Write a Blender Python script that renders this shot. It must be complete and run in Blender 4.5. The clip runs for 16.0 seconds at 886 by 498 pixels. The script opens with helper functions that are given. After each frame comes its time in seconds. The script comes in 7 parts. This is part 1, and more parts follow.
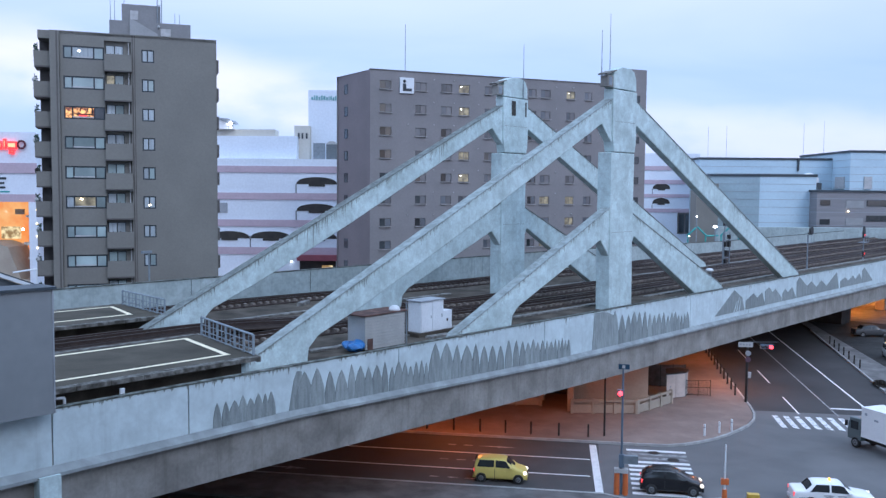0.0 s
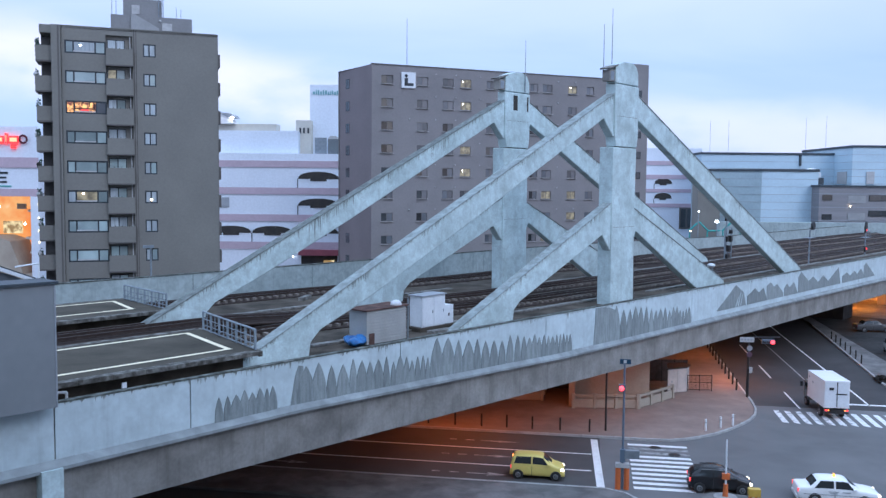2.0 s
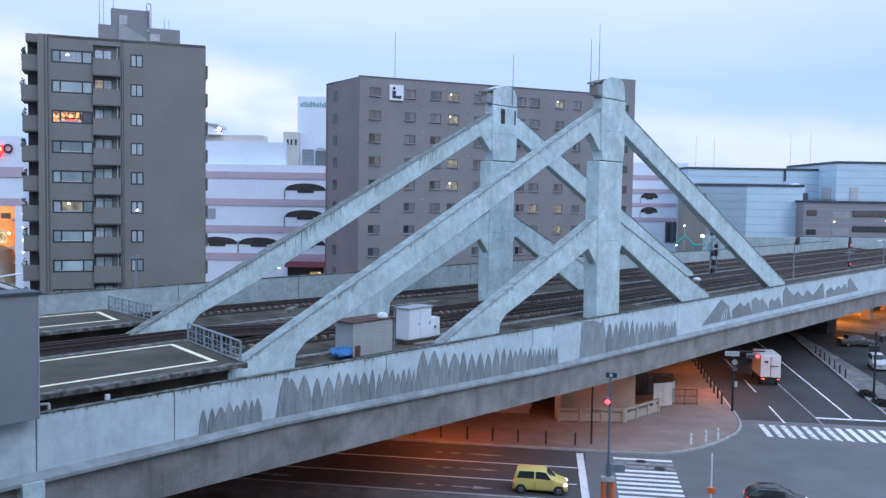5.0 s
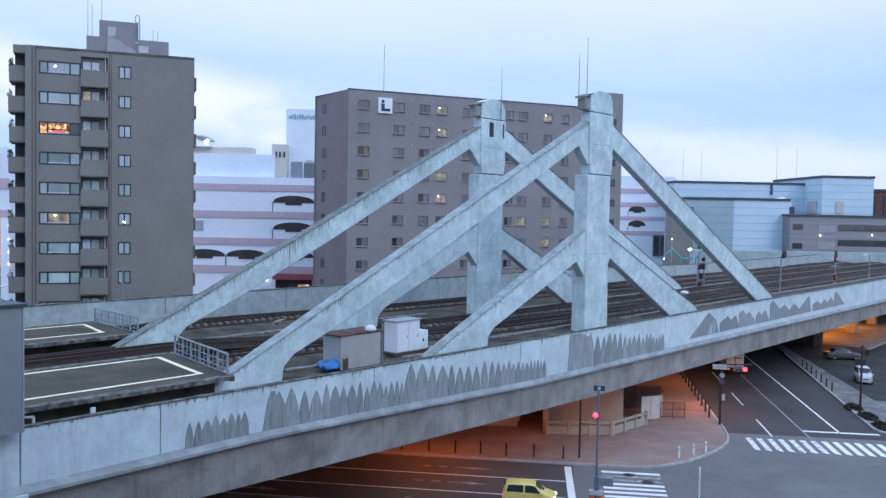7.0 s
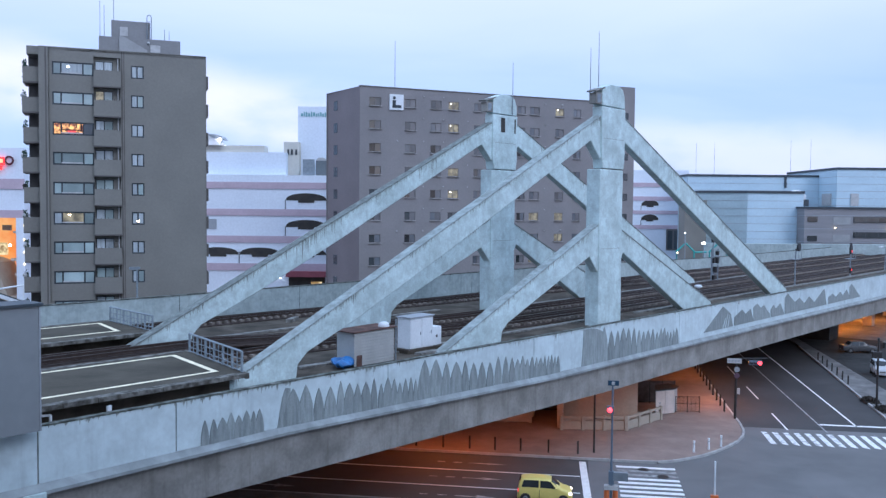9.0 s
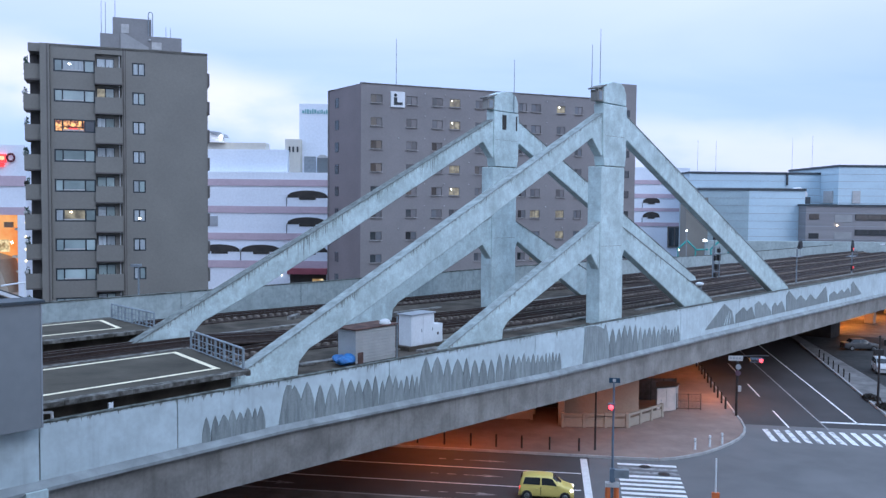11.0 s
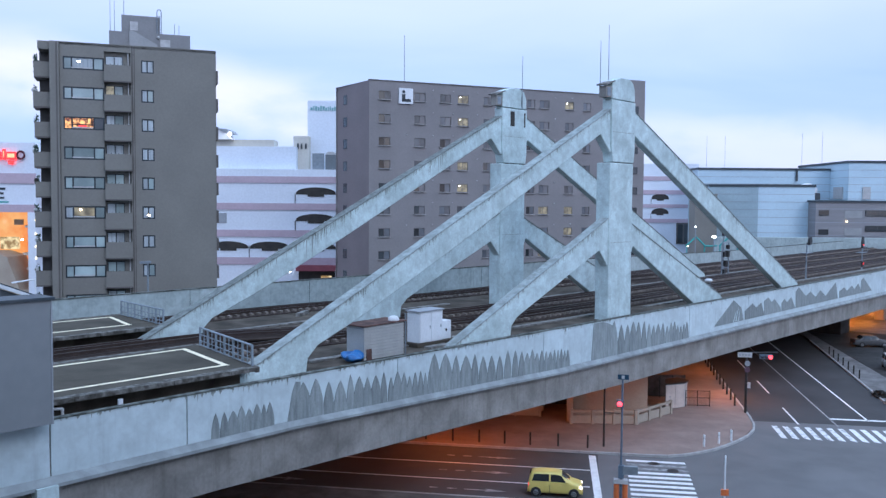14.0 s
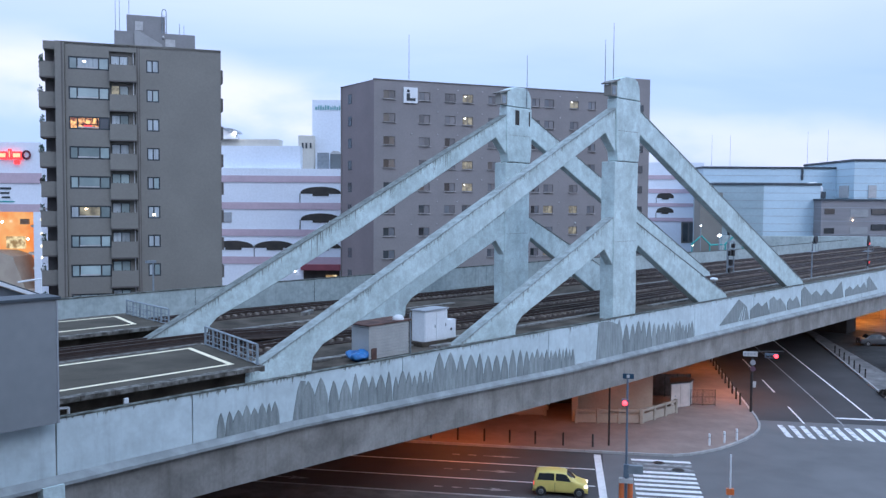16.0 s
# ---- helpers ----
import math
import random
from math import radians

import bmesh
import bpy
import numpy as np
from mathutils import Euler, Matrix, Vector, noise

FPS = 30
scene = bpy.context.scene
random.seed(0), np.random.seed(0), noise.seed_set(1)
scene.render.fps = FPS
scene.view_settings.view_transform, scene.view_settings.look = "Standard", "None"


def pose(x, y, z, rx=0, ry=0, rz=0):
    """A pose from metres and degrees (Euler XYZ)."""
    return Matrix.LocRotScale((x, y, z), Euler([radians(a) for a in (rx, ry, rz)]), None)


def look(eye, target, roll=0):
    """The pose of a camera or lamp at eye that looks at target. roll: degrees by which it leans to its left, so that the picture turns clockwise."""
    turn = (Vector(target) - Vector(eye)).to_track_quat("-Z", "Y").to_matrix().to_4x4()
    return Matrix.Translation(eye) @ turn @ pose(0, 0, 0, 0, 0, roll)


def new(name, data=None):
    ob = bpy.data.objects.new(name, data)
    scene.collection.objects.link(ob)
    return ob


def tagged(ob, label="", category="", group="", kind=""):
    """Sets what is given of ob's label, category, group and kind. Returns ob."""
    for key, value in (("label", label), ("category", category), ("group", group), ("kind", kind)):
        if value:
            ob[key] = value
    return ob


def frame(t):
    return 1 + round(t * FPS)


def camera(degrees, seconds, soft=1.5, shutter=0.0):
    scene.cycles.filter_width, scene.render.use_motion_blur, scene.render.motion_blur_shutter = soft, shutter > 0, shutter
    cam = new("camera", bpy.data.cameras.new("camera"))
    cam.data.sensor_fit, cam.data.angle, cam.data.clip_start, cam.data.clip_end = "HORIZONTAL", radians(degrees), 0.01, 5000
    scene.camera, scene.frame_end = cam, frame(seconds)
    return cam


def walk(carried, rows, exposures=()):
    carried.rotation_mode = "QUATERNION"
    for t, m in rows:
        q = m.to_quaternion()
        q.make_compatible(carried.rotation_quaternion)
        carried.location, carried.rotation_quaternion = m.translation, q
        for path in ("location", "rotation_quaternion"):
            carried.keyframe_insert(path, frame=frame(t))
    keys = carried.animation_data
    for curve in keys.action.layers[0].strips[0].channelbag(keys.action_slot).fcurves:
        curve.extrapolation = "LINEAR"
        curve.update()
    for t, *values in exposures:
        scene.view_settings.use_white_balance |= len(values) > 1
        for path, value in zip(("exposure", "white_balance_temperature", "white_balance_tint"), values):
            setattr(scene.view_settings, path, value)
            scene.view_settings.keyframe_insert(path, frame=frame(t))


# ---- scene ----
# ================= camera =================
cam = camera(53.66, 16.0, soft=1.4)
EYE = (0.0, 0.0, 18.5)
TURNS = [
    (0.0, 86.272, -0.459, 0.03), (0.5, 86.153, -0.478, 0.15), (1.0, 86.059, -0.339, 0.114), (1.5, 85.949, -0.443, 0.128),
    (2.0, 85.931, -0.495, 0.135), (2.5, 85.938, -0.455, 0.133), (3.0, 86.038, -0.478, 0.046), (3.5, 86.122, -0.348, -0.041),
    (4.0, 86.229, -0.451, -0.189), (6.5, 87.537, -1.221, -1.351), (7.0, 87.61, -1.086, -1.455), (7.5, 87.737, -0.86, -1.569),
    (8.0, 87.706, -0.735, -1.36), (8.5, 87.484, -0.628, -0.875), (9.0, 87.342, -0.522, -0.658), (11.5, 87.115, -0.57, -0.51),
    (12.0, 87.054, -0.529, -0.376), (12.5, 87.023, -0.44, -0.273), (13.0, 86.999, -0.485, -0.198), (13.5, 86.971, -0.471, -0.116),
    (14.0, 86.941, -0.452, -0.035), (14.5, 86.93, -0.488, 0.041), (15.0, 86.894, -0.402, 0.092), (15.5, 86.894, -0.423, 0.169),
    (16.0, 86.882, -0.381, 0.274)]
walk(cam, [(t, pose(*EYE, rx, ry, rz)) for t, rx, ry, rz in TURNS], exposures=[(0.0, 0.42, 5400, 12), (16.0, 0.42, 5400, 12)])

# ================= sky, sun, exposure =================
SUN_EL, SUN_AZ = 36.0, 145.0   # degrees; azimuth measured from +y clockwise
world = bpy.data.worlds.new("dusk_sky")
scene.world = world
world.use_nodes = True
wn, wl = world.node_tree.nodes, world.node_tree.links
wn.clear()
w_out = wn.new("ShaderNodeOutputWorld")
w_bg = wn.new("ShaderNodeBackground")
w_sky = wn.new("ShaderNodeTexSky")
w_sky.sky_type = 'NISHITA'
w_sky.sun_disc = False
w_sky.sun_elevation = radians(12)
w_sky.sun_rotation = radians(SUN_AZ)
w_sky.dust_density = 1.5
w_gain = wn.new("ShaderNodeMix")
w_gain.data_type = 'RGBA'
w_gain.blend_type = 'MULTIPLY'
w_gain.inputs[0].default_value = 1.0
w_gain.inputs[7].default_value = (0.10, 0.10, 0.10, 1)
wl.new(w_sky.outputs[0], w_gain.inputs[6])
w_co = wn.new("ShaderNodeTexCoord")
w_map = wn.new("ShaderNodeMapping")
w_map.inputs["Scale"].default_value = (1.0, 1.0, 5.0)
w_map.inputs["Location"].default_value = (0.35, 0.1, 0.9)
wl.new(w_co.outputs["Generated"], w_map.inputs[0])
w_noise = wn.new("ShaderNodeTexNoise")
w_noise.inputs["Scale"].default_value = 2.0
w_noise.inputs["Detail"].default_value = 5.0
w_noise.inputs["Roughness"].default_value = 0.5
w_noise.inputs["Distortion"].default_value = 0.4
wl.new(w_map.outputs[0], w_noise.inputs["Vector"])
w_ramp = wn.new("ShaderNodeValToRGB")
w_ramp.color_ramp.elements[0].position = 0.36
w_ramp.color_ramp.elements[0].color = (0.385, 0.505, 0.79, 1)
w_ramp.color_ramp.elements[1].position = 0.64
w_ramp.color_ramp.elements[1].color = (0.51, 0.60, 0.80, 1)
wl.new(w_noise.outputs["Fac"], w_ramp.inputs[0])
w_mix = wn.new("ShaderNodeMix")
w_mix.data_type = 'RGBA'
w_mix.inputs[0].default_value = 0.85   # cloud cover
wl.new(w_gain.outputs[2], w_mix.inputs[6])
wl.new(w_ramp.outputs[0], w_mix.inputs[7])
w_sep = wn.new("ShaderNodeSeparateXYZ")
wl.new(w_co.outputs["Generated"], w_sep.inputs[0])
w_low = wn.new("ShaderNodeMapRange")   # veiled white higher up
w_low.inputs["From Min"].default_value, w_low.inputs["From Max"].default_value = 0.13, 0.25
w_low.inputs["To Min"].default_value, w_low.inputs["To Max"].default_value = 0.0, 0.85
wl.new(w_sep.outputs[2], w_low.inputs["Value"])
w_pale = wn.new("ShaderNodeMix")
w_pale.data_type = 'RGBA'
wl.new(w_low.outputs[0], w_pale.inputs[0])
wl.new(w_mix.outputs[2], w_pale.inputs[6])
w_pale.inputs[7].default_value = (0.71, 0.715, 0.82, 1)


def w_math(op, a, b):
    nd = wn.new("ShaderNodeMath")
    nd.operation = op
    for k, v in enumerate((a, b)):
        if isinstance(v, (int, float)):
            nd.inputs[k].default_value = v
        elif v is not None:
            wl.new(v, nd.inputs[k])
    return nd.outputs[0]


def w_range(src, lo, hi):
    nd = wn.new("ShaderNodeMapRange")
    nd.interpolation_type = 'SMOOTHSTEP'
    nd.inputs["From Min"].default_value, nd.inputs["From Max"].default_value = lo, hi
    wl.new(src, nd.inputs["Value"])
    return nd.outputs[0]


# low banks of white cloud in a loose row above the roofs
w_puff = wn.new("ShaderNodeTexNoise")
w_puff.inputs["Scale"].default_value = 9.0
w_puff.inputs["Detail"].default_value = 6.0
w_pmap = wn.new("ShaderNodeMapping")
w_pmap.inputs["Scale"].default_value = (1.0, 1.0, 2.2)
wl.new(w_co.outputs["Generated"], w_pmap.inputs[0])
wl.new(w_pmap.outputs[0], w_puff.inputs["Vector"])
w_tilt = w_math('ADD', w_sep.outputs[2], w_math('MULTIPLY', w_math('ADD', w_sep.outputs[0], 0.2), 0.10))
w_roll = w_math('COSINE', w_math('MULTIPLY', w_math('ADD', w_sep.outputs[0], 0.32), 9.0), None)
w_edge = w_math('ADD', w_tilt, w_math('MULTIPLY', w_math('SUBTRACT', w_puff.outputs["Fac"], 0.5), 0.05))
w_sum = w_math('ADD', w_math('MULTIPLY', w_roll, 0.7), w_math('MULTIPLY', w_math('SUBTRACT', w_puff.outputs["Fac"], 0.5), 2.4))
w_band = w_math('MULTIPLY', w_range(w_edge, 0.05, 0.10), w_range(w_edge, 0.158, 0.122))
w_thin = w_math('SUBTRACT', 0.82, w_math('MULTIPLY', w_range(w_sep.outputs[0], 0.0, 0.35), 0.30))   # thinner to the east
w_bank = w_math('MULTIPLY', w_math('MULTIPLY', w_range(w_sum, -0.8, 0.8), w_thin), w_band)
w_white = wn.new("ShaderNodeMix")
w_white.data_type = 'RGBA'
wl.new(w_bank, w_white.inputs[0])
wl.new(w_pale.outputs[2], w_white.inputs[6])
w_white.inputs[7].default_value = (0.885, 0.80, 0.81, 1)
w_over = wn.new("ShaderNodeMix")   # cooler veil overhead
w_over.data_type = 'RGBA'
wl.new(w_range(w_sep.outputs[2], 0.26, 0.45), w_over.inputs[0])
wl.new(w_white.outputs[2], w_over.inputs[6])
w_over.inputs[7].default_value = (0.55, 0.66, 0.81, 1)
wl.new(w_over.outputs[2], w_bg.inputs[0])
# an overcast sky is brightest overhead
w_top = w_math('ADD', w_math('MULTIPLY', w_range(w_sep.outputs[2], 0.28, 0.85), 0.55), 1.0)
wl.new(w_top, w_bg.inputs[1])
w_bg.inputs[1].default_value = 1.0
wl.new(w_bg.outputs[0], w_out.inputs[0])

sun_data = bpy.data.lights.new("sun", 'SUN')
sun_data.energy = 0.56
sun_data.angle = radians(25)
sun_data.color = (1.0, 0.93, 0.88)
sun_lamp = new("sun", sun_data)
_e, _a = radians(SUN_EL), radians(SUN_AZ)
_d = Vector((math.sin(_a) * math.cos(_e), math.cos(_a) * math.cos(_e), math.sin(_e)))
sun_lamp.matrix_world = look(_d * 200, (0, 0, 0))

# ================= materials =================
def surface(name, base, other, rough=0.8, scale=1.0, stretch=(1, 1, 1), detail=6.0, fine=14.0, bump=0.15, metal=0.0,
            spread=(0.35, 0.7), streaks=0.0, streak_col=(0.1, 0.1, 0.1), per_object=0.0, spec=0.5, grain_range=(0.86, 1.12), patch=0.0, patch_scale=1.8):
    """Two scales of colour variation, optional vertical run-off streaks, fine relief."""
    mat = bpy.data.materials.new(name)
    mat.use_nodes = True
    nt = mat.node_tree
    n, l = nt.nodes, nt.links
    p = n["Principled BSDF"]
    p.inputs["Roughness"].default_value = rough
    p.inputs["Metallic"].default_value = metal
    p.inputs["Specular IOR Level"].default_value = spec
    geo = n.new("ShaderNodeNewGeometry")
    mp = n.new("ShaderNodeMapping")
    mp.inputs["Scale"].default_value = stretch
    l.new(geo.outputs["Position"], mp.inputs[0])
    big = n.new("ShaderNodeTexNoise")
    big.inputs["Scale"].default_value = scale
    big.inputs["Detail"].default_value = detail
    l.new(mp.outputs[0], big.inputs["Vector"])
    small = n.new("ShaderNodeTexNoise")
    small.inputs["Scale"].default_value = fine
    small.inputs["Detail"].default_value = 6.0
    l.new(geo.outputs["Position"], small.inputs["Vector"])
    ramp = n.new("ShaderNodeMapRange")
    ramp.inputs["From Min"].default_value, ramp.inputs["From Max"].default_value = spread
    l.new(big.outputs["Fac"], ramp.inputs["Value"])
    mix = n.new("ShaderNodeMix")
    mix.data_type = 'RGBA'
    mix.inputs[6].default_value = (*base, 1)
    mix.inputs[7].default_value = (*other, 1)
    l.new(ramp.outputs[0], mix.inputs[0])
    col = mix.outputs[2]
    grain = n.new("ShaderNodeMapRange")
    grain.inputs["To Min"].default_value, grain.inputs["To Max"].default_value = grain_range
    l.new(small.outputs["Fac"], grain.inputs["Value"])
    gm = n.new("ShaderNodeMix")
    gm.data_type = 'RGBA'
    gm.blend_type = 'MULTIPLY'
    gm.inputs[0].default_value = 1.0
    l.new(col, gm.inputs[6])
    l.new(grain.outputs[0], gm.inputs[7])
    col = gm.outputs[2]
    if patch:
        pn = n.new("ShaderNodeTexNoise")
        pn.inputs["Scale"].default_value = patch_scale
        pn.inputs["Detail"].default_value = 5.0
        pn.inputs["Distortion"].default_value = 0.6
        l.new(geo.outputs["Position"], pn.inputs["Vector"])
        pr_ = n.new("ShaderNodeMapRange")
        pr_.inputs["From Min"].default_value, pr_.inputs["From Max"].default_value = 0.36, 0.64
        pr_.inputs["To Min"].default_value, pr_.inputs["To Max"].default_value = 1 - patch, 1 + patch * 0.7
        l.new(pn.outputs["Fac"], pr_.inputs["Value"])
        px_ = n.new("ShaderNodeMix")
        px_.data_type = 'RGBA'
        px_.blend_type = 'MULTIPLY'
        px_.inputs[0].default_value = 1.0
        l.new(col, px_.inputs[6])
        l.new(pr_.outputs[0], px_.inputs[7])
        col = px_.outputs[2]
    if streaks:
        sm = n.new("ShaderNodeMapping")
        sm.inputs["Scale"].default_value = (1.7, 1.7, 0.12)
        l.new(geo.outputs["Position"], sm.inputs[0])
        sn = n.new("ShaderNodeTexNoise")
        sn.inputs["Scale"].default_value = 1.6
        sn.inputs["Detail"].default_value = 7.0
        sn.inputs["Roughness"].default_value = 0.65
        l.new(sm.outputs[0], sn.inputs["Vector"])
        sr = n.new("ShaderNodeMapRange")
        sr.inputs["From Min"].default_value, sr.inputs["From Max"].default_value = 0.52, 0.78
        sr.inputs["To Max"].default_value = streaks
        l.new(sn.outputs["Fac"], sr.inputs["Value"])
        sx = n.new("ShaderNodeMix")
        sx.data_type = 'RGBA'
        l.new(sr.outputs[0], sx.inputs[0])
        l.new(col, sx.inputs[6])
        sx.inputs[7].default_value = (*streak_col, 1)
        col = sx.outputs[2]
    if per_object:
        oi = n.new("ShaderNodeObjectInfo")
        om = n.new("ShaderNodeMapRange")
        om.inputs["To Min"].default_value, om.inputs["To Max"].default_value = 1 - per_object, 1 + per_object
        l.new(oi.outputs["Random"], om.inputs["Value"])
        ox = n.new("ShaderNodeMix")
        ox.data_type = 'RGBA'
        ox.blend_type = 'MULTIPLY'
        ox.inputs[0].default_value = 1.0
        l.new(col, ox.inputs[6])
        l.new(om.outputs[0], ox.inputs[7])
        col = ox.outputs[2]
    l.new(col, p.inputs["Base Color"])
    if bump:
        b = n.new("ShaderNodeBump")
        b.inputs["Strength"].default_value = bump
        b.inputs["Distance"].default_value = 0.05
        l.new(small.outputs["Fac"], b.inputs["Height"])
        l.new(b.outputs[0], p.inputs["Normal"])
    return mat


def glow(name, colour, strength):
    mat = bpy.data.materials.new(name)
    mat.use_nodes = True
    p = mat.node_tree.nodes["Principled BSDF"]
    p.inputs["Base Color"].default_value = (*colour, 1)
    p.inputs["Emission Color"].default_value = (*colour, 1)
    p.inputs["Emission Strength"].default_value = strength
    return mat


def lit_room(name, a, b, strength, scale=1.4):
    """A lit interior seen behind a pane: uneven warm light."""
    mat = bpy.data.materials.new(name)
    mat.use_nodes = True
    n, l = mat.node_tree.nodes, mat.node_tree.links
    p = n["Principled BSDF"]
    geo = n.new("ShaderNodeNewGeometry")
    tx = n.new("ShaderNodeTexNoise")
    tx.inputs["Scale"].default_value = scale
    tx.inputs["Detail"].default_value = 3.0
    l.new(geo.outputs["Position"], tx.inputs["Vector"])
    r = n.new("ShaderNodeValToRGB")
    r.color_ramp.elements[0].position, r.color_ramp.elements[0].color = 0.40, (*a, 1)
    r.color_ramp.elements[1].position, r.color_ramp.elements[1].color = 0.62, (*b, 1)
    l.new(tx.outputs["Fac"], r.inputs[0])
    l.new(r.outputs[0], p.inputs["Emission Color"])
    p.inputs["Emission Strength"].default_value = strength
    p.inputs["Base Color"].default_value = (0.1, 0.08, 0.06, 1)
    p.inputs["Roughness"].default_value = 0.2
    return mat


CONCRETE = surface("weathered_concrete", (0.60, 0.715, 0.72), (0.455, 0.55, 0.55), 0.85, 0.55, detail=11, fine=8.0, spread=(0.33, 0.68), grain_range=(0.76, 1.2), streaks=0.24, streak_col=(0.24, 0.28, 0.265), patch=0.12, patch_scale=1.7)
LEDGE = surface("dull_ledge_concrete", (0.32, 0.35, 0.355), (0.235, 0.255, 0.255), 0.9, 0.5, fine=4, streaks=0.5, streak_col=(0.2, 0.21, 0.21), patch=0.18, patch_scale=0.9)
STAY_TOP_PALE = surface("rough_stay_top", (0.23, 0.255, 0.248), (0.36, 0.41, 0.405), 0.95, 1.8, detail=10, fine=8, bump=0.3, spec=0.2, patch=0.1, patch_scale=5.0)
STAY_TOP = surface("weathered_stay_top", (0.13, 0.142, 0.134), (0.24, 0.265, 0.255), 0.95, 2.4, detail=10, fine=7, bump=0.3, spread=(0.38, 0.70), spec=0.2, patch=0.15, patch_scale=6.0)
FAR_WALL = surface("grey_green_parapet", (0.43, 0.50, 0.50), (0.33, 0.385, 0.385), 0.9, 0.4, detail=8, fine=4, streaks=0.5, streak_col=(0.20, 0.225, 0.22), spec=0.2, patch=0.12)
STAIN = surface("dark_run_off_stain", (0.19, 0.215, 0.205), (0.33, 0.375, 0.36), 0.95, 1.6, fine=8)
STAYTOP = surface("mossy_concrete", (0.06, 0.066, 0.058), (0.19, 0.205, 0.19), 0.95, 2.2, detail=9, fine=7, bump=0.3, spec=0.15, spread=(0.40, 0.66), patch=0.2, patch_scale=4.0)
PARAPET = surface("painted_parapet", (0.575, 0.665, 0.69), (0.475, 0.552, 0.572), 0.8, 0.35, detail=8, fine=4, streaks=0.34, streak_col=(0.25, 0.28, 0.30), patch=0.07, patch_scale=1.0)
GIRDER = surface("girder_concrete", (0.30, 0.288, 0.268), (0.20, 0.190, 0.174), 0.9, 0.45, detail=9, fine=6, streaks=0.5, streak_col=(0.10, 0.09, 0.075), grain_range=(0.75, 1.2), patch=0.16, patch_scale=0.7)
RELIEF = surface("relief_grey", (0.285, 0.32, 0.32), (0.20, 0.228, 0.232), 0.9, 1.4, stretch=(4, 4, 0.7), spread=(0.36, 0.66), fine=12, per_object=0.14, grain_range=(0.75, 1.2))
DECK = surface("deck_concrete", (0.108, 0.092, 0.074), (0.05, 0.043, 0.035), 0.95, 0.5, fine=6, bump=0.3, spec=0.12, patch=0.22, patch_scale=0.8)
BALLAST = surface("ballast_brown", (0.036, 0.026, 0.022), (0.066, 0.051, 0.044), 0.95, 3.0, fine=16, bump=0.7, spec=0.1)
SLEEPER = surface("sleeper_concrete", (0.27, 0.235, 0.20), (0.15, 0.125, 0.11), 0.9, 2.0, per_object=0.2, spec=0.15)
RAIL = surface("rail_steel", (0.06, 0.045, 0.04), (0.09, 0.065, 0.055), 0.5, 3.0, metal=0.6, bump=0.05)
RAILTOP = surface("worn_rail_head", (0.16, 0.145, 0.14), (0.11, 0.10, 0.095), 0.4, 3.0, metal=0.9, bump=0.0)
PLATFORM = surface("platform_asphalt", (0.098, 0.088, 0.070), (0.058, 0.053, 0.043), 0.95, 0.35, fine=10, bump=0.2, spec=0.12, patch=0.14, patch_scale=0.45)
EDGE = surface("weathered_slab_concrete", (0.27, 0.265, 0.25), (0.13, 0.125, 0.115), 0.9, 1.5, fine=8, spec=0.2, patch=0.25, patch_scale=2.5)
PLATFORM_EDGE = surface("mossy_platform_edge", (0.085, 0.08, 0.07), (0.20, 0.195, 0.18), 0.95, 2.2, fine=9, spec=0.15, spread=(0.42, 0.62), patch=0.3, patch_scale=3.5)
LINE = surface("worn_white_line", (0.80, 0.80, 0.79), (0.58, 0.58, 0.58), 0.8, 2.0, fine=20, spread=(0.45, 0.8), bump=0.0)
PALE_LINE = surface("cream_line", (0.88, 0.79, 0.56), (0.68, 0.61, 0.44), 0.8, 2.0, fine=20, bump=0.0)
WORN = surface("faded_white_line", (0.40, 0.40, 0.40), (0.12, 0.12, 0.12), 0.85, 2.6, fine=20, bump=0.0)
PITTED = surface("pitted_white_line", (0.74, 0.74, 0.74), (0.17, 0.17, 0.17), 0.85, 2.4, fine=20, spread=(0.50, 0.66), bump=0.0)
ASPHALT = surface("asphalt", (0.168, 0.166, 0.166), (0.128, 0.127, 0.127), 0.8, 0.12, detail=8, fine=12, spec=0.2, bump=0.2, patch=0.07, patch_scale=0.35)
# darker than the asphalt of the junction
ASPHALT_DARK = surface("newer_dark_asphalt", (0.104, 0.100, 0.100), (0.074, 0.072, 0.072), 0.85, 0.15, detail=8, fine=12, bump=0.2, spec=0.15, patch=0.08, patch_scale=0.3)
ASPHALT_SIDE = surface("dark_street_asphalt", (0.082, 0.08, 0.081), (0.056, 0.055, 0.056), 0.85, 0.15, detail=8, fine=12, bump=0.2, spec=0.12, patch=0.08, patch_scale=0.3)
GROUND = surface("city_ground", (0.09, 0.09, 0.09), (0.06, 0.06, 0.06), 0.9, 0.05, fine=3)
PAVING = surface("brick_paving", (0.30, 0.232, 0.20), (0.235, 0.18, 0.157), 0.9, 0.3, fine=8, bump=0.2, spec=0.2, patch=0.08, patch_scale=0.8)
SCREEN = surface("dark_brown_panel", (0.15, 0.125, 0.115), (0.10, 0.085, 0.08), 0.9, 0.8, fine=8, spec=0.15, patch=0.2)
CAR_PARK = surface("old_asphalt", (0.062, 0.06, 0.058), (0.038, 0.038, 0.038), 0.95, 0.3, fine=8, spec=0.12, patch=0.15)
LOW_WALL = surface("taupe_panel", (0.275, 0.268, 0.28), (0.225, 0.22, 0.232), 0.75, 0.3, stretch=(0.3, 0.3, 4), fine=4)
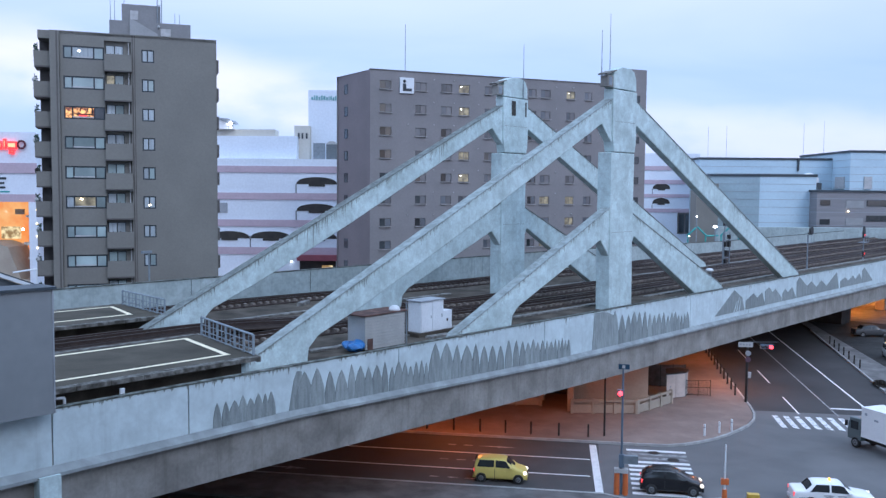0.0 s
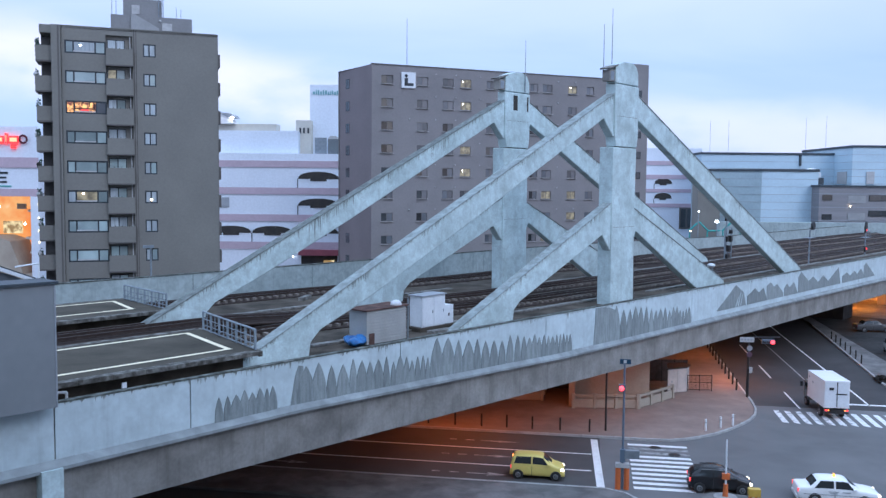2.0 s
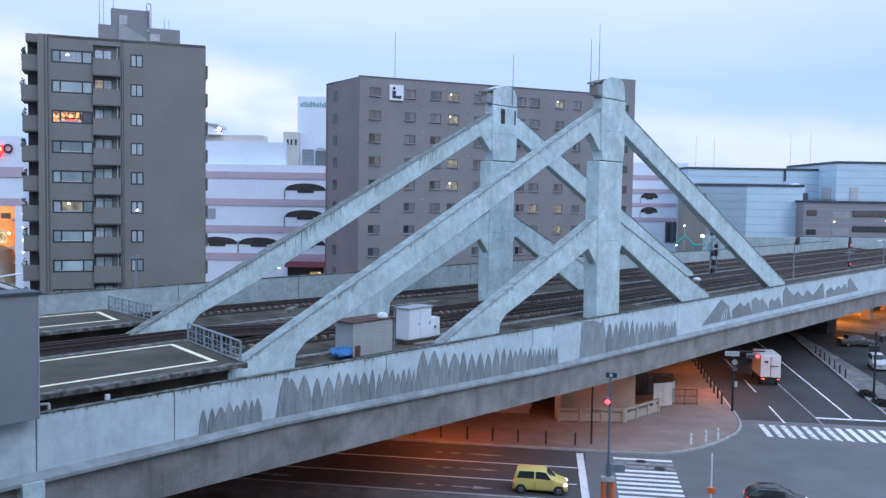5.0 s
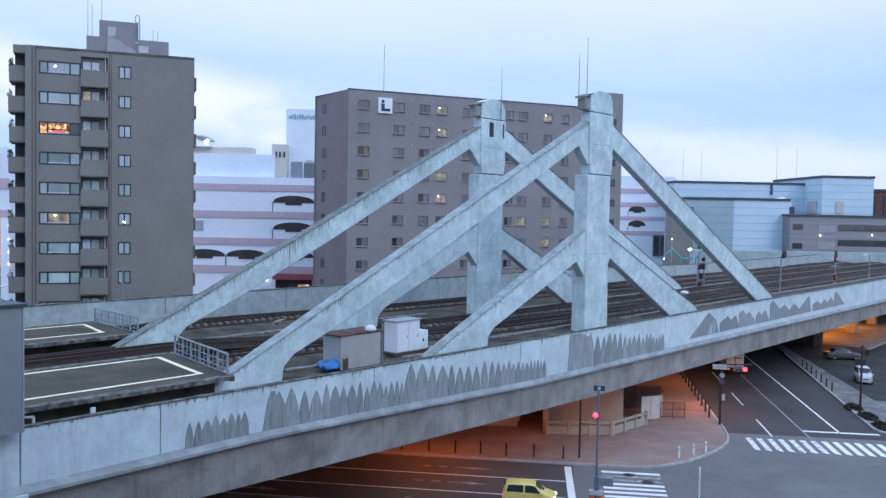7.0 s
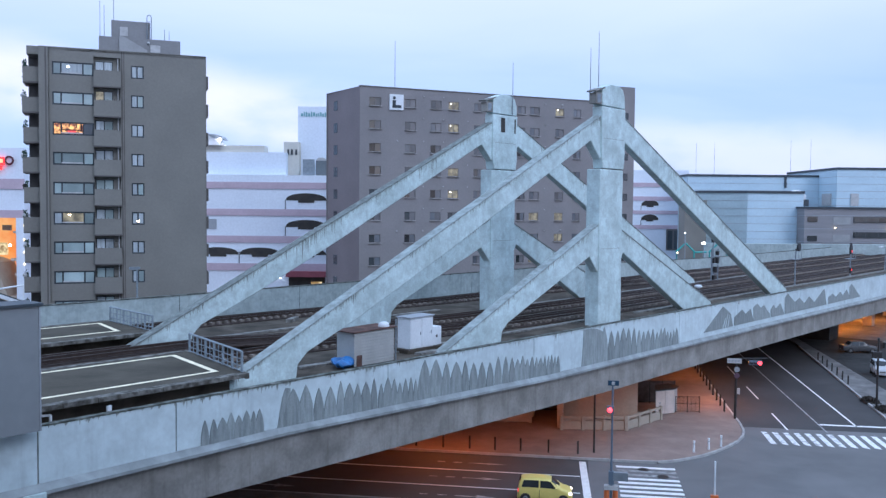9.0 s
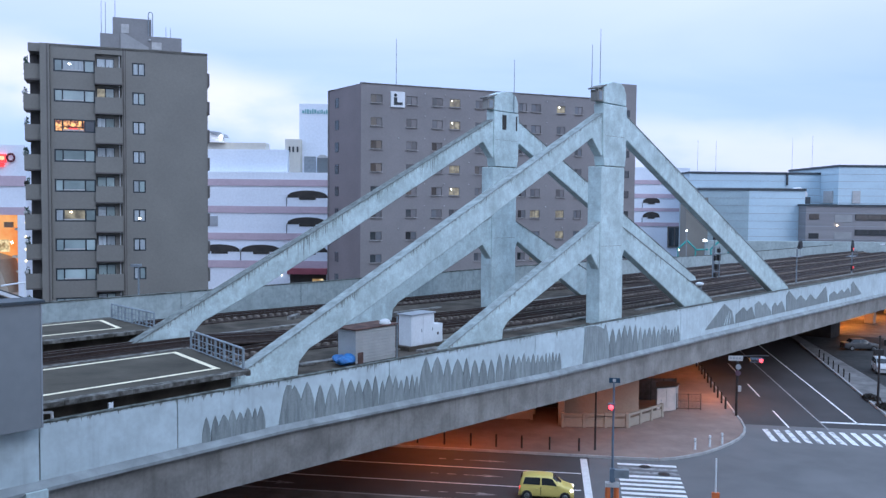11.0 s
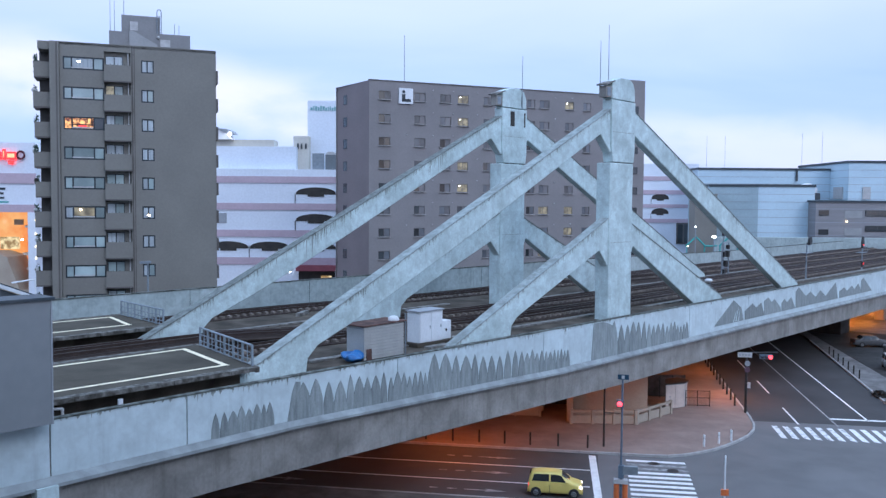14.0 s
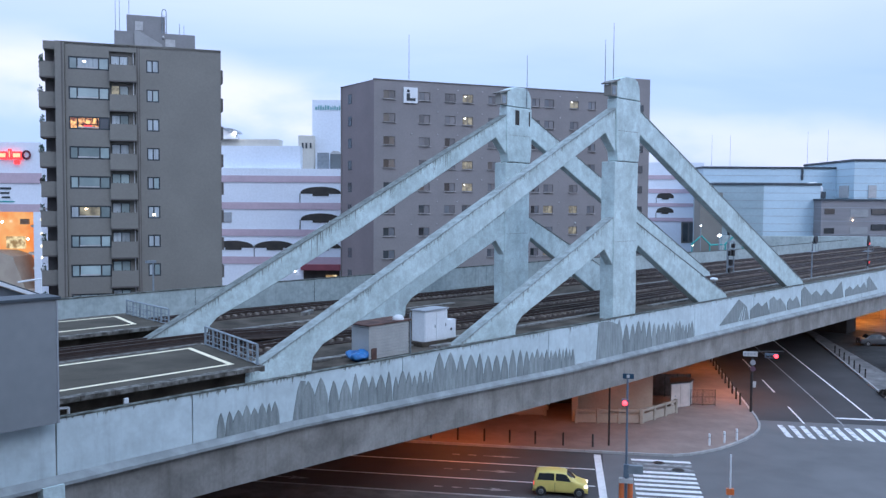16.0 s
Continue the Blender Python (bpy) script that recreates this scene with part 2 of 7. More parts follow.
# cream door; the pinkish light on the hut front is mixed into it
HUT_FACE = surface("pinkish_cream_door", (0.66, 0.57, 0.52), (0.52, 0.45, 0.41), 0.6, 1.5)
PAVE_GREY = surface("grey_paving", (0.20, 0.195, 0.19), (0.12, 0.118, 0.115), 0.9, 0.4, fine=8, spec=0.2, patch=0.2, patch_scale=0.9)
KERB = surface("kerb_stone", (0.42, 0.42, 0.41), (0.30, 0.30, 0.30), 0.9, 1.5, fine=8, per_object=0.08)
SILL_GREY = surface("pale_grey_render", (0.33, 0.335, 0.34), (0.28, 0.285, 0.29), 0.8, 0.6, fine=5)
PENTHOUSE = surface("pale_render", (0.25, 0.25, 0.255), (0.21, 0.21, 0.215), 0.8, 0.4, fine=5)
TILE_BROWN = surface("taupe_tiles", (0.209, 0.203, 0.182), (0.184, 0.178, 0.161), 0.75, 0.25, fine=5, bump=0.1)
# darker copy of the taupe tiles: recess and underside shade, also joints and edges
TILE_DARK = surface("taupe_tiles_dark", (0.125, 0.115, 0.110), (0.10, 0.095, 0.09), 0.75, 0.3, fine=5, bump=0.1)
TILE_END = surface("plum_grey_tiles", (0.235, 0.20, 0.205), (0.205, 0.175, 0.18), 0.75, 0.25, fine=5, bump=0.1)
TILE_MAUVE = surface("mauve_tiles", (0.245, 0.230, 0.232), (0.212, 0.200, 0.203), 0.75, 0.25, fine=5, bump=0.1)
FRAME_DARK = surface("dark_window_frame", (0.035, 0.045, 0.055), (0.05, 0.06, 0.07), 0.4, 2.0, metal=0.4, bump=0.0)
# pale base colour stands in for the sky reflected in the panes
GLASS = surface("window_glass_daylit", (0.37, 0.455, 0.455), (0.26, 0.33, 0.335), 0.08, 0.5, bump=0.0, per_object=0.35, spec=0.9)
GLASS_DARK = surface("window_glass_dark", (0.03, 0.036, 0.04), (0.05, 0.055, 0.06), 0.08, 0.5, bump=0.0, per_object=0.4, spec=0.9)
GLASS_DIM = surface("window_glass_dim", (0.15, 0.16, 0.18), (0.09, 0.10, 0.115), 0.15, 0.5, bump=0.0, per_object=0.4, spec=0.6)
# taupe base colour stands in for what these panes reflect
BLOCK_PANE = surface("taupe_reflecting_pane", (0.19, 0.185, 0.195), (0.14, 0.137, 0.145), 0.2, 0.8, bump=0.0, per_object=0.3)
BLACK_PANE = surface("black_pane", (0.015, 0.017, 0.02), (0.03, 0.032, 0.036), 0.12, 0.8, bump=0.0)
CURTAIN = surface("curtained_glass", (0.46, 0.51, 0.54), (0.30, 0.34, 0.365), 0.3, 1.6, stretch=(3, 3, 0.3), bump=0.0, per_object=0.25)
SILL = surface("pale_sill", (0.50, 0.50, 0.50), (0.38, 0.38, 0.38), 0.7, 2.0)
BLOCK_SILL = surface("dull_sill", (0.40, 0.385, 0.38), (0.24, 0.23, 0.225), 0.8, 2.0)
BLOCK_FRAME = surface("taupe_window_frame", (0.10, 0.095, 0.097), (0.14, 0.132, 0.134), 0.6, 1.0, bump=0.0)
WHITE_WALL = surface("white_mall_wall", (0.735, 0.785, 0.855), (0.66, 0.715, 0.79), 0.7, 0.12, fine=3, bump=0.05)
CREAM_WALL = surface("cream_wall", (0.62, 0.60, 0.53), (0.54, 0.52, 0.47), 0.75, 0.2, fine=3, bump=0.05)
AWNING = surface("faded_red_awning", (0.30, 0.085, 0.11), (0.24, 0.07, 0.09), 0.8, 0.6, bump=0.05)
PINK = surface("mauve_band", (0.50, 0.40, 0.46), (0.44, 0.36, 0.41), 0.75, 0.3, fine=3, bump=0.05)
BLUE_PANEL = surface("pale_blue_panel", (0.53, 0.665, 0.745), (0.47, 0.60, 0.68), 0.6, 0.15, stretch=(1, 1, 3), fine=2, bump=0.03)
# darker copy of the blue panel, with the side wall's shade put in
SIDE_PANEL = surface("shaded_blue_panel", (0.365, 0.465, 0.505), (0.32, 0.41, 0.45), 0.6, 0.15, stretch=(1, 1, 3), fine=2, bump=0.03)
GREY_PANEL = surface("grey_panel", (0.33, 0.355, 0.385), (0.28, 0.30, 0.325), 0.6, 0.2, fine=3, bump=0.03)
DARK_TRIM = surface("dark_roof_trim", (0.04, 0.055, 0.07), (0.06, 0.07, 0.08), 0.6, 1.0)
# near-black that stands in for shade inside openings; also for plain dark parts
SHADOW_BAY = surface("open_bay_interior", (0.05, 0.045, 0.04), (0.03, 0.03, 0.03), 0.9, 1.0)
SHED_GREY = surface("shed_corrugated", (0.46, 0.46, 0.44), (0.38, 0.38, 0.37), 0.6, 0.8, fine=10, streaks=0.25, streak_col=(0.24, 0.2, 0.16))
SHED_SIDE = surface("shed_dull_side", (0.40, 0.42, 0.42), (0.33, 0.35, 0.35), 0.6, 0.8, fine=10)
RUST_ROOF = surface("rusty_roof", (0.15, 0.09, 0.075), (0.075, 0.05, 0.045), 0.9, 1.5, fine=10, spec=0.2, patch=0.2)
WHITE_PAINT = surface("white_paint", (0.74, 0.77, 0.80), (0.66, 0.69, 0.72), 0.45, 0.8, fine=8, bump=0.03)
TARP = surface("blue_tarpaulin", (0.05, 0.20, 0.50), (0.03, 0.12, 0.33), 0.45, 3.0, fine=14, bump=0.4)
STEEL = surface("galvanised_steel", (0.30, 0.34, 0.37), (0.22, 0.25, 0.28), 0.45, 2.0, metal=0.5, bump=0.03)
BLUE_RAIL = surface("blue_grey_railing", (0.30, 0.35, 0.39), (0.22, 0.26, 0.29), 0.5, 2.0, metal=0.2, bump=0.03)
DARK_STEEL = surface("dark_steel", (0.045, 0.04, 0.04), (0.03, 0.03, 0.03), 0.55, 2.0, metal=0.4, bump=0.03)
BLACK = surface("matt_black", (0.02, 0.02, 0.022), (0.03, 0.03, 0.03), 0.6, 2.0, bump=0.0)
STATION_PANEL = surface("station_panel", (0.232, 0.248, 0.262), (0.212, 0.227, 0.24), 0.55, 0.25, fine=2, bump=0.02)
YELLOW = surface("yellow_car_paint", (0.70, 0.58, 0.165), (0.66, 0.54, 0.15), 0.28, 1.0, bump=0.0)
CARBLACK = surface("black_car_paint", (0.014, 0.014, 0.017), (0.02, 0.02, 0.022), 0.26, 1.0, bump=0.0)
CARWHITE = surface("white_car_paint", (0.86, 0.86, 0.86), (0.82, 0.82, 0.82), 0.25, 1.0, bump=0.0)
RED_PLASTIC = surface("dark_red_plastic", (0.25, 0.02, 0.02), (0.2, 0.02, 0.02), 0.3, 2.0, bump=0.0)
# silver paint with the car park's shade put into the colour
CARDIM = surface("grey_car_paint", (0.075, 0.078, 0.082), (0.06, 0.063, 0.067), 0.4, 1.0, bump=0.0)
CAB_GREY = surface("teal_grey_cab_paint", (0.13, 0.165, 0.17), (0.10, 0.13, 0.135), 0.4, 1.0, bump=0.0)
CARSILVER = surface("pale_silver_paint", (0.52, 0.54, 0.56), (0.47, 0.49, 0.51), 0.3, 1.0, bump=0.0)
CARGREY = surface("silver_car_paint", (0.30, 0.32, 0.34), (0.26, 0.28, 0.30), 0.3, 1.0, bump=0.0)
AUTOGLASS = surface("car_glass", (0.018, 0.022, 0.026), (0.025, 0.03, 0.034), 0.14, 1.0, bump=0.0, spec=0.6)
RUBBER = surface("tyre_rubber", (0.02, 0.02, 0.02), (0.03, 0.03, 0.03), 0.85, 5.0, bump=0.1)
ALLOY = surface("alloy_rim", (0.35, 0.36, 0.37), (0.28, 0.29, 0.30), 0.35, 5.0, metal=0.8, bump=0.0)
ORANGE = surface("orange_plastic", (0.62, 0.16, 0.04), (0.52, 0.13, 0.04), 0.5, 3.0, bump=0.0)
CONE_YELLOW = surface("yellow_plastic", (0.60, 0.40, 0.06), (0.5, 0.33, 0.05), 0.5, 3.0, bump=0.0)
SIGN_BLUE = surface("blue_sign_plate", (0.012, 0.045, 0.085), (0.02, 0.06, 0.11), 0.4, 3.0, bump=0.0)
TEAL_GREY = surface("faded_teal", (0.20, 0.40, 0.42), (0.17, 0.34, 0.36), 0.6, 2.0, bump=0.0)
COOLER = surface("dark_louvre", (0.15, 0.17, 0.18), (0.11, 0.125, 0.135), 0.7, 2.0, stretch=(1, 1, 6))
TEAL = surface("teal_frame", (0.05, 0.36, 0.33), (0.04, 0.30, 0.28), 0.5, 2.0, bump=0.0)
BALCONY_GREEN = surface("balcony_foliage", (0.035, 0.075, 0.055), (0.06, 0.10, 0.08), 0.8, 3.0, bump=0.0)
LEAF = surface("dark_hedge_leaf", (0.022, 0.019, 0.016), (0.04, 0.034, 0.026), 0.8, 2.0, bump=0.2)
TAN_WALL = surface("tan_render", (0.42, 0.37, 0.30), (0.36, 0.31, 0.25), 0.85, 0.6, fine=6)
RED_LAMP = glow("red_light", (1.0, 0.04, 0.045), 4.0)
PURPLE_SIGN = surface("dark_purple_sign", (0.11, 0.06, 0.09), (0.08, 0.05, 0.07), 0.5, 3.0, bump=0.0)
TAIL_LAMP = glow("tail_light", (1.0, 0.05, 0.045), 1.3)
HEAD_LAMP = glow("head_light", (1.0, 0.84, 0.60), 2.2)
AMBER_LAMP = glow("amber_light", (1.0, 0.42, 0.05), 1.4)
WHITE_LAMP = glow("white_light", (1.0, 0.96, 0.85), 7.0)
WARM_LAMP = glow("warm_light", (1.0, 0.72, 0.40), 6.0)
SODIUM = glow("sodium_lamp", (1.0, 0.38, 0.06), 12.0)
ROOM_WARM = lit_room("warm_room", (0.30, 0.17, 0.05), (1.0, 0.75, 0.35), 0.8)
ROOM_SHOP = lit_room("red_orange_room", (0.10, 0.014, 0.010), (1.0, 0.46, 0.13), 1.3, 2.6)
ROOM_RED = glow("red_room_light", (1.0, 0.08, 0.07), 0.45)
ROOM_DIM = lit_room("dim_room", (0.10, 0.09, 0.06), (0.42, 0.36, 0.22), 0.6)
MALL_GLOW = lit_room("mall_interior_glow", (0.95, 0.25, 0.03), (1.0, 0.46, 0.13), 0.74, 0.30)
POLE_BLUE = surface("blue_grey_pole", (0.10, 0.14, 0.19), (0.13, 0.17, 0.22), 0.5, 2.0, bump=0.0)
COLUMN_LAMP = glow("column_light", (1.0, 0.78, 0.42), 1.8)
SIGN_RED = glow("red_sign_glow", (1.0, 0.035, 0.03), 1.15)
SIGN_MAROON = surface("unlit_maroon_letter", (0.10, 0.015, 0.03), (0.08, 0.012, 0.025), 0.5, 2.0, bump=0.0)
SIGN_WARM = glow("orange_sign_glow", (1.0, 0.36, 0.16), 1.2)

# ================= builders =================
def box(bm, x0, x1, y0, y1, z0, z1):
    v = [bm.verts.new(p) for p in ((x0, y0, z0), (x1, y0, z0), (x1, y1, z0), (x0, y1, z0), (x0, y0, z1), (x1, y0, z1), (x1, y1, z1), (x0, y1, z1))]
    for f in ((3, 2, 1, 0), (4, 5, 6, 7), (0, 1, 5, 4), (1, 2, 6, 5), (2, 3, 7, 6), (3, 0, 4, 7)):
        bm.faces.new([v[i] for i in f])
    return bm


def prism_y(bm, poly, y0, y1):
    """Polygon in (x, z), extruded from y0 to y1."""
    a = [bm.verts.new((x, y0, z)) for x, z in poly]
    b = [bm.verts.new((x, y1, z)) for x, z in poly]
    bm.faces.new(a)
    bm.faces.new(b[::-1])
    for i in range(len(a)):
        j = (i + 1) % len(a)
        bm.faces.new((a[j], a[i], b[i], b[j]))
    bmesh.ops.recalc_face_normals(bm, faces=bm.faces[:])
    return bm


def prism_z(bm, poly, z0, z1):
    a = [bm.verts.new((x, y, z0)) for x, y in poly]
    b = [bm.verts.new((x, y, z1)) for x, y in poly]
    bm.faces.new(a[::-1])
    bm.faces.new(b)
    for i in range(len(a)):
        j = (i + 1) % len(a)
        bm.faces.new((a[i], a[j], b[j], b[i]))
    bmesh.ops.recalc_face_normals(bm, faces=bm.faces[:])
    return bm


def rod(bm, p, q, r, r2=None, seg=10):
    p, q = Vector(p), Vector(q)
    d = q - p
    m = Matrix.Translation((p + q) / 2) @ d.to_track_quat('Z', 'Y').to_matrix().to_4x4()
    bmesh.ops.create_cone(bm, cap_ends=True, segments=seg, radius1=r, radius2=r if r2 is None else r2, depth=d.length, matrix=m)
    return bm


def ball(bm, c, r, seg=12, squash=1.0):
    bmesh.ops.create_uvsphere(bm, u_segments=seg, v_segments=max(6, seg // 2), radius=r, matrix=Matrix.Translation(c) @ Matrix.Diagonal((1, 1, squash, 1)))
    return bm


def B():
    return bmesh.new()


def bevel(bm, w=0.03, seg=2, angle=35):
    edges = [e for e in bm.edges if len(e.link_faces) == 2 and e.calc_face_angle(0) > radians(angle)]
    bmesh.ops.bevel(bm, geom=edges, offset=w, segments=seg, affect='EDGES', profile=0.5)
    return bm


def mesh_of(bm, material, name="mesh", smooth=False):
    me = bpy.data.meshes.new(name)
    bm.to_mesh(me)
    bm.free()
    me.materials.append(material)
    if smooth:
        for f in me.polygons:
            f.use_smooth = True
        if smooth == "angle":
            me.set_sharp_from_angle(angle=radians(38))
    return me


def part(name, bm, material, parent, label="", smooth=False):
    """Links a bmesh, or a mesh already made, as one object under parent."""
    me = bm if isinstance(bm, bpy.types.Mesh) else mesh_of(bm, material, name, smooth)
    ob = new(name, me)
    ob.parent = parent
    if label:
        tagged(ob, label)
    return ob


def place(ob, x, y, z, rz=0.0):
    ob.matrix_basis = pose(x, y, z, 0, 0, rz)
    return ob


def thing(name, m, label, category, group="", kind=""):
    ob = new(name)
    ob.matrix_basis = m
    return tagged(ob, label, category, group, kind)


def single(name, bm, material, m, label, category="", group="", kind="", smooth=False):
    ob = new(name, mesh_of(bm, material, name, smooth))
    ob.matrix_basis = m
    return tagged(ob, label, category, group, kind)


# bridge frame: x along the tracks, y across towards the far side; road frame: x along the main road, y along the side street
BRIDGE = pose(10.83, 62.49, 0, 0, 0, 48.12)
ROAD = pose(0, 0, 0, 0, 0, -9.44)


def at_bridge(u, v, z=0.0, turn=0.0):
    return BRIDGE @ pose(u, v, z, 0, 0, turn)


def at_road(m, c, z=0.0, turn=0.0):
    return ROAD @ pose(m, c, z, 0, 0, turn)

# ================= ground and roads =================
bm = B()
box(bm, -2500, 2500, -1500, 4000, -0.6, -0.03)
single("ground", bm, GROUND, pose(0, 0, 0), "dark grey city ground", "ground", kind="structure")

bm = B()
box(bm, 1.0, 140, 40, 65.1, -0.02, 0.0)
box(bm, 13.9, 27.5, 65.1, 77.5, -0.02, 0.0)
box(bm, 4.4, 13.9, 65.1, 81, -0.02, 0.0)
prism_z(bm, [(27.5, 65.1), (36, 65.1), (31, 70), (27.5, 77.5)], -0.02, 0.0)
single("road", bm, ASPHALT, ROAD, "worn grey asphalt junction and crossing", "road", kind="structure")
bm = B()
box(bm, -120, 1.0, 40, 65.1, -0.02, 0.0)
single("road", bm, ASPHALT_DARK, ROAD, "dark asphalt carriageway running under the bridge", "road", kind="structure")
bm = B()
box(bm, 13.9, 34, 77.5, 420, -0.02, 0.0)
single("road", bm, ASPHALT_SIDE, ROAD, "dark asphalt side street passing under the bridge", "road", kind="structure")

corner = [(4.4, 64.9), (6.0, 65.0), (7.2, 65.5), (8.4, 66.35), (9.6, 67.4), (10.8, 68.85), (11.95, 70.5), (12.95, 72.2), (13.65, 74.0), (14.0, 75.8), (14.15, 78.5), (14.1, 81.0)]
bm = B()
prism_z(bm, [(-120, 65.2)] + [(m - 0.12, c + 0.12) for m, c in corner] + [(13.95, 300), (-120, 300)], -0.02, 0.15)
corner_pavement = single("pavement", bm, PAVING, ROAD, "reddish block-paved street corner under the bridge", "pavement", kind="structure")
bm = B()
prism_z(bm, [(27.5, 81), (29.4, 76), (34, 71.5), (42, 70), (140, 70), (140, 300), (32.0, 300), (30.2, 125)], -0.02, 0.14)
right_pavement = single("pavement", bm, PAVE_GREY, ROAD, "grey paved footway beside the side street", "pavement", kind="structure")
bm = B()
box(bm, 31.7, 33.0, 94, 300, 0.13, 0.15)
box(bm, 33.0, 70, 92, 300, 0.14, 0.15)
single("car_park", bm, CAR_PARK, ROAD, "dark asphalt car park behind the footway", "ground", kind="structure")
bm = B()
prism_z(bm, [(-120, 49.0), (2.0, 49.0), (3.0, 50.5), (3.0, 51.8), (2.3, 52.8), (1.2, 53.42), (-120, 53.42)], -0.02, 0.14)
near_pavement = single("pavement", bm, PAVE_GREY, ROAD, "grey footway with kerb on the near side", "pavement", kind="structure")


def kerb_run(points, parent, step=1.2):
    """Separate kerb stones laid along a line."""
    made = None
    for (ax, ay), (bx, by) in zip(points, points[1:]):
        length = math.hypot(bx - ax, by - ay)
        n = max(1, round(length / step))
        ang = math.degrees(math.atan2(by - ay, bx - ax))
        for i in range(n):
            s = length / n
            bm = B()
            box(bm, 0.01, s - 0.01, -0.09, 0.09, -0.02, 0.17)
            ob = part("kerb_stone", bm, KERB, parent)
            t = i / n
            ob.matrix_basis = pose(ax + (bx - ax) * t, ay + (by - ay) * t, 0, 0, 0, ang)


kerb_run([(-30, 53.5), (1.2, 53.5), (2.4, 52.9), (3.1, 51.9)], near_pavement)
kerb_run([(-30, 65.1)] + corner + [(14.1, 110)], corner_pavement)
kerb_run([(30.1, 125), (27.4, 81), (29.3, 75.9), (33.9, 71.3)], right_pavement)


def stripe(name, pts, label, material=None, z=0.006):
    bm = B()
    prism_z(bm, pts, z - 0.004, z)
    return single(name, bm, material or LINE, ROAD, label, "road marking", "painted road markings", "structure")


for c in (60.75, 57.1):
    stripe("lane_line", [(-30, c - 0.08), (0.4, c - 0.08), (0.4, c + 0.08), (-30, c + 0.08)], "solid white lane line on asphalt")
stripe("stop_line", [(0.74, 53.4), (1.24, 53.4), (0.83, 64.4), (0.33, 64.4)], "broad white stop line on asphalt")
for c0, w in ((62.55, 0.24), (59.03, 0.3), (55.2, 0.34)):
    for m0 in (-7.6, -21.0):
        bm = B()
        prism_z(bm, [(m0, c0 - 0.07), (m0 + 1.5, c0 - 0.09), (m0 + 1.3, c0 - w), (m0 + 2.7, c0), (m0 + 1.3, c0 + w), (m0 + 1.5, c0 + 0.09), (m0, c0 + 0.07)], 0.002, 0.006)
        single("lane_arrow", bm, WORN, ROAD, "worn white direction arrow on asphalt", "road marking", "painted road markings", "structure")
        for d0, d1 in ((-2.3, -1.75), (-1.15, -0.5)):
            stripe("lane_dash", [(m0 + d0, c0 - 0.09), (m0 + d1, c0 - 0.09), (m0 + d1, c0 + 0.09), (m0 + d0, c0 + 0.09)], "short worn white dash on asphalt", WORN)
# crossing over the main road
for i in range(11):
    c = 54.35 + i * 0.93
    stripe("crossing_bar", [(3.0, c - 0.23), (7.15, c - 0.23), (7.12, c + 0.23), (2.97, c + 0.23)], "white zebra crossing bar on asphalt", LINE if i not in (8, 9) else WORN)
# crossing over the side street
for i in range(15):
    m = 15.45 + i * 0.87
    stripe("crossing_bar", [(m, 72.3), (m + 0.45, 72.0), (m + 0.45, 76.1), (m, 76.1)], "white zebra crossing bar on asphalt", PITTED if i < 7 else LINE)
stripe("lane_line", [(20.86, 76.6), (21.01, 76.6), (21.06, 160), (20.91, 160)], "thin solid centre line", WORN)
stripe("lane_line", [(23.93, 79.2), (24.11, 79.2), (24.72, 160), (24.54, 160)], "solid white lane line on asphalt")
stripe("stop_line", [(20.9, 79.3), (27.3, 79.3), (27.3, 79.75), (20.9, 79.75)], "white stop line across the side street")
for c0 in (77.0, 89.3, 101.6, 113.9):
    stripe("lane_line", [(17.75, c0), (17.9, c0), (17.9, c0 + 6.2), (17.75, c0 + 6.2)], "white lane dash on asphalt")

# ================= railway bridge =================
bridge = thing("railway_bridge", BRIDGE, "wide weathered concrete railway bridge over a street crossing", "bridge")
U0, U1 = -75.0, 190.0
bm = B()
box(bm, U0, U1, 0.27, 26.65, 8.6, 9.3)
part("deck", bm, DECK, bridge, "dark stained concrete deck")
bm = B()
prism_y(bm, [(U0, 5.42), (-31, 5.33), (-12, 5.06), (4, 4.82), (25, 4.85), (60, 4.75), (U1, 4.5), (U1, 8.6), (U0, 8.6)], 0.06, 0.9)
part("girder", bm, GIRDER, bridge, "grey streaked concrete girder")
bm = B()
prism_y(bm, [(U0, 5.6), (4, 5.1), (U1, 4.7), (U1, 8.6), (U0, 8.6)], 0.95, 26.0)
part("box_girder", bm, GIRDER, bridge)
bm = B()
prism_y(bm, [(U0, 5.4), (4, 4.9), (U1, 4.6), (U1, 8.6), (U0, 8.6)], 26.05, 26.9)
part("girder", bm, GIRDER, bridge)


def ledge_z(u):
    pts = ((-80, 7.38), (-39, 7.33), (-27, 7.40), (-18, 7.19), (-4, 6.83), (8, 6.83), (38, 6.78), (72, 6.65), (200, 6.5))
    for (a, za), (b, zb) in zip(pts, pts[1:]):
        if a <= u <= b:
            return za + (zb - za) * (u - a) / (b - a)


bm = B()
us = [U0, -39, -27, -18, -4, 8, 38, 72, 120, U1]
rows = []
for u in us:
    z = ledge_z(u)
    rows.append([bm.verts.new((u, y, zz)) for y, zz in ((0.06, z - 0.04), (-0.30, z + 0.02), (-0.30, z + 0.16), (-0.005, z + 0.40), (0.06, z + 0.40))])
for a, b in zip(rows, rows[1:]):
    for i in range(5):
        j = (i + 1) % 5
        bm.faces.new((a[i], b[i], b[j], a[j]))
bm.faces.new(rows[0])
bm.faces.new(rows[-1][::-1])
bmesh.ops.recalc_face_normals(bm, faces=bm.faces[:])
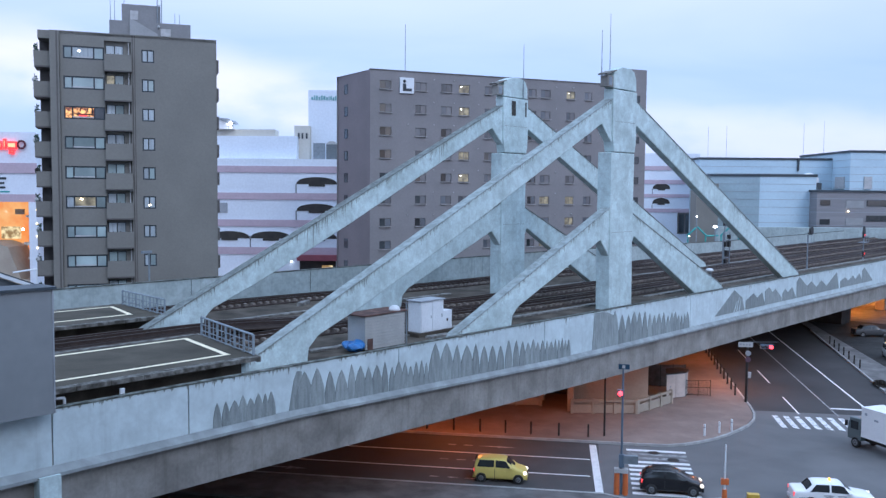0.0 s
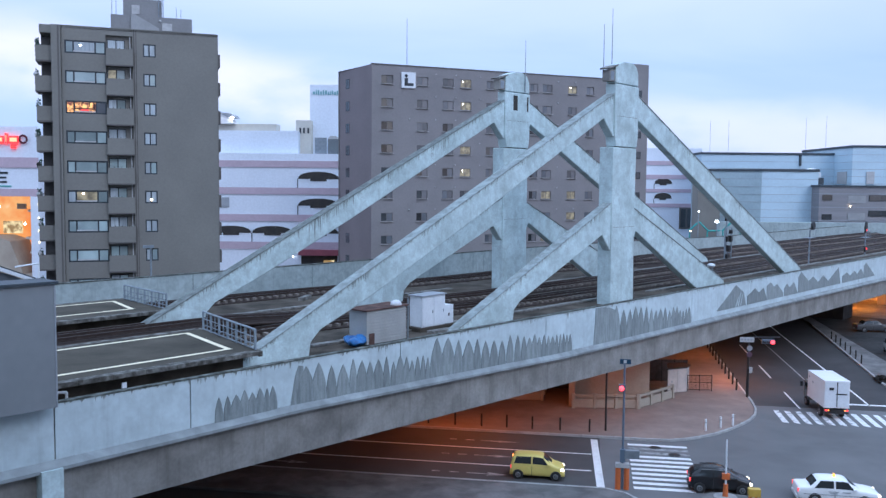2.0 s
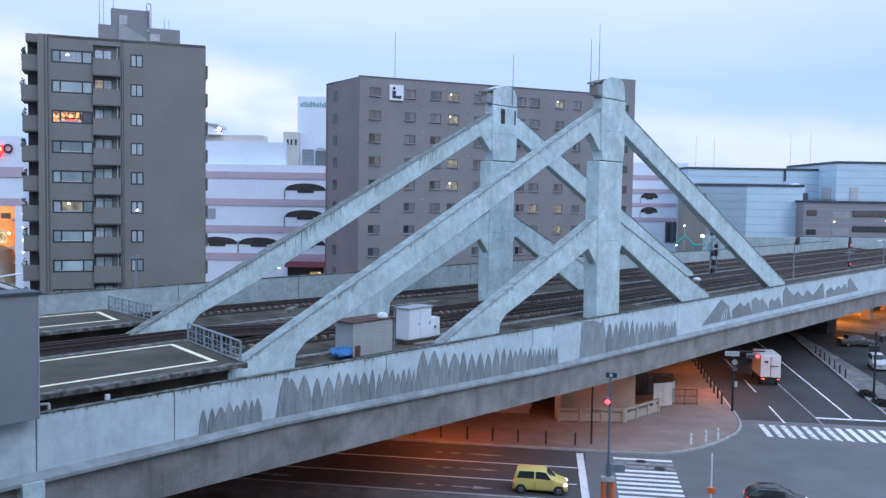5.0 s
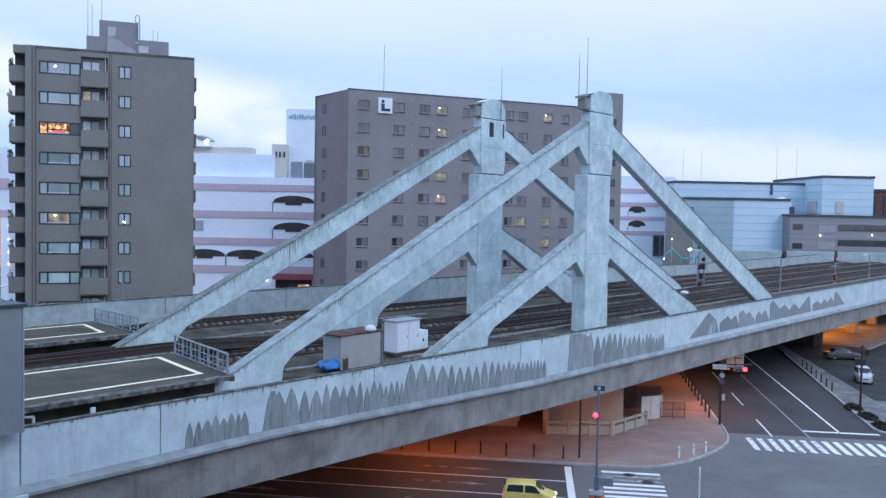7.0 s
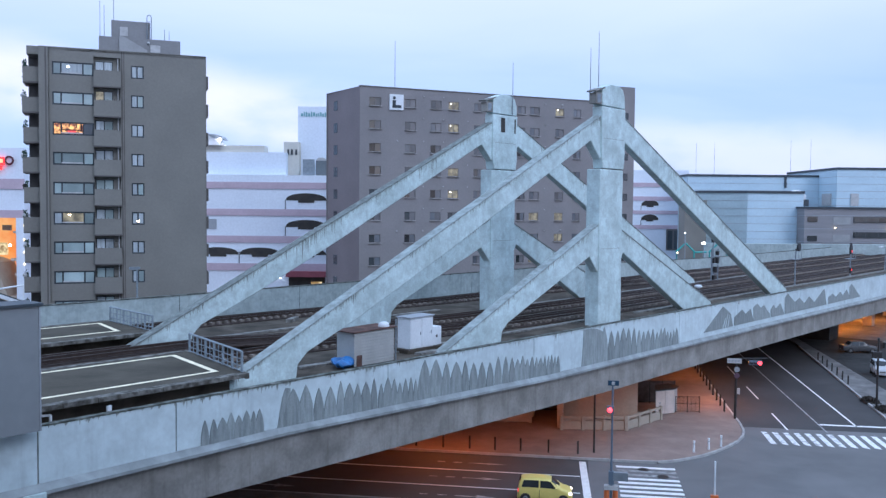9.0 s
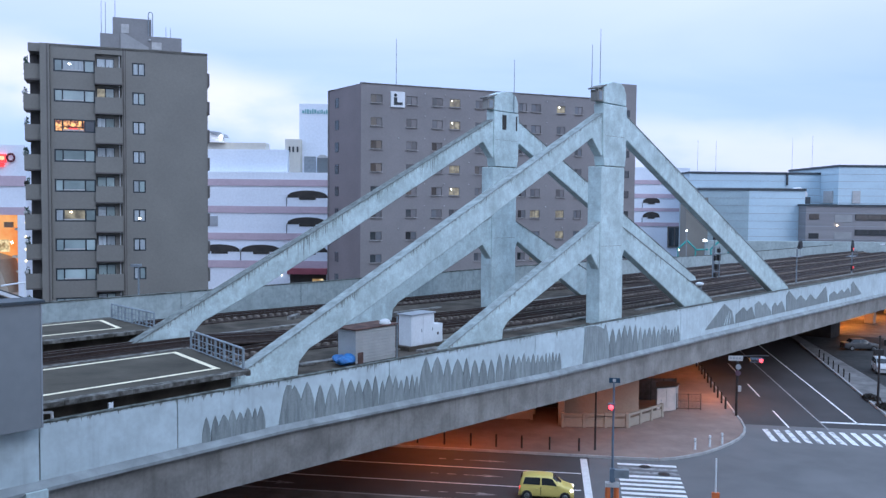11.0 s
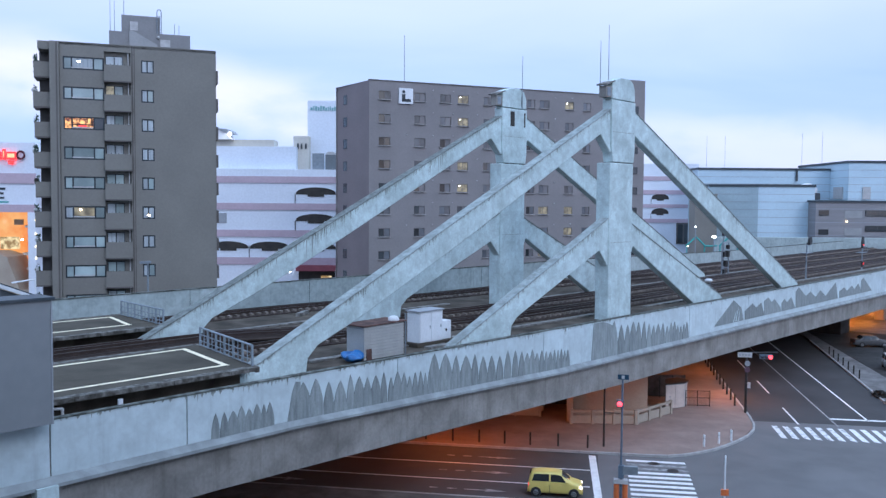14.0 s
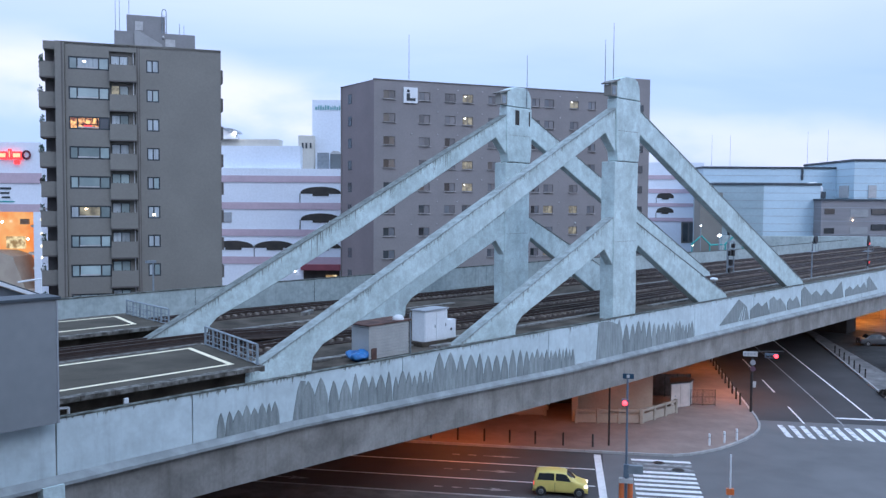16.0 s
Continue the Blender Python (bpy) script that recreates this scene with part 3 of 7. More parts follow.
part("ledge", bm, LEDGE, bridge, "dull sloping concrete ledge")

parapet = new("parapet")
parapet.parent = bridge
joints = [U0, -38.9, -32.9, -19.8, -6.0, 0.1, 15.3, 27.5, 44.5, 60, 80, 105, 140, U1]
for a, b in zip(joints, joints[1:]):
    bm = B()
    cuts = [a + 0.03] + [u for u in (-39, -27, -18, -4, 8, 38, 72) if a < u < b] + [b - 0.03]
    prism_y(bm, [(u, ledge_z(u) + 0.12) for u in cuts] + [(b - 0.03, 9.94), (a + 0.03, 9.94)], 0.0, 0.24)
    part("panel", bm, PARAPET, parapet)
bm = B()
box(bm, U0, U1, 0.065, 0.20, 8.0, 9.85)
part("backing", bm, STAYTOP, parapet)
bm = B()
box(bm, U0, U1, -0.03, 0.28, 9.94, 10.0)
part("coping", bm, STAYTOP, parapet, "dark mossy coping")
bm = B()
rp = random.Random(21)
x_ = -38.5
while x_ < 90:
    dense = max(0.0, noise.noise(Vector((x_ * 0.45, 3.1, 0.0))) + 0.25)
    w_, h_ = rp.uniform(0.03, 0.16), (rp.random() ** 2.2 * 0.55 + 0.04) * (0.25 + dense)
    q = [bm.verts.new((x, -0.004, z)) for x, z in ((x_, 9.94), (x_ + w_, 9.94), (x_ + w_ * 0.85, 9.94 - h_ * 0.5), (x_ + w_ * 0.6, 9.94 - h_ * 0.62), (x_ + w_ * 0.45, 9.94 - h_), (x_ + w_ * 0.25, 9.94 - h_ * 0.7), (x_ + w_ * 0.1, 9.94 - h_ * 0.35))]
    bm.faces.new(q)
    x_ += w_ * rp.uniform(0.8, 1.6) + (0.0 if dense > 0.15 else rp.uniform(0.0, 0.4))
bmesh.ops.recalc_face_normals(bm, faces=bm.faces[:])
tagged(part("run_off_stain", bm, STAIN, parapet, "dark weather stains below the coping"), kind="stuff")


def relief_shape(u0, u1, ztip, lean=0.0, peak=False):
    """One raised silhouette on the parapet: a pointed tree or a mountain."""
    zb = ledge_z((u0 + u1) / 2) + 0.38
    w, h = u1 - u0, ztip - zb
    if peak:
        prof = [(u0, zb), (u1, zb), (u0 + w * (0.52 + lean), ztip)]
    else:
        prof = [(u0, zb), (u1, zb), (u1 - 0.02 * w, zb + h * 0.30), (u1 - 0.10 * w, zb + h * 0.52), (u1 - 0.24 * w, zb + h * 0.74), (u1 - 0.40 * w, zb + h * 0.92),
                (u0 + w * (0.5 + lean), ztip), (u0 + 0.38 * w, zb + h * 0.90), (u0 + 0.22 * w, zb + h * 0.72), (u0 + 0.09 * w, zb + h * 0.50), (u0 + 0.02 * w, zb + h * 0.30)]
    bm = B()
    prism_y(bm, prof, -0.035 - random.random() * 0.012, 0.0)
    return part("relief_mountain" if peak else "relief_tree", bm, RELIEF, parapet)


rng = random.Random(7)


def tree_run(u0, u1, n, z0, z1, jitter=0.25, taper=1.0):
    """A row of n trees; the last is taper times as wide as the first."""
    ws = [taper ** (i / max(1, n - 1)) * rng.uniform(0.85, 1.15) for i in range(n)]
    k = (u1 - u0) / sum(ws)
    u = u0
    for w in ws:
        w *= k
        c, f = u + w / 2, (u + w / 2 - u0) / (u1 - u0)
        half = w * rng.choice((0.44, 0.50, 0.56, 0.66, 0.72))
        relief_shape(max(u0, c - half), min(u1, c + half), z0 + (z1 - z0) * f + rng.uniform(-jitter, jitter), rng.uniform(-0.03, 0.03))
        u += w


tree_run(-31.7, -28.2, 8, 8.98, 8.85, 0.1, 0.8)
bm = B()
prism_y(bm, [(-27.4, 7.75), (-26.6, 7.72), (-26.6, 9.62), (-26.9, 9.68), (-27.1, 9.2)], -0.03, 0.0)
part("relief_tree", bm, RELIEF, parapet)
tree_run(-27.0, -17.4, 16, 9.70, 8.80, 0.17, 0.42)
tree_run(-17.4, -2.9, 22, 9.70, 8.30, 0.17, 0.36)
bm = B()
prism_y(bm, [(-0.1, 7.2), (3.4, 7.2), (3.0, 9.4), (2.0, 9.75), (1.2, 9.85), (0.2, 9.88)], -0.03, 0.0)
part("relief_tree", bm, RELIEF, parapet)
tree_run(2.4, 15.1, 17, 9.68, 8.36, 0.18, 0.5)


def ridge(points):
    """A low mountain range on the parapet: a jagged outline over a straight foot."""
    bm = B()
    prof = [(points[0][0] + 0.05, 7.62)] + points + [(points[-1][0] + 0.1, 7.62)]
    prism_y(bm, prof[::-1], -0.035 - random.random() * 0.012, 0.0)
    return part("relief_mountain", bm, RELIEF, parapet)


first_peak = ridge([(20.1, 7.65), (24.1, 9.67), (25.85, 8.85), (26.4, 7.64)])
ridge([(26.72, 8.44), (28.5, 9.02), (29.35, 8.53), (30.55, 8.91), (31.4, 7.70)])
ridge([(31.35, 9.05), (32.3, 9.31), (33.2, 8.78), (33.95, 9.03), (35.6, 8.02), (35.65, 7.70)])
ridge([(35.9, 8.44), (36.6, 8.84), (37.3, 8.41), (38.5, 8.86), (39.6, 7.72)])
ridge([(39.8, 9.36), (40.6, 9.76), (42.8, 8.66), (44.15, 9.06), (45.8, 8.32), (47.25, 8.99), (49.0, 8.21), (52.4, 9.54), (53.2, 7.70)])
ridge([(53.8, 8.41), (55.4, 8.75), (56.6, 8.28), (58.3, 8.78), (59.3, 8.28), (60.75, 8.88), (62.3, 7.70)])
ridge([(61.95, 9.13), (62.7, 9.50), (66.2, 7.75)])
for x0, x1, zt in ((24.0, 24.7, 8.6), (24.55, 25.1, 8.9), (25.1, 25.5, 8.75)):
    bm = B()
    prism_y(bm, [(x0, 7.66), (x0 + 0.16, 7.66), (x1 + 0.06, zt), (x1, zt)], -0.062, -0.03)
    part("pale_gully", bm, PARAPET, first_peak)

far_parapet = new("far_parapet")
far_parapet.parent = bridge
for a, b in ((U0, -40), (-40, -28), (-28, -16), (-16, -4), (-4, 8), (8, 20), (20, 32), (32, 46), (46, 62), (62, 80), (80, 110), (110, 150), (150, U1)):
    za, zb = (11.5 - max(0, u - 36) * 0.012 if u < 80 else 10.92 for u in (a, b))
    bm = B()
    prism_y(bm, [(a + 0.03, 8.7), (b - 0.03, 8.7), (b - 0.03, zb), (a + 0.03, za)], 26.7, 27.0)
    part("panel", bm, FAR_WALL, far_parapet)
bm = B()
box(bm, U0, U1, 26.75, 26.95, 8.7, 10.85)
part("backing", bm, STAYTOP, far_parapet)
bm = B()
prism_y(bm, [(U0, 11.5), (36, 11.5), (80, 10.92), (U1, 10.92), (U1, 10.99), (80, 10.99), (36, 11.57), (U0, 11.57)], 26.66, 27.04)
part("coping", bm, STAYTOP, far_parapet, "dark mossy coping")

# unseen deck beyond the far parapet, added to shade the street below
bm = B()
box(bm, -6, 114, 27.1, 44.0, 6.9, 8.7)
part("side_deck", bm, GIRDER, bridge, "unseen plain concrete deck added to shade the street")

# columns under the bridge
for u, v0 in ((-39.2, -0.44), (-40.5, 12), (-40.5, 24), (118, 2), (118, 24)):
    bm = B()
    box(bm, u - 0.42, u + 0.42, v0, v0 + 1.6, 0.0, 7.46 if v0 < 1 else 5.6)
    bevel(bm, 0.06)
    part("column", bm, CONCRETE, bridge, "plain concrete column")


# ---- pylons with their concrete stays ----
def pylon_frame(du, dv, dz, label):
    """A slab pylon with four concrete stays in its plane; y is across the bridge."""
    top = thing("bridge_pylon", BRIDGE @ pose(du, dv, dz), label, "bridge pylon", "pylons of the railway bridge")
    y0, y1 = 0.0, 1.25
    bm = B()
    prism_y(bm, [(6.05, 9.2 - dz), (9.6, 9.2 - dz), (9.5, 14.6), (9.55, 21.7), (6.0, 21.7), (6.0, 14.6)], y0 - 0.02, y1 - 0.03)
    bevel(bm, 0.07, 2, 60)
    part("shaft", bm, CONCRETE, top)
    bm = B()
    prism_y(bm, [(6.35, 21.76), (9.55, 21.76), (9.7, 22.6), (9.7, 26.6), (6.1, 26.6), (6.1, 23.0)], y0 - 0.05, 0.85)
    bevel(bm, 0.06, 2, 60)
    part("anchor_block", bm, CONCRETE, top)
    bm = B()
    box(bm, 6.4, 9.5, y0 + 0.04, 0.8, 21.6, 21.85)
    part("joint", bm, STAYTOP, top)
    bm = B()
    prism_y(bm, [(6.15, 26.66), (9.65, 26.66), (9.6, 27.6), (9.3, 28.15), (8.7, 28.42), (7.4, 28.40), (6.15, 28.02)], y0 - 0.03, 0.85)
    bevel(bm, 0.07, 2, 40)
    part("cap", bm, CONCRETE, top, "rounded pale concrete cap")
    bm = B()
    box(bm, 5.35, 6.15, y0 + 0.05, 0.7, 26.75, 27.6)
    bevel(bm, 0.04)
    hatch = part("hatch_box", bm, GIRDER, top, "grey boxy hatch under the cap")
    bm = B()
    prism_y(bm, [(5.15, 27.6), (6.5, 28.02), (6.5, 28.12), (5.1, 27.71)], y0 - 0.05, 0.8)
    part("hatch_roof", bm, EDGE, hatch)
    bm = B()
    box(bm, 5.5, 5.95, y0 + 0.02, y0 + 0.05, 26.85, 27.5)
    part("hatch_door", bm, STEEL, hatch)
    for ux in (5.3, 6.5):
        bm = B()
        h = 2.9 if ux < 6 else 4.3
        rod(bm, (ux + 0.2, 0.7, 27.6), (ux + 0.2, 0.7, 28.2 + h), 0.045, 0.02, 6)
        if dz < 0.1:
            part("antenna", bm, STEEL, top, "thin lightning rod")
        else:
            bm.free()
    if dz > 0.1:
        bm = B()
        rod(bm, (8.85, -0.12, 26.7), (8.85, -0.12, 31.4), 0.05, 0.02, 6)
        part("antenna", bm, STEEL, top, "thin lightning rod")

    for z in (15.4, 24.1):
        bm = B()
        a_, b_ = (6.03, 9.58) if z < 21 else (6.13, 9.68)
        box(bm, a_ + 0.2, b_ - 0.2, y0 - (0.023 if z < 21 else 0.053), y0 + 0.1, z, z + 0.03)
        part("pour_joint", bm, STAIN, top)

    def stay(name, upper, lower, lab=""):
        """upper: top edge from pylon to foot; lower: underside from foot back to pylon."""
        bm = B()
        prism_y(bm, upper + lower, y0 + 0.08, y0 + 0.8)
        bevel(bm, 0.05, 1, 60)
        s = part(name, bm, CONCRETE, top, lab)
        (xa, za), (xb, zb) = upper[0], upper[1]
        bm = B()
        prism_y(bm, [(xa, za + 0.004), (xb, zb + 0.004), (xb, zb + 0.05), (xa, za + 0.05)], y0 + 0.05, y0 + 0.83)
        part("weathered_top", bm, STAY_TOP if dz > 0.1 else STAY_TOP_PALE, s, "mossy weathered upper edge of the stay")
        # run-off stains below the upper edge
        bm = B()
        rs = random.Random(int(abs(xb) * 10 + dv))
        x_ = 0.0
        run_ = abs(xb - xa)
        while x_ < run_ - 0.4:
            w_ = rs.uniform(0.03, 0.13)
            swell = 0.35 + max(0.0, noise.noise(Vector((x_ * 0.3, dv, xb)))) * 2.2
            h_ = ((rs.random() ** 2.5) * 0.75 * swell + 0.05) * (1.7 if dz > 0.1 and xb < -20 else 0.9)
            k0, k1, km = x_ / run_, (x_ + w_) / run_, (x_ + w_ * rs.uniform(0.3, 0.7)) / run_
            (ax, az), (bx, bz), (mx, mz) = [(xa + (xb - xa) * k, za + (zb - za) * k) for k in (k0, k1, km)]
            q = [bm.verts.new((x, y0 + 0.074, z)) for x, z in ((ax, az), (bx, bz), (bx * 0.4 + mx * 0.6, bz - h_ * 0.6), (mx, mz - h_), (ax * 0.5 + mx * 0.5, az - h_ * 0.5))]
            bm.faces.new(q)
            x_ += w_ * rs.uniform(0.7, 1.5)
        bmesh.ops.recalc_face_normals(bm, faces=bm.faces[:])
        tagged(part("run_off_stain", bm, STAIN, s, "dark weather stains along the stay"), kind="stuff")
        return s

    g = 9.2 - dz
    stay("stay", [(6.3, 25.9), (-29.0, 9.46), (-29.2, g)], [(-24.2, g), (-24.05, 10.15), (-23.4, 10.75), (-20.0, 12.1), (-12.0, 15.75), (4.7, 23.8), (6.1, 22.5), (6.3, 22.5)])
    stay("stay", [(6.2, 17.4), (-12.4, 9.33), (-12.6, g)], [(-6.4, g), (-6.25, 10.1), (-5.6, 10.65), (4.8, 14.85), (6.0, 13.6), (6.2, 13.6)])
    stay("stay", [(9.4, 26.1), (47.0, 9.75), (47.5, g)], [(43.0, g), (10.0, 23.95), (9.6, 23.2), (9.4, 23.2)])
    stay("stay", [(9.3, 17.0), (26.9, 9.75), (27.5, g)], [(21.6, g), (9.95, 15.0), (9.5, 14.2), (9.3, 14.2)])
    if dz > 0.1:
        for a, b in ((7.25, 7.85), (9.25, 9.45)):
            # no hole is cut: a near-black plate gives the slot its shade
            bm = B()
            box(bm, a, b, y0 - 0.06, y0 + 0.1, 25.05, 26.35)
            part("slot_opening", bm, SHADOW_BAY, top, "near-black upright plate for the shaded slot in the pylon head")
    return top


near_pylon = pylon_frame(0.0, 2.4, 0.0, "tall weathered concrete slab pylon with four sloping stays beside the parapet")
far_pylon = pylon_frame(1.15, 14.1, 0.25, "tall weathered concrete slab pylon with four sloping stays between the tracks")

# ---- tracks ----
TRACKS = [[(-75, 10.7), (-20, 10.6), (-8, 9.0), (4, 7.6), (18, 7.3), (190, 7.3)],
          [(-75, 12.9), (-22, 12.9), (-8, 13.9), (4, 12.7), (18, 12.3), (190, 12.3)],
          [(-75, 26.0), (-15, 25.0), (15, 22.7), (60, 19.0), (110, 17.2), (190, 17.0)],
          [(34, 22.6), (60, 23.4), (110, 22.6), (190, 22.0)]]


def track_v(track, u):
    for (a, va), (b, vb) in zip(track, track[1:]):
        if a <= u <= b:
            k = (u - a) / (b - a)
            k = k * k * (3 - 2 * k)
            return va + (vb - va) * k
    return track[-1][1]


def track_lift(track, u):
    """The middle track runs higher between the platforms."""
    if track is not TRACKS[1]:
        return 0.0
    k = min(1.0, max(0.0, (-13.0 - u) / 11.0))
    return 0.6 * k * k * (3 - 2 * k)


def strip(bm, track, lo, hi, z0, z1, step=2.5):
    prev = None
    ua = track[0][0]
    n = int((U1 - ua) / step)
    for i in range(n + 1):
        u = ua + i * step
        v, dz = track_v(track, u), track_lift(track, u)
        ring = [bm.verts.new(p) for p in ((u, v + lo, z0 + dz), (u, v + hi, z0 + dz), (u, v + hi, z1 + dz), (u, v + lo, z1 + dz))]
        if prev:
            for k in range(4):
                j = (k + 1) % 4
                bm.faces.new((prev[k], ring[k], ring[j], prev[j]))
        prev = ring
    bmesh.ops.recalc_face_normals(bm, faces=bm.faces[:])


sleeper_bm = B()
box(sleeper_bm, -0.12, 0.12, -1.05, 1.05, 9.34, 9.53)
sleeper_mesh = mesh_of(sleeper_bm, SLEEPER, "sleeper")
for track in TRACKS:
    tr = thing("railway_track", BRIDGE, "narrow-gauge railway track on brown ballast with concrete sleepers", "railway track", "tracks on the bridge")
    bm = B()
    strip(bm, track, -1.55, 1.55, 9.29, 9.37)
    part("ballast", bm, BALLAST, tr)
    for off in (-0.534, 0.534):
        bm = B()
        strip(bm, track, off - 0.06, off + 0.06, 9.52, 9.68)
        strip(bm, track, off - 0.10, off + 0.10, 9.47, 9.53)
        r = part("rail", bm, RAIL, tr, "brown steel rail")
        bm = B()
        strip(bm, track, off - 0.03, off + 0.03, 9.682, 9.69)
        part("rail_head", bm, RAILTOP, r, "worn shiny rail head")
    for off in (1.5,):
        bm = B()
        strip(bm, track, off, off + 0.14, 9.3, 9.62)
        part("ballast_kerb", bm, RAIL, tr, "dark brown kerb beside the ballast")
    u = max(-42.0, track[0][0])
    rest = B()
    while u < 180:
        v = track_v(track, u)
        buried = track_lift(track, u) > 0.25
        if u < 62 and not buried:
            part("sleeper", sleeper_mesh, None, tr).matrix_basis = pose(u, v, track_lift(track, u))
        elif not buried:
            box(rest, u - 0.12, u + 0.12, v - 1.05, v + 1.05, 9.34, 9.53)
        u += 0.68
    tagged(part("sleeper_bed", rest, SLEEPER, tr), kind="stuff")

bm = B()
prism_z(bm, [(24, 5.7), (U1, 5.4), (U1, 26.0), (46, 26.0)], 9.285, 9.312)
part("ballast_bed", bm, BALLAST, bridge, "dark brown ballast between the tracks")

# cable trough slabs and loose concrete on the deck
bm = B()
box(bm, 0, 0.95, -0.25, 0.25, 0.0, 0.12)
TROUGH_LID = mesh_of(bm, EDGE, "slab_lid", False)
for u0, u1, v in ((-22, 14, 5.0), (16, 60, 4.6), (-20, 5, 18.2), (10, 70, 15.4), (60, 120, 4.4)):
    trough = thing("cable_trough", BRIDGE, "concrete cable trough with slab lids on the deck", "cable trough", "cable troughs on the deck")
    u = u0
    while u < u1:
        place(part("slab_lid", TROUGH_LID, EDGE, trough), u, v, 9.30 + rng.uniform(0, 0.02), 0.0)
        u += 1.0

# ---- platforms ----
def platform(v0, v1, z, label, end, border, gl0, gl1):
    """end and border: functions of v giving where the slab and its painted border stop."""
    p = thing("station_platform", BRIDGE, label, "platform", "platforms on the bridge")
    bm = B()
    prism_z(bm, [(U0, v0 + 0.5), (end(v0 + 0.5), v0 + 0.5), (end(v1 - 0.5), v1 - 0.5), (U0, v1 - 0.5)], z - 0.22, z - 0.012)
    part("slab", bm, PLATFORM, p, "dark asphalt platform surface")
    for a, b in ((v0, v0 + 0.49), (v1 - 0.49, v1)):
        u = U0 + 30
        stop = min(end(a), end(b))
        while u < stop - 0.3:
            bm = B()
            box(bm, u + 0.012, min(u + 1.488, stop), a, b, z - 0.20, z)
            part("edge_slab", bm, PLATFORM_EDGE, p)
            u += 1.5
    bm = B()
    prism_z(bm, [(end(v0), v0), (end(v0) + 0.2, v0), (end(v1) + 0.2, v1), (end(v1), v1)], z - 0.26, z - 0.004)
    part("end_beam", bm, PLATFORM_EDGE, p)
    for a in (v0 + 0.9, v1 - 1.1):
        bm = B()
        box(bm, U0, min(end(v0), end(v1)) - 0.3, a, a + 0.2, 9.3, z - 0.22)
        part("side_wall", bm, DECK, p)
    for g in (gl0, gl1):
        bm = B()
        prism_z(bm, [(U0, g - 0.12), (border(g), g - 0.12), (border(g), g + 0.12), (U0, g + 0.12)], z - 0.012, z - 0.004)
        part("white_line", bm, PALE_LINE, p, "cream painted edge line")
    bm = B()
    prism_z(bm, [(border(gl0) - 0.28, gl0 + 0.12), (border(gl0), gl0 + 0.12), (border(gl1), gl1 - 0.12), (border(gl1) - 0.28, gl1 - 0.12)], z - 0.012, z - 0.004)
    part("white_line", bm, PALE_LINE, p, "cream painted edge line")
    return p


near_platform = platform(0.85, 9.0, 10.5, "asphalt station platform end with cream border line", lambda v: -28.6 + 0.22 * (v - 0.85), lambda v: -29.1 + 0.195 * (v - 2.4), 2.45, 7.95)
far_platform = platform(16.5, 24.0, 10.5, "asphalt station platform end with cream border line", lambda v: -24.1 + 0.08 * (v - 16.5), lambda v: -25.4 + 0.22 * (v - 18.6), 18.6, 22.9)


def end_fence(u, v0, v1, z, skew, rise):
    f = thing("platform_fence", BRIDGE, "blue-grey steel railing across the platform end", "railing", "railings at the platform ends")
    n = 6
    pts = [(u + skew * i / n, v1 + (v0 - v1) * i / n) for i in range(n + 1)]
    for i, (a, b) in enumerate(pts):
        bm = B()
        box(bm, a - 0.045, a + 0.045, b - 0.045, b + 0.045, z, z + rise)
        part("post", bm, BLUE_RAIL, f)
    for zz, r in ((rise, 0.055), (rise * 0.62, 0.025), (rise * 0.28, 0.025), (0.05, 0.03)):
        bm = B()
        rod(bm, (*pts[0], z + zz), (*pts[-1], z + zz), r, seg=8)
        part("rail", bm, BLUE_RAIL, f)
    for (a, b), (c, d) in zip(pts, pts[1:]):
        for q in (0.5,):
            bm = B()
            box(bm, a + (c - a) * q - 0.018, a + (c - a) * q + 0.018, b + (d - b) * q - 0.018, b + (d - b) * q + 0.018, z + 0.05, z + rise)
            part("bar", bm, BLUE_RAIL, f)
        bm = B()
        rod(bm, (a, b, z + 0.1), (c, d, z + rise * 0.62), 0.018, seg=6)
        part("brace", bm, BLUE_RAIL, f)
    return f


end_fence(-26.9, 1.3, 8.3, 10.5, -1.6, 1.0)
end_fence(-23.6, 16.7, 23.2, 10.5, -0.6, 1.0)

# station end wall closing the platforms
st = thing("station_wall", BRIDGE, "plain grey metal station enclosure at the platform end", "station building")
bm = B()
box(bm, -75, -39.15, -0.75, 0.55, 9.98, 14.72)
part("panel_wall", bm, STATION_PANEL, st)
for u in range(-72, -39, 3):
    bm = B()
    box(bm, u - 0.02, u + 0.02, -0.77, -0.74, 9.98, 14.7)
    part("panel_seam", bm, GREY_PANEL, st)
bm = B()
box(bm, -75, -39.0, -0.85, 0.65, 14.72, 14.82)
part("cap", bm, DARK_TRIM, st)
bm = B()
box(bm, -39.14, -39.08, -0.76, -0.5, 9.98, 14.7)
part("corner_trim", bm, GREY_PANEL, st)
canopy = thing("platform_canopy", BRIDGE, "dark shallow canopy roof with a white edge above the platform", "canopy")
bm = B()
prism_y(bm, [(-62, 15.35), (-41.0, 13.3), (-41.0, 13.15), (-62, 15.15)], 9.0, 15.0)
part("roof", bm, GREY_PANEL, canopy)
bm = B()
prism_y(bm, [(-62, 15.55), (-40.9, 13.45), (-40.9, 13.25), (-62, 15.3)], 8.7, 9.0)
part("white_edge", bm, WHITE_PAINT, canopy)
for u in (-60, -52, -44):
    bm = B()
    box(bm, u - 0.12, u + 0.12, 9.6, 9.84, 9.3, 15.25 + (-62 - u) * 0.095)
    part("column", bm, STEEL, canopy)

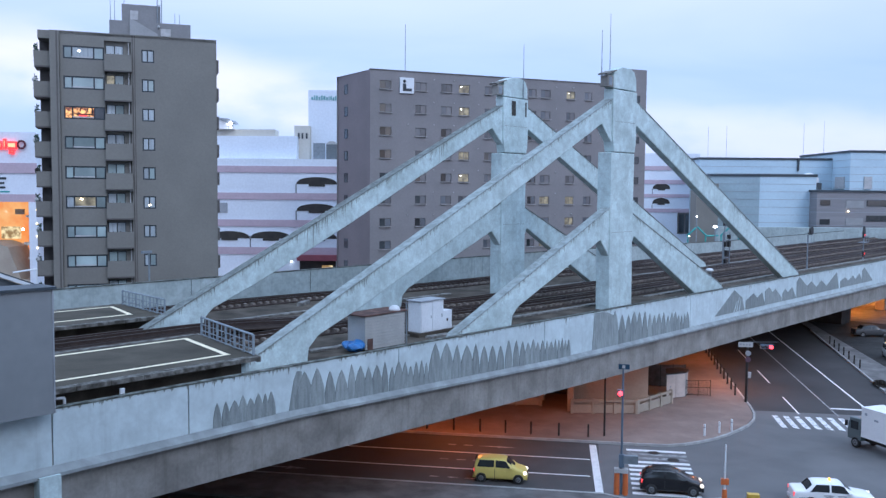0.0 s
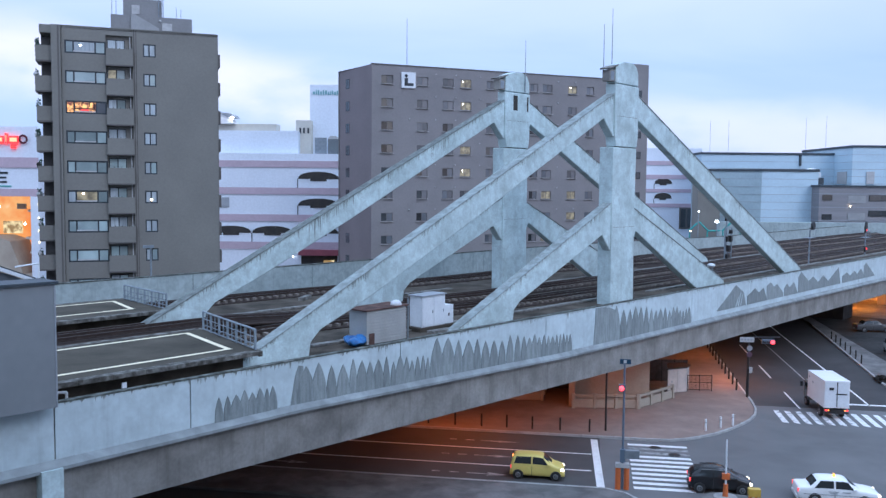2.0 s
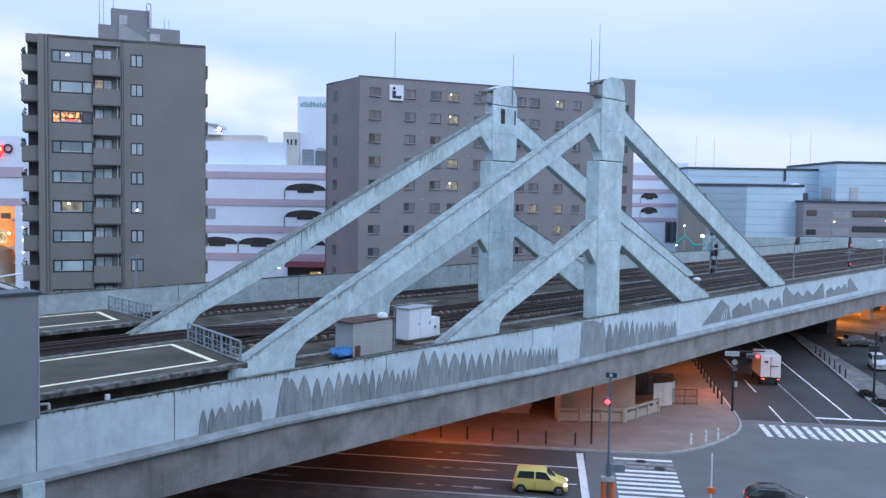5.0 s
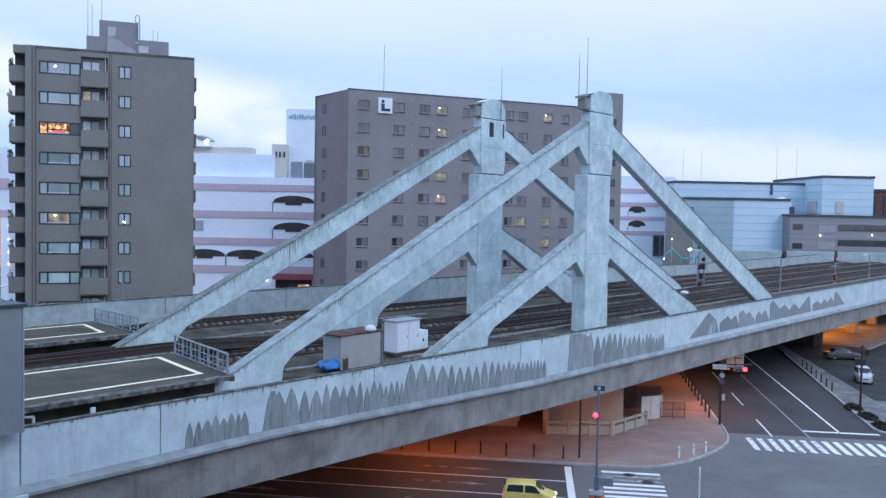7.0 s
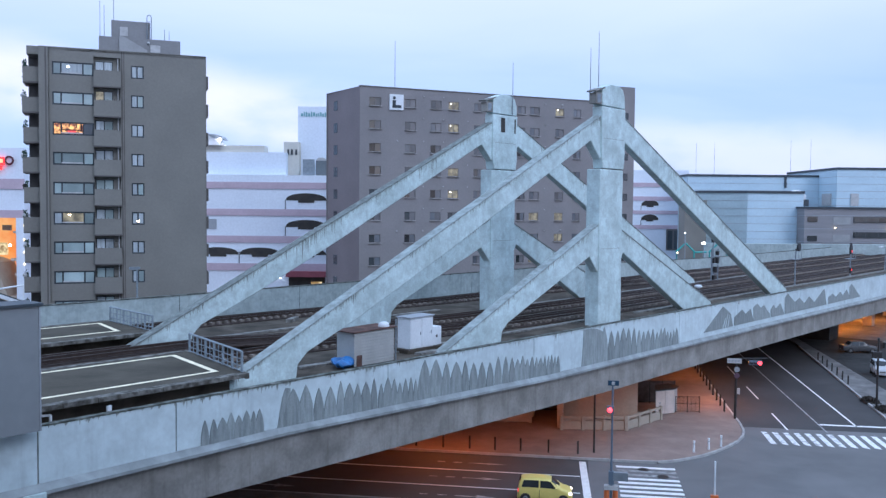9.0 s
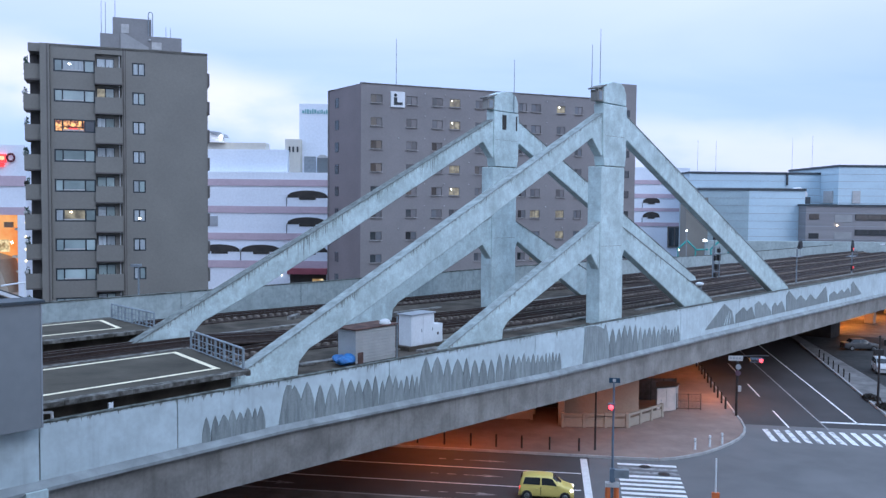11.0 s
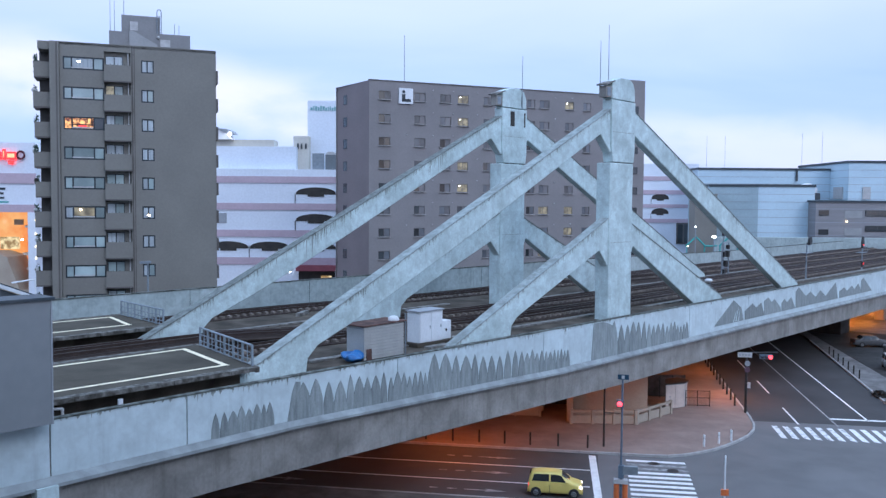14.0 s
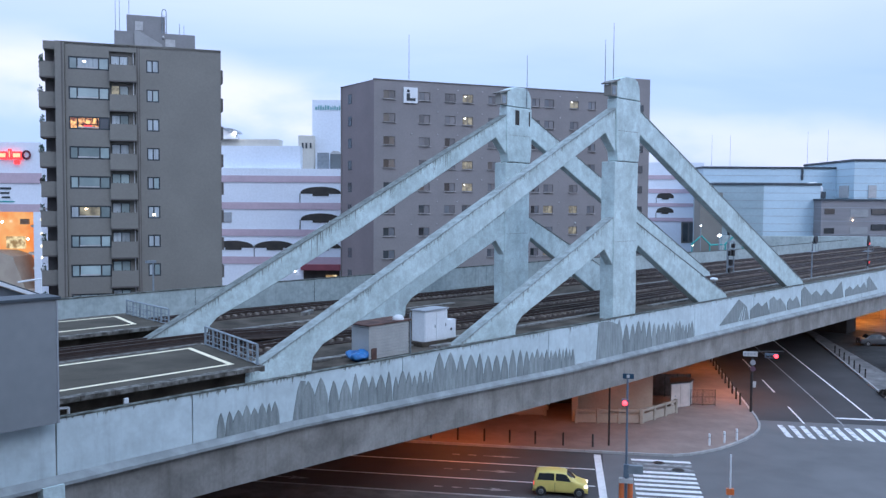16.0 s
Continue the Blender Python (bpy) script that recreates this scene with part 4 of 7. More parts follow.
# pipes beyond the parapet at the platform end
pr = thing("handrail", BRIDGE, "short bent white pipe handrail behind the parapet", "handrail")
bm = B()
rod(bm, (-39.0, 1.2, 10.15), (-37.9, 1.1, 10.05), 0.06)
rod(bm, (-37.9, 1.1, 10.05), (-37.9, 1.1, 9.3), 0.06)
part("pipe", bm, WHITE_PAINT, pr)
pm = thing("marker_post", BRIDGE @ pose(-35.6, 0.75, 0), "small white marker post on the deck", "post")
bm = B()
box(bm, -0.1, 0.1, -0.05, 0.05, 9.3, 10.12)
bevel(bm, 0.02)
part("post", bm, WHITE_PAINT, pm)

# ---- sheds and boxes on the deck ----
shed = thing("storage_shed", at_bridge(-19.55, 3.0, 9.3), "grey corrugated metal shed with a rusty flat roof", "shed")
bm = B()
box(bm, 0.0, 3.2, 0.0, 1.45, 0.06, 2.0)
part("wall_core", bm, SHED_SIDE, shed)
for i in range(11):
    bm = B()
    box(bm, -0.02, 3.22, -0.06, 0.0, 0.08 + i * 0.175, 0.22 + i * 0.175)
    bevel(bm, 0.02, 1)
    part("siding_board", bm, SHED_GREY, shed)
bm = B()
prism_y(bm, [(-0.15, 2.0), (3.35, 2.06), (3.35, 2.13), (-0.15, 2.07)], -0.15, 1.65)
part("roof", bm, RUST_ROOF, shed, "rusty brown sheet roof")
bm = B()
ball(bm, (2.7, 0.3, 2.15), 0.36, 12, 0.75)
part("vent_dome", bm, WHITE_PAINT, shed, "white domed roof vent", smooth=True)
bm = B()
box(bm, 0.1, 3.1, 0.1, 1.35, 0.0, 0.07)
part("base", bm, EDGE, shed)
bm = B()
rod(bm, (3.42, 0.0, 0), (3.42, 0.0, 2.5), 0.05)
part("downpipe", bm, STEEL, shed)

tarp = thing("covered_pile", at_bridge(-20.95, 2.65, 9.3), "low pile under a bright blue tarpaulin beside the shed", "tarpaulin")
bm = B()
for x, y, h in ((0.7, 0.5, 0.55), (1.25, 0.75, 0.6), (0.9, 1.1, 0.5)):
    bmesh.ops.create_icosphere(bm, subdivisions=3, radius=0.5, matrix=Matrix.Translation((x, y, 0.34)) @ Matrix.Diagonal((1.0, 0.9, h, 1)))
for vv in bm.verts:
    vv.co += Vector((noise.noise(vv.co * 2.3), noise.noise(vv.co * 2.3 + Vector((5, 0, 0))), noise.noise(vv.co * 3.1))) * 0.14
    vv.co.z = max(0.0, vv.co.z)
part("sheet", bm, TARP, tarp)
bm = B()
box(bm, 1.55, 1.95, 0.25, 0.75, 0, 0.7)
bevel(bm, 0.05)
part("crate", bm, RUST_ROOF, tarp, "brown crate beside the sheet")

cab = thing("equipment_cabinet", at_bridge(-13.6, 4.2, 9.3), "white painted steel equipment cabinet on a plinth", "cabinet")
bm = B()
box(bm, 0.0, 2.15, 0.0, 1.1, 0.25, 2.2)
bevel(bm, 0.03)
part("body", bm, WHITE_PAINT, cab)
bm = B()
prism_y(bm, [(-0.08, 2.2), (2.23, 2.23), (2.23, 2.3), (-0.08, 2.27)], -0.1, 1.2)
part("roof", bm, GREY_PANEL, cab)
for x in (0.06, 1.09):
    bm = B()
    box(bm, x, x + 1.0, -0.03, 0.0, 0.32, 2.12)
    d = part("door", bm, WHITE_PAINT, cab)
    bm = B()
    box(bm, x + 0.85, x + 0.9, -0.06, -0.03, 1.1, 1.3)
    part("handle", bm, STEEL, d)
bm = B()
box(bm, 2.2, 3.1, 0.1, 1.0, 0.25, 1.45)
bevel(bm, 0.03)
part("side_cabinet", bm, WHITE_PAINT, cab)
bm = B()
box(bm, 2.58, 2.70, 0.07, 0.10, 0.75, 0.92)
part("lock_plate", bm, DARK_STEEL, cab)
bm = B()
box(bm, -0.4, 3.3, -0.2, 1.3, 0.0, 0.25)
part("plinth", bm, DECK, cab)
bm = B()
box(bm, 1.0, 2.9, -1.1, -0.5, 0.0, 0.14)
bevel(bm, 0.03)
single("slab_stack", bm, EDGE, at_bridge(-14.7, 4.2, 9.3), "loose concrete slabs lying on the deck", "concrete slab")
bm = B()
box(bm, 0, 2.0, 0, 0.42, 0, 0.28)
bevel(bm, 0.1)
single("concrete_trough", bm, EDGE, at_bridge(-9.6, 21.0, 9.3, 32), "short pale concrete trough lying between tracks", "concrete block")


# ---- railway signals and posts ----
def rail_signal(u, v, h, lit, label, platform_up=False):
    s = thing("railway_signal", at_bridge(u, v, 9.3), label, "railway signal", "signals on the bridge")
    bm = B()
    rod(bm, (0, 0, 0), (0, 0, h), 0.10, 0.08)
    part("post", bm, STEEL, s)
    bm = B()
    box(bm, -0.25, 0.25, -0.25, 0.25, 0, 0.15)
    part("base_plate", bm, EDGE, s)
    bm = B()
    if lit:
        prism_y(bm, [(-0.38, h - 0.3), (0.38, h - 0.3), (0.5, h + 0.5), (0.15, h + 1.3), (-0.15, h + 1.3), (-0.5, h + 0.5)], -0.14, 0.06)
    elif platform_up:
        rod(bm, (0.9, -0.2, h + 0.5), (0.9, 0.05, h + 0.5), 0.5, seg=18)
        box(bm, -0.1, 0.9, -0.06, 0.0, h + 0.1, h + 0.3)
    else:
        prism_y(bm, [(-0.5, h - 0.1), (0.5, h - 0.1), (0.5, h + 0.7), (0.25, h + 1.0), (-0.25, h + 1.0), (-0.5, h + 0.7)], -0.14, 0.06)
    head = part("signal_head", bm, BLACK, s, "black signal head")
    bm = B()
    rod(bm, (0, -0.15, h + 0.1), (0, -0.19, h + 0.1), 0.15, seg=14)
    part("lens", bm, TAIL_LAMP if lit else DARK_STEEL, head, "glowing red lens" if lit else "")
    if lit:
        bm = B()
        box(bm, -0.3, 0.3, -0.18, 0.05, 0.5, 1.3)
        low = part("lower_head", bm, BLACK, s)
        bm = B()
        rod(bm, (0, -0.19, 0.95), (0, -0.22, 0.95), 0.15, seg=14)
        part("lens", bm, TAIL_LAMP, low)
    if platform_up:
        bm = B()
        box(bm, -0.9, 1.0, -0.4, 0.5, h - 1.0, h - 0.92)
        part("service_platform", bm, STEEL, s)
        for x in (-0.9, 0.0, 1.0):
            bm = B()
            rod(bm, (x, -0.4, h - 0.95), (x, -0.4, h), 0.03, seg=6)
            part("guard_post", bm, STEEL, s)
        bm = B()
        rod(bm, (-0.9, -0.4, h), (1.0, -0.4, h), 0.03, seg=6)
        part("guard_rail", bm, STEEL, s)
    return s


rail_signal(55.8, 4.6, 4.3, False, "railway signal seen from behind on a grey post", True)
rail_signal(78.5, 4.8, 3.5, True, "black railway signal showing red with a lower lamp", True)
rail_signal(54.9, 14.8, 5.2, False, "dark railway signal post with equipment boxes", False)
eq = thing("signal_cabinet", at_bridge(54.9, 14.6, 9.3), "grey steel frame with small equipment boxes at a signal post", "cabinet")
for x in (-0.95, 1.0):
    bm = B()
    box(bm, x - 0.06, x + 0.06, -0.1, 0.04, 0.0, 4.3)
    part("frame_post", bm, STEEL, eq)
for z in (1.0, 2.2, 3.3, 4.25):
    bm = B()
    box(bm, -0.95, 1.0, -0.06, 0.0, z - 0.05, z + 0.05)
    part("cross_rail", bm, STEEL, eq)
for x, z, w_, h_ in ((-0.8, 2.45, 0.45, 0.65), (0.3, 2.4, 0.5, 0.75), (-0.2, 1.25, 0.5, 0.7), (0.45, 3.45, 0.35, 0.5), (-0.75, 0.3, 0.5, 0.55)):
    bm = B()
    box(bm, x, x + w_, -0.3, 0.1, z, z + h_)
    bevel(bm, 0.03)
    part("equipment_box", bm, DARK_STEEL, eq, "dark equipment box")
lp = thing("platform_lamp", at_bridge(32.0, 6.0, 9.3), "small white domed lamp on a short steel post", "lamp")
bm = B()
rod(bm, (0, 0, 0), (0, 0, 1.3), 0.08)
part("post", bm, STEEL, lp)
bm = B()
ball(bm, (-0.25, 0, 1.35), 0.42, 12, 0.5)
part("dome", bm, WHITE_PAINT, lp, smooth=True)
for u in (90, 120):
    lp = thing("track_lamp", at_bridge(u + 5.5, 4.6, 9.3), "slim grey track lamp post with short arm", "lamp post", "lamp posts on the bridge")
    bm = B()
    rod(bm, (0, 0, 0), (0, 0, 3.7), 0.09, 0.07)
    part("post", bm, STEEL, lp)
    bm = B()
    rod(bm, (0, 0, 3.7), (-2.0, 0, 3.85), 0.06, 0.05)
    part("arm", bm, STEEL, lp)
    bm = B()
    box(bm, -3.2, -1.9, -0.18, 0.18, 3.78, 3.94)
    bevel(bm, 0.04)
    part("lamp_head", bm, WHITE_PAINT, lp)
pole = thing("street_lamp", at_bridge(-18.0, 29.5, 0), "slim grey lamp post behind the far parapet", "street lamp")
bm = B()
rod(bm, (0, 0, 0), (0, 0, 13.6), 0.10, 0.07)
part("post", bm, STEEL, pole)
bm = B()
box(bm, -0.6, 0.2, -0.15, 0.15, 13.5, 13.7)
part("lamp_head", bm, STEEL, pole)

# sloping glazed roof edge beyond the far parapet
gr = thing("glazed_canopy", at_bridge(0, 34.0, 0), "sloping dark canopy with a thick white edge beyond the parapet", "canopy")
bm = B()
prism_y(bm, [(-34.0, 14.6), (-24.6, 10.72), (-24.6, 10.98), (-34.0, 14.9)], -0.25, 0.15)
part("white_edge", bm, WHITE_PAINT, gr, "thick white roof edge")
bm = B()
prism_y(bm, [(-34.0, 14.92), (-24.6, 11.0), (-24.6, 11.08), (-34.0, 15.02)], -0.2, 5.0)
part("roof_sheet", bm, DARK_TRIM, gr)
bm = B()
prism_y(bm, [(-34.0, 0.0), (-24.8, 0.0), (-24.8, 10.75), (-34.0, 14.55)], 0.2, 0.35)
part("glazing", bm, GLASS_DIM, gr)
for u in (-33.6, -31.0, -28.4, -25.6):
    bm = B()
    box(bm, u - 0.07, u + 0.07, 0.02, 0.2, 0.0, 10.6 + (-24.8 - u) * 0.41)
    part("mullion", bm, WHITE_PAINT, gr)
hoop = thing("handrail", at_bridge(-27.3, 28.2, 0), "white bent tube handrail beyond the parapet", "handrail")
for p, q in (((0, 0, 0), (0, 0, 12.9)), ((0, 0, 12.9), (-1.6, 0, 12.75))):
    bm = B()
    rod(bm, p, q, 0.06, seg=8)
    part("tube", bm, WHITE_PAINT, hoop)

# ================= buildings =================
def facade(bm, x0, x1, z0, z1, holes, depth=0.18):
    """A wall face in the plane y = 0 with rectangular holes (x0, x1, z0, z1) and their reveals."""
    xs = sorted({x0, x1} | {round(h[i], 4) for h in holes for i in (0, 1)})
    zs = sorted({z0, z1} | {round(h[i], 4) for h in holes for i in (2, 3)})
    xs = [x for x in xs if x0 <= x <= x1]
    zs = [z for z in zs if z0 <= z <= z1]
    for a, b in zip(xs, xs[1:]):
        run = None
        for c, d in zip(zs, zs[1:]):
            mx, mz = (a + b) / 2, (c + d) / 2
            solid = not any(h[0] < mx < h[1] and h[2] < mz < h[3] for h in holes)
            if solid:
                run = (run[0], d) if run else (c, d)
            if run and (not solid or d == zs[-1]):
                bm.faces.new([bm.verts.new((x, 0, z)) for x, z in ((a, run[0]), (b, run[0]), (b, run[1]), (a, run[1]))])
                run = None
    for a, b, c, d in holes:
        for p, q in (((a, c), (b, c)), ((b, c), (b, d)), ((b, d), (a, d)), ((a, d), (a, c))):
            bm.faces.new([bm.verts.new(v) for v in ((p[0], 0, p[1]), (p[0], depth, p[1]), (q[0], depth, q[1]), (q[0], 0, q[1]))])
    return bm


_win = {}


def window(parent, x, z, w, h, lights, pane_mat, sill=True, y=0.12, frame_mat=None, fw=0.07):
    """A window with its frame, panes and sill; x, z is the lower corner. lights: pane edges as shares of the width."""
    key = (round(w, 2), round(h, 2), lights, fw)
    if key not in _win:
        fb = B()
        box(fb, 0, w, -0.03, 0.05, 0, fw)
        box(fb, 0, w, -0.03, 0.05, h - fw, h)
        for q in lights:
            c = min(max(q * w, fw / 2), w - fw / 2)
            box(fb, c - fw / 2, c + fw / 2, -0.03, 0.05, fw, h - fw)
        fm = mesh_of(fb, frame_mat or FRAME_DARK, "window_frame")
        panes = []
        for a, b in zip(lights, lights[1:]):
            pb = B()
            box(pb, a * w + fw / 2, b * w - fw / 2, 0.0, 0.03, fw, h - fw)
            panes.append(pb)
        sb = B()
        box(sb, -0.06, w + 0.06, -0.2, 0.0, -0.09, -0.01)
        _win[key] = (fm, panes, mesh_of(sb, BLOCK_SILL, "sill"), {})
    fm, panes, sm, cache = _win[key]
    win = new("window", fm)
    win.parent = parent
    win.matrix_basis = pose(x, y, z)
    mats = pane_mat if isinstance(pane_mat, (list, tuple)) else [pane_mat] * len(panes)
    for i, pb in enumerate(panes):
        k = (i, mats[i].name)
        if k not in cache:
            cache[k] = mesh_of(pb.copy(), mats[i], "pane")
        part("pane", cache[k], None, win)
    if sill:
        part("sill", sm, None, win).matrix_basis = pose(0, -0.12, 0)
    return win


def slab_box(bm, x0, x1, y0, y1, z0, z1, skip_front=True):
    """Walls and roof of a block behind a facade at y0."""
    pts = [(x0, y0), (x1, y0), (x1, y1), (x0, y1)]
    for i in range(4):
        if i == 0 and skip_front:
            continue
        (a, b), (c, d) = pts[i], pts[(i + 1) % 4]
        bm.faces.new([bm.verts.new(v) for v in ((a, b, z0), (c, d, z0), (c, d, z1), (a, b, z1))])
    bm.faces.new([bm.verts.new((a, b, z1)) for a, b in pts])


# ---- grey apartment tower ----
rb = random.Random(3)
tower = thing("apartment_tower", pose(-36.89, 85.0, 0, 0, 0, 19.75), "tall taupe tiled apartment tower with stacked balconies and small windows", "apartment building")
PITCH = 2.885
rows_t = [32.27 - PITCH * i for i in range(11)]
holes = []
for z in rows_t:
    holes += [(0.27, 3.98, z - 1.25, z), (3.98, 6.42, z - 0.68, z + 0.66), (7.4, 8.6, z - 1.25, z)]
bm = B()
facade(bm, -0.05, 14.6, 0, 33.6, holes, 0.22)
part("front_wall", bm, TILE_BROWN, tower)
bm = B()
slab_box(bm, -0.05, 14.6, 0.9, 12.0, 0, 33.6, False)
part("core", bm, TILE_BROWN, tower)
bm = B()
box(bm, -0.05, 0.0, 0.0, 0.9, 0, 33.6)
box(bm, 14.55, 14.6, 0.0, 0.9, 0, 33.6)
box(bm, -0.05, 14.6, 0.0, 0.9, 33.35, 33.62)
part("side_return", bm, TILE_BROWN, tower)
bm = B()
box(bm, -0.9, -0.06, -0.25, 2.0, 0, 33.6)
part("corner_pier", bm, TILE_BROWN, tower)
# dark wall added behind the side balconies; the recess shade is its colour
bm = B()
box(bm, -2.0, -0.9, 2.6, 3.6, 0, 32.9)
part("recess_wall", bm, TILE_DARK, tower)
bm = B()
box(bm, -0.35, -0.2, -0.27, -0.25, 0, 33.6)
part("joint_line", bm, TILE_DARK, tower)
bm = B()
box(bm, -0.9, 14.6, 0.0, 12.0, 33.6, 33.66)
box(bm, -1.95, -0.9, 0.1, 8.0, 32.85, 33.62)
part("roof_edge", bm, TILE_BROWN, tower)
for i, z in enumerate(rows_t):
    if i == 2:
        mats = [ROOM_SHOP, ROOM_SHOP, GLASS_DIM]
    elif i == 0:
        mats = [GLASS, CURTAIN, GLASS]
    elif i == 5:
        mats = [CURTAIN, ROOM_DIM, GLASS]
    else:
        mats = [GLASS, GLASS, GLASS]
    window(tower, 0.27, z - 1.25, 3.71, 1.25, (0.0, 0.21, 0.74, 1.0), mats, False, y=0.06, fw=0.14)
    if i == 2:
        # dark bars added to break up the glowing pane, with one red strip
        for x_, z_, w_, h_, m_ in ((1.6, -0.97, 0.75, 0.16, ROOM_RED), (0.95, -0.62, 0.10, 0.5, SHADOW_BAY), (1.70, -0.50, 0.08, 0.38, SHADOW_BAY), (2.35, -0.55, 0.10, 0.42, SHADOW_BAY), (1.0, -0.80, 1.9, 0.10, SHADOW_BAY), (2.75, -0.75, 0.14, 0.6, SHADOW_BAY)):
            bm = B()
            box(bm, x_, x_ + w_, 0.02, 0.05, z + z_, z + z_ + h_)
            part("room_shelf" if m_ is SHADOW_BAY else "room_glow", bm, m_, tower, "dark bar added across the lit room" if m_ is SHADOW_BAY else "red light behind glass")
    bm = B()
    box(bm, 1.05, 2.95, 0.01, 0.05, z - 1.10, z - 0.98)
    part("blind_rail", bm, SILL, tower, "pale rail behind the pane")
    if i in (0, 5):
        bm = B()
        ball(bm, (1.7, 0.1, z - 0.32 if i == 5 else z - 0.45), 0.15, 10, 0.6)
        part("ceiling_lamp", bm, WARM_LAMP if i == 5 else WHITE_LAMP, tower, "lit ceiling lamp behind glass")
    window(tower, 7.4, z - 1.25, 1.2, 1.25, (0.0, 0.48, 1.0), CURTAIN if i % 3 != 1 else [CURTAIN, GLASS], False, y=0.06, fw=0.12)
    if i == 5:
        bm = B()
        ball(bm, (8.0, 0.1, z - 0.9), 0.13, 10)
        part("room_lamp", bm, WARM_LAMP, tower, "lit lamp behind glass")
    # recessed balcony with a solid front
    bal = new("balcony")
    bal.parent = tower
    bal.matrix_basis = pose(3.98, 0, z)
    bm = B()
    box(bm, 0.0, 2.48, -0.5, -0.36, -2.2, -0.66)
    box(bm, 2.33, 2.48, -0.36, 0.0, -2.2, -0.66)
    box(bm, 0.0, 0.15, -0.36, 0.0, -2.2, -0.66)
    part("balcony_front", bm, TILE_BROWN, bal)
    # slab in the dark tile copy, carrying the shade below the balcony
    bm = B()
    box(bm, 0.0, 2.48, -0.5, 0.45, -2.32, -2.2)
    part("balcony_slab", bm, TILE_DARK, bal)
    bm = B()
    box(bm, 0, 2.44, 0.44, 0.5, -0.68, 0.66)
    part("back_wall", bm, TILE_BROWN, bal)
    bm = B()
    box(bm, 0.1, 1.75, 0.38, 0.44, -0.9, 0.3)
    dwin = part("balcony_window", bm, FRAME_DARK, bal)
    for q, m_ in ((0.18, ROOM_DIM if i == 1 else (CURTAIN, GLASS, CURTAIN)[i % 3]), (0.98, (CURTAIN, GLASS, GLASS)[(i * 2) % 3])):
        bm = B()
        box(bm, q, q + 0.7, 0.35, 0.38, -0.85, 0.22)
        part("pane", bm, m_, dwin)
    bm = B()
    rod(bm, (2.22, 0.1, -0.7), (2.22, 0.1, 0.62), 0.05, seg=8)
    part("downpipe", bm, SILL, bal)
    for q in (0.6, 1.25, 1.9):
        bm = B()
        box(bm, q - 0.02, q + 0.02, -0.45, -0.41, -0.66, -0.55)
        part("rail_post", bm, DARK_STEEL, bal)
    # balconies round the corner
    sb = new("side_balcony")
    sb.parent = tower
    sb.matrix_basis = pose(-0.9, 0.6, z)
    bm = B()
    w = 1.52 if i % 2 else 1.44
    box(bm, -w, 0, 0.0, 0.12, -1.95, -0.55)
    box(bm, -w, -w + 0.12, 0.12, 3.2, -1.95, -0.55)
    bevel(bm, 0.03, 1)
    part("balcony_front", bm, TILE_BROWN, sb)
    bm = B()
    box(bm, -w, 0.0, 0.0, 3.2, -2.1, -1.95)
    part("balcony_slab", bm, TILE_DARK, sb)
    if i % 2 == 1 or i in (4, 6):
        bm = B()
        ball(bm, (-w + 0.05, 0.3, -0.42), 0.22, 8)
        part("satellite_dish" if i % 4 else "planter", bm, SILL if i % 4 else LEAF, sb)
    bm = B()
    box(bm, -0.02, 0.0, 0.2, 2.6, -1.9, 0.3)
    part("pane", bm, GLASS_DARK, sb)
    # greenery and netting hanging at the open end of the balcony
    bm = B()
    rl_ = random.Random(40 + i)
    for k in range(70 if i % 3 else 120):
        q = Euler((rl_.uniform(0, 3), rl_.uniform(0, 3), rl_.uniform(0, 6))).to_matrix()
        o_ = Vector((-w - rl_.uniform(-0.30, 0.03), rl_.uniform(0.0, 1.2), -0.62 + 0.75 * rl_.random() ** 2.2 if rl_.random() < 0.8 else rl_.uniform(-1.6, -0.6)))
        bm.faces.new([bm.verts.new(o_ + q @ Vector(p)) for p in ((-0.12, -0.06, 0), (0.12, -0.05, 0), (0.04, 0.11, 0.03))])
    tagged(part("foliage", bm, BALCONY_GREEN, sb, "dark green foliage on the balcony"), kind="stuff")
    # balconies on the opposite flank
    rbk = new("flank_balcony")
    rbk.parent = tower
    rbk.matrix_basis = pose(14.6, 1.5, z)
    bm = B()
    box(bm, 0.0, 0.35, 0.0, 6.0, -1.7, -0.4)
    bevel(bm, 0.05, 1)
    part("balcony_front", bm, TILE_DARK, rbk)
bm = B()
box(bm, 6.5, 6.62, -0.02, 0.0, 0, 33.6)
box(bm, 6.72, 6.80, -0.015, 0.0, 0, 33.6)
part("joint_line", bm, TILE_DARK, tower)
bm = B()
box(bm, 4.45, 12.2, 1.5, 8.0, 33.6, 35.25)
bevel(bm, 0.25, 3)
part("penthouse", bm, PENTHOUSE, tower)
bm = B()
box(bm, 5.62, 9.3, 2.0, 7.0, 35.05, 37.0)
bevel(bm, 0.14, 2)
ph = part("lift_house", bm, PENTHOUSE, tower)
bm = B()
prism_y(bm, [(6.35, 33.62), (9.0, 33.62), (9.0, 34.1), (6.75, 35.35), (6.35, 35.35)], 1.28, 1.44)
part("stair_parapet", bm, SILL_GREY, tower, "pale sloping parapet of the roof stair")
for x, z, w, h in ((6.42, 35.5, 0.75, 0.88), (9.3, 33.95, 0.95, 0.72)):
    bm = B()
    box(bm, x, x + w, 1.42 if z < 35 else 1.94, 1.5 if z < 35 else 2.0, z, z + h)
    part("roof_door", bm, SILL, tower, "pale roof access door")
bm = B()
ball(bm, (9.1, 1.35, 34.85), 0.13, 8)
part("roof_lamp", bm, SILL, tower)
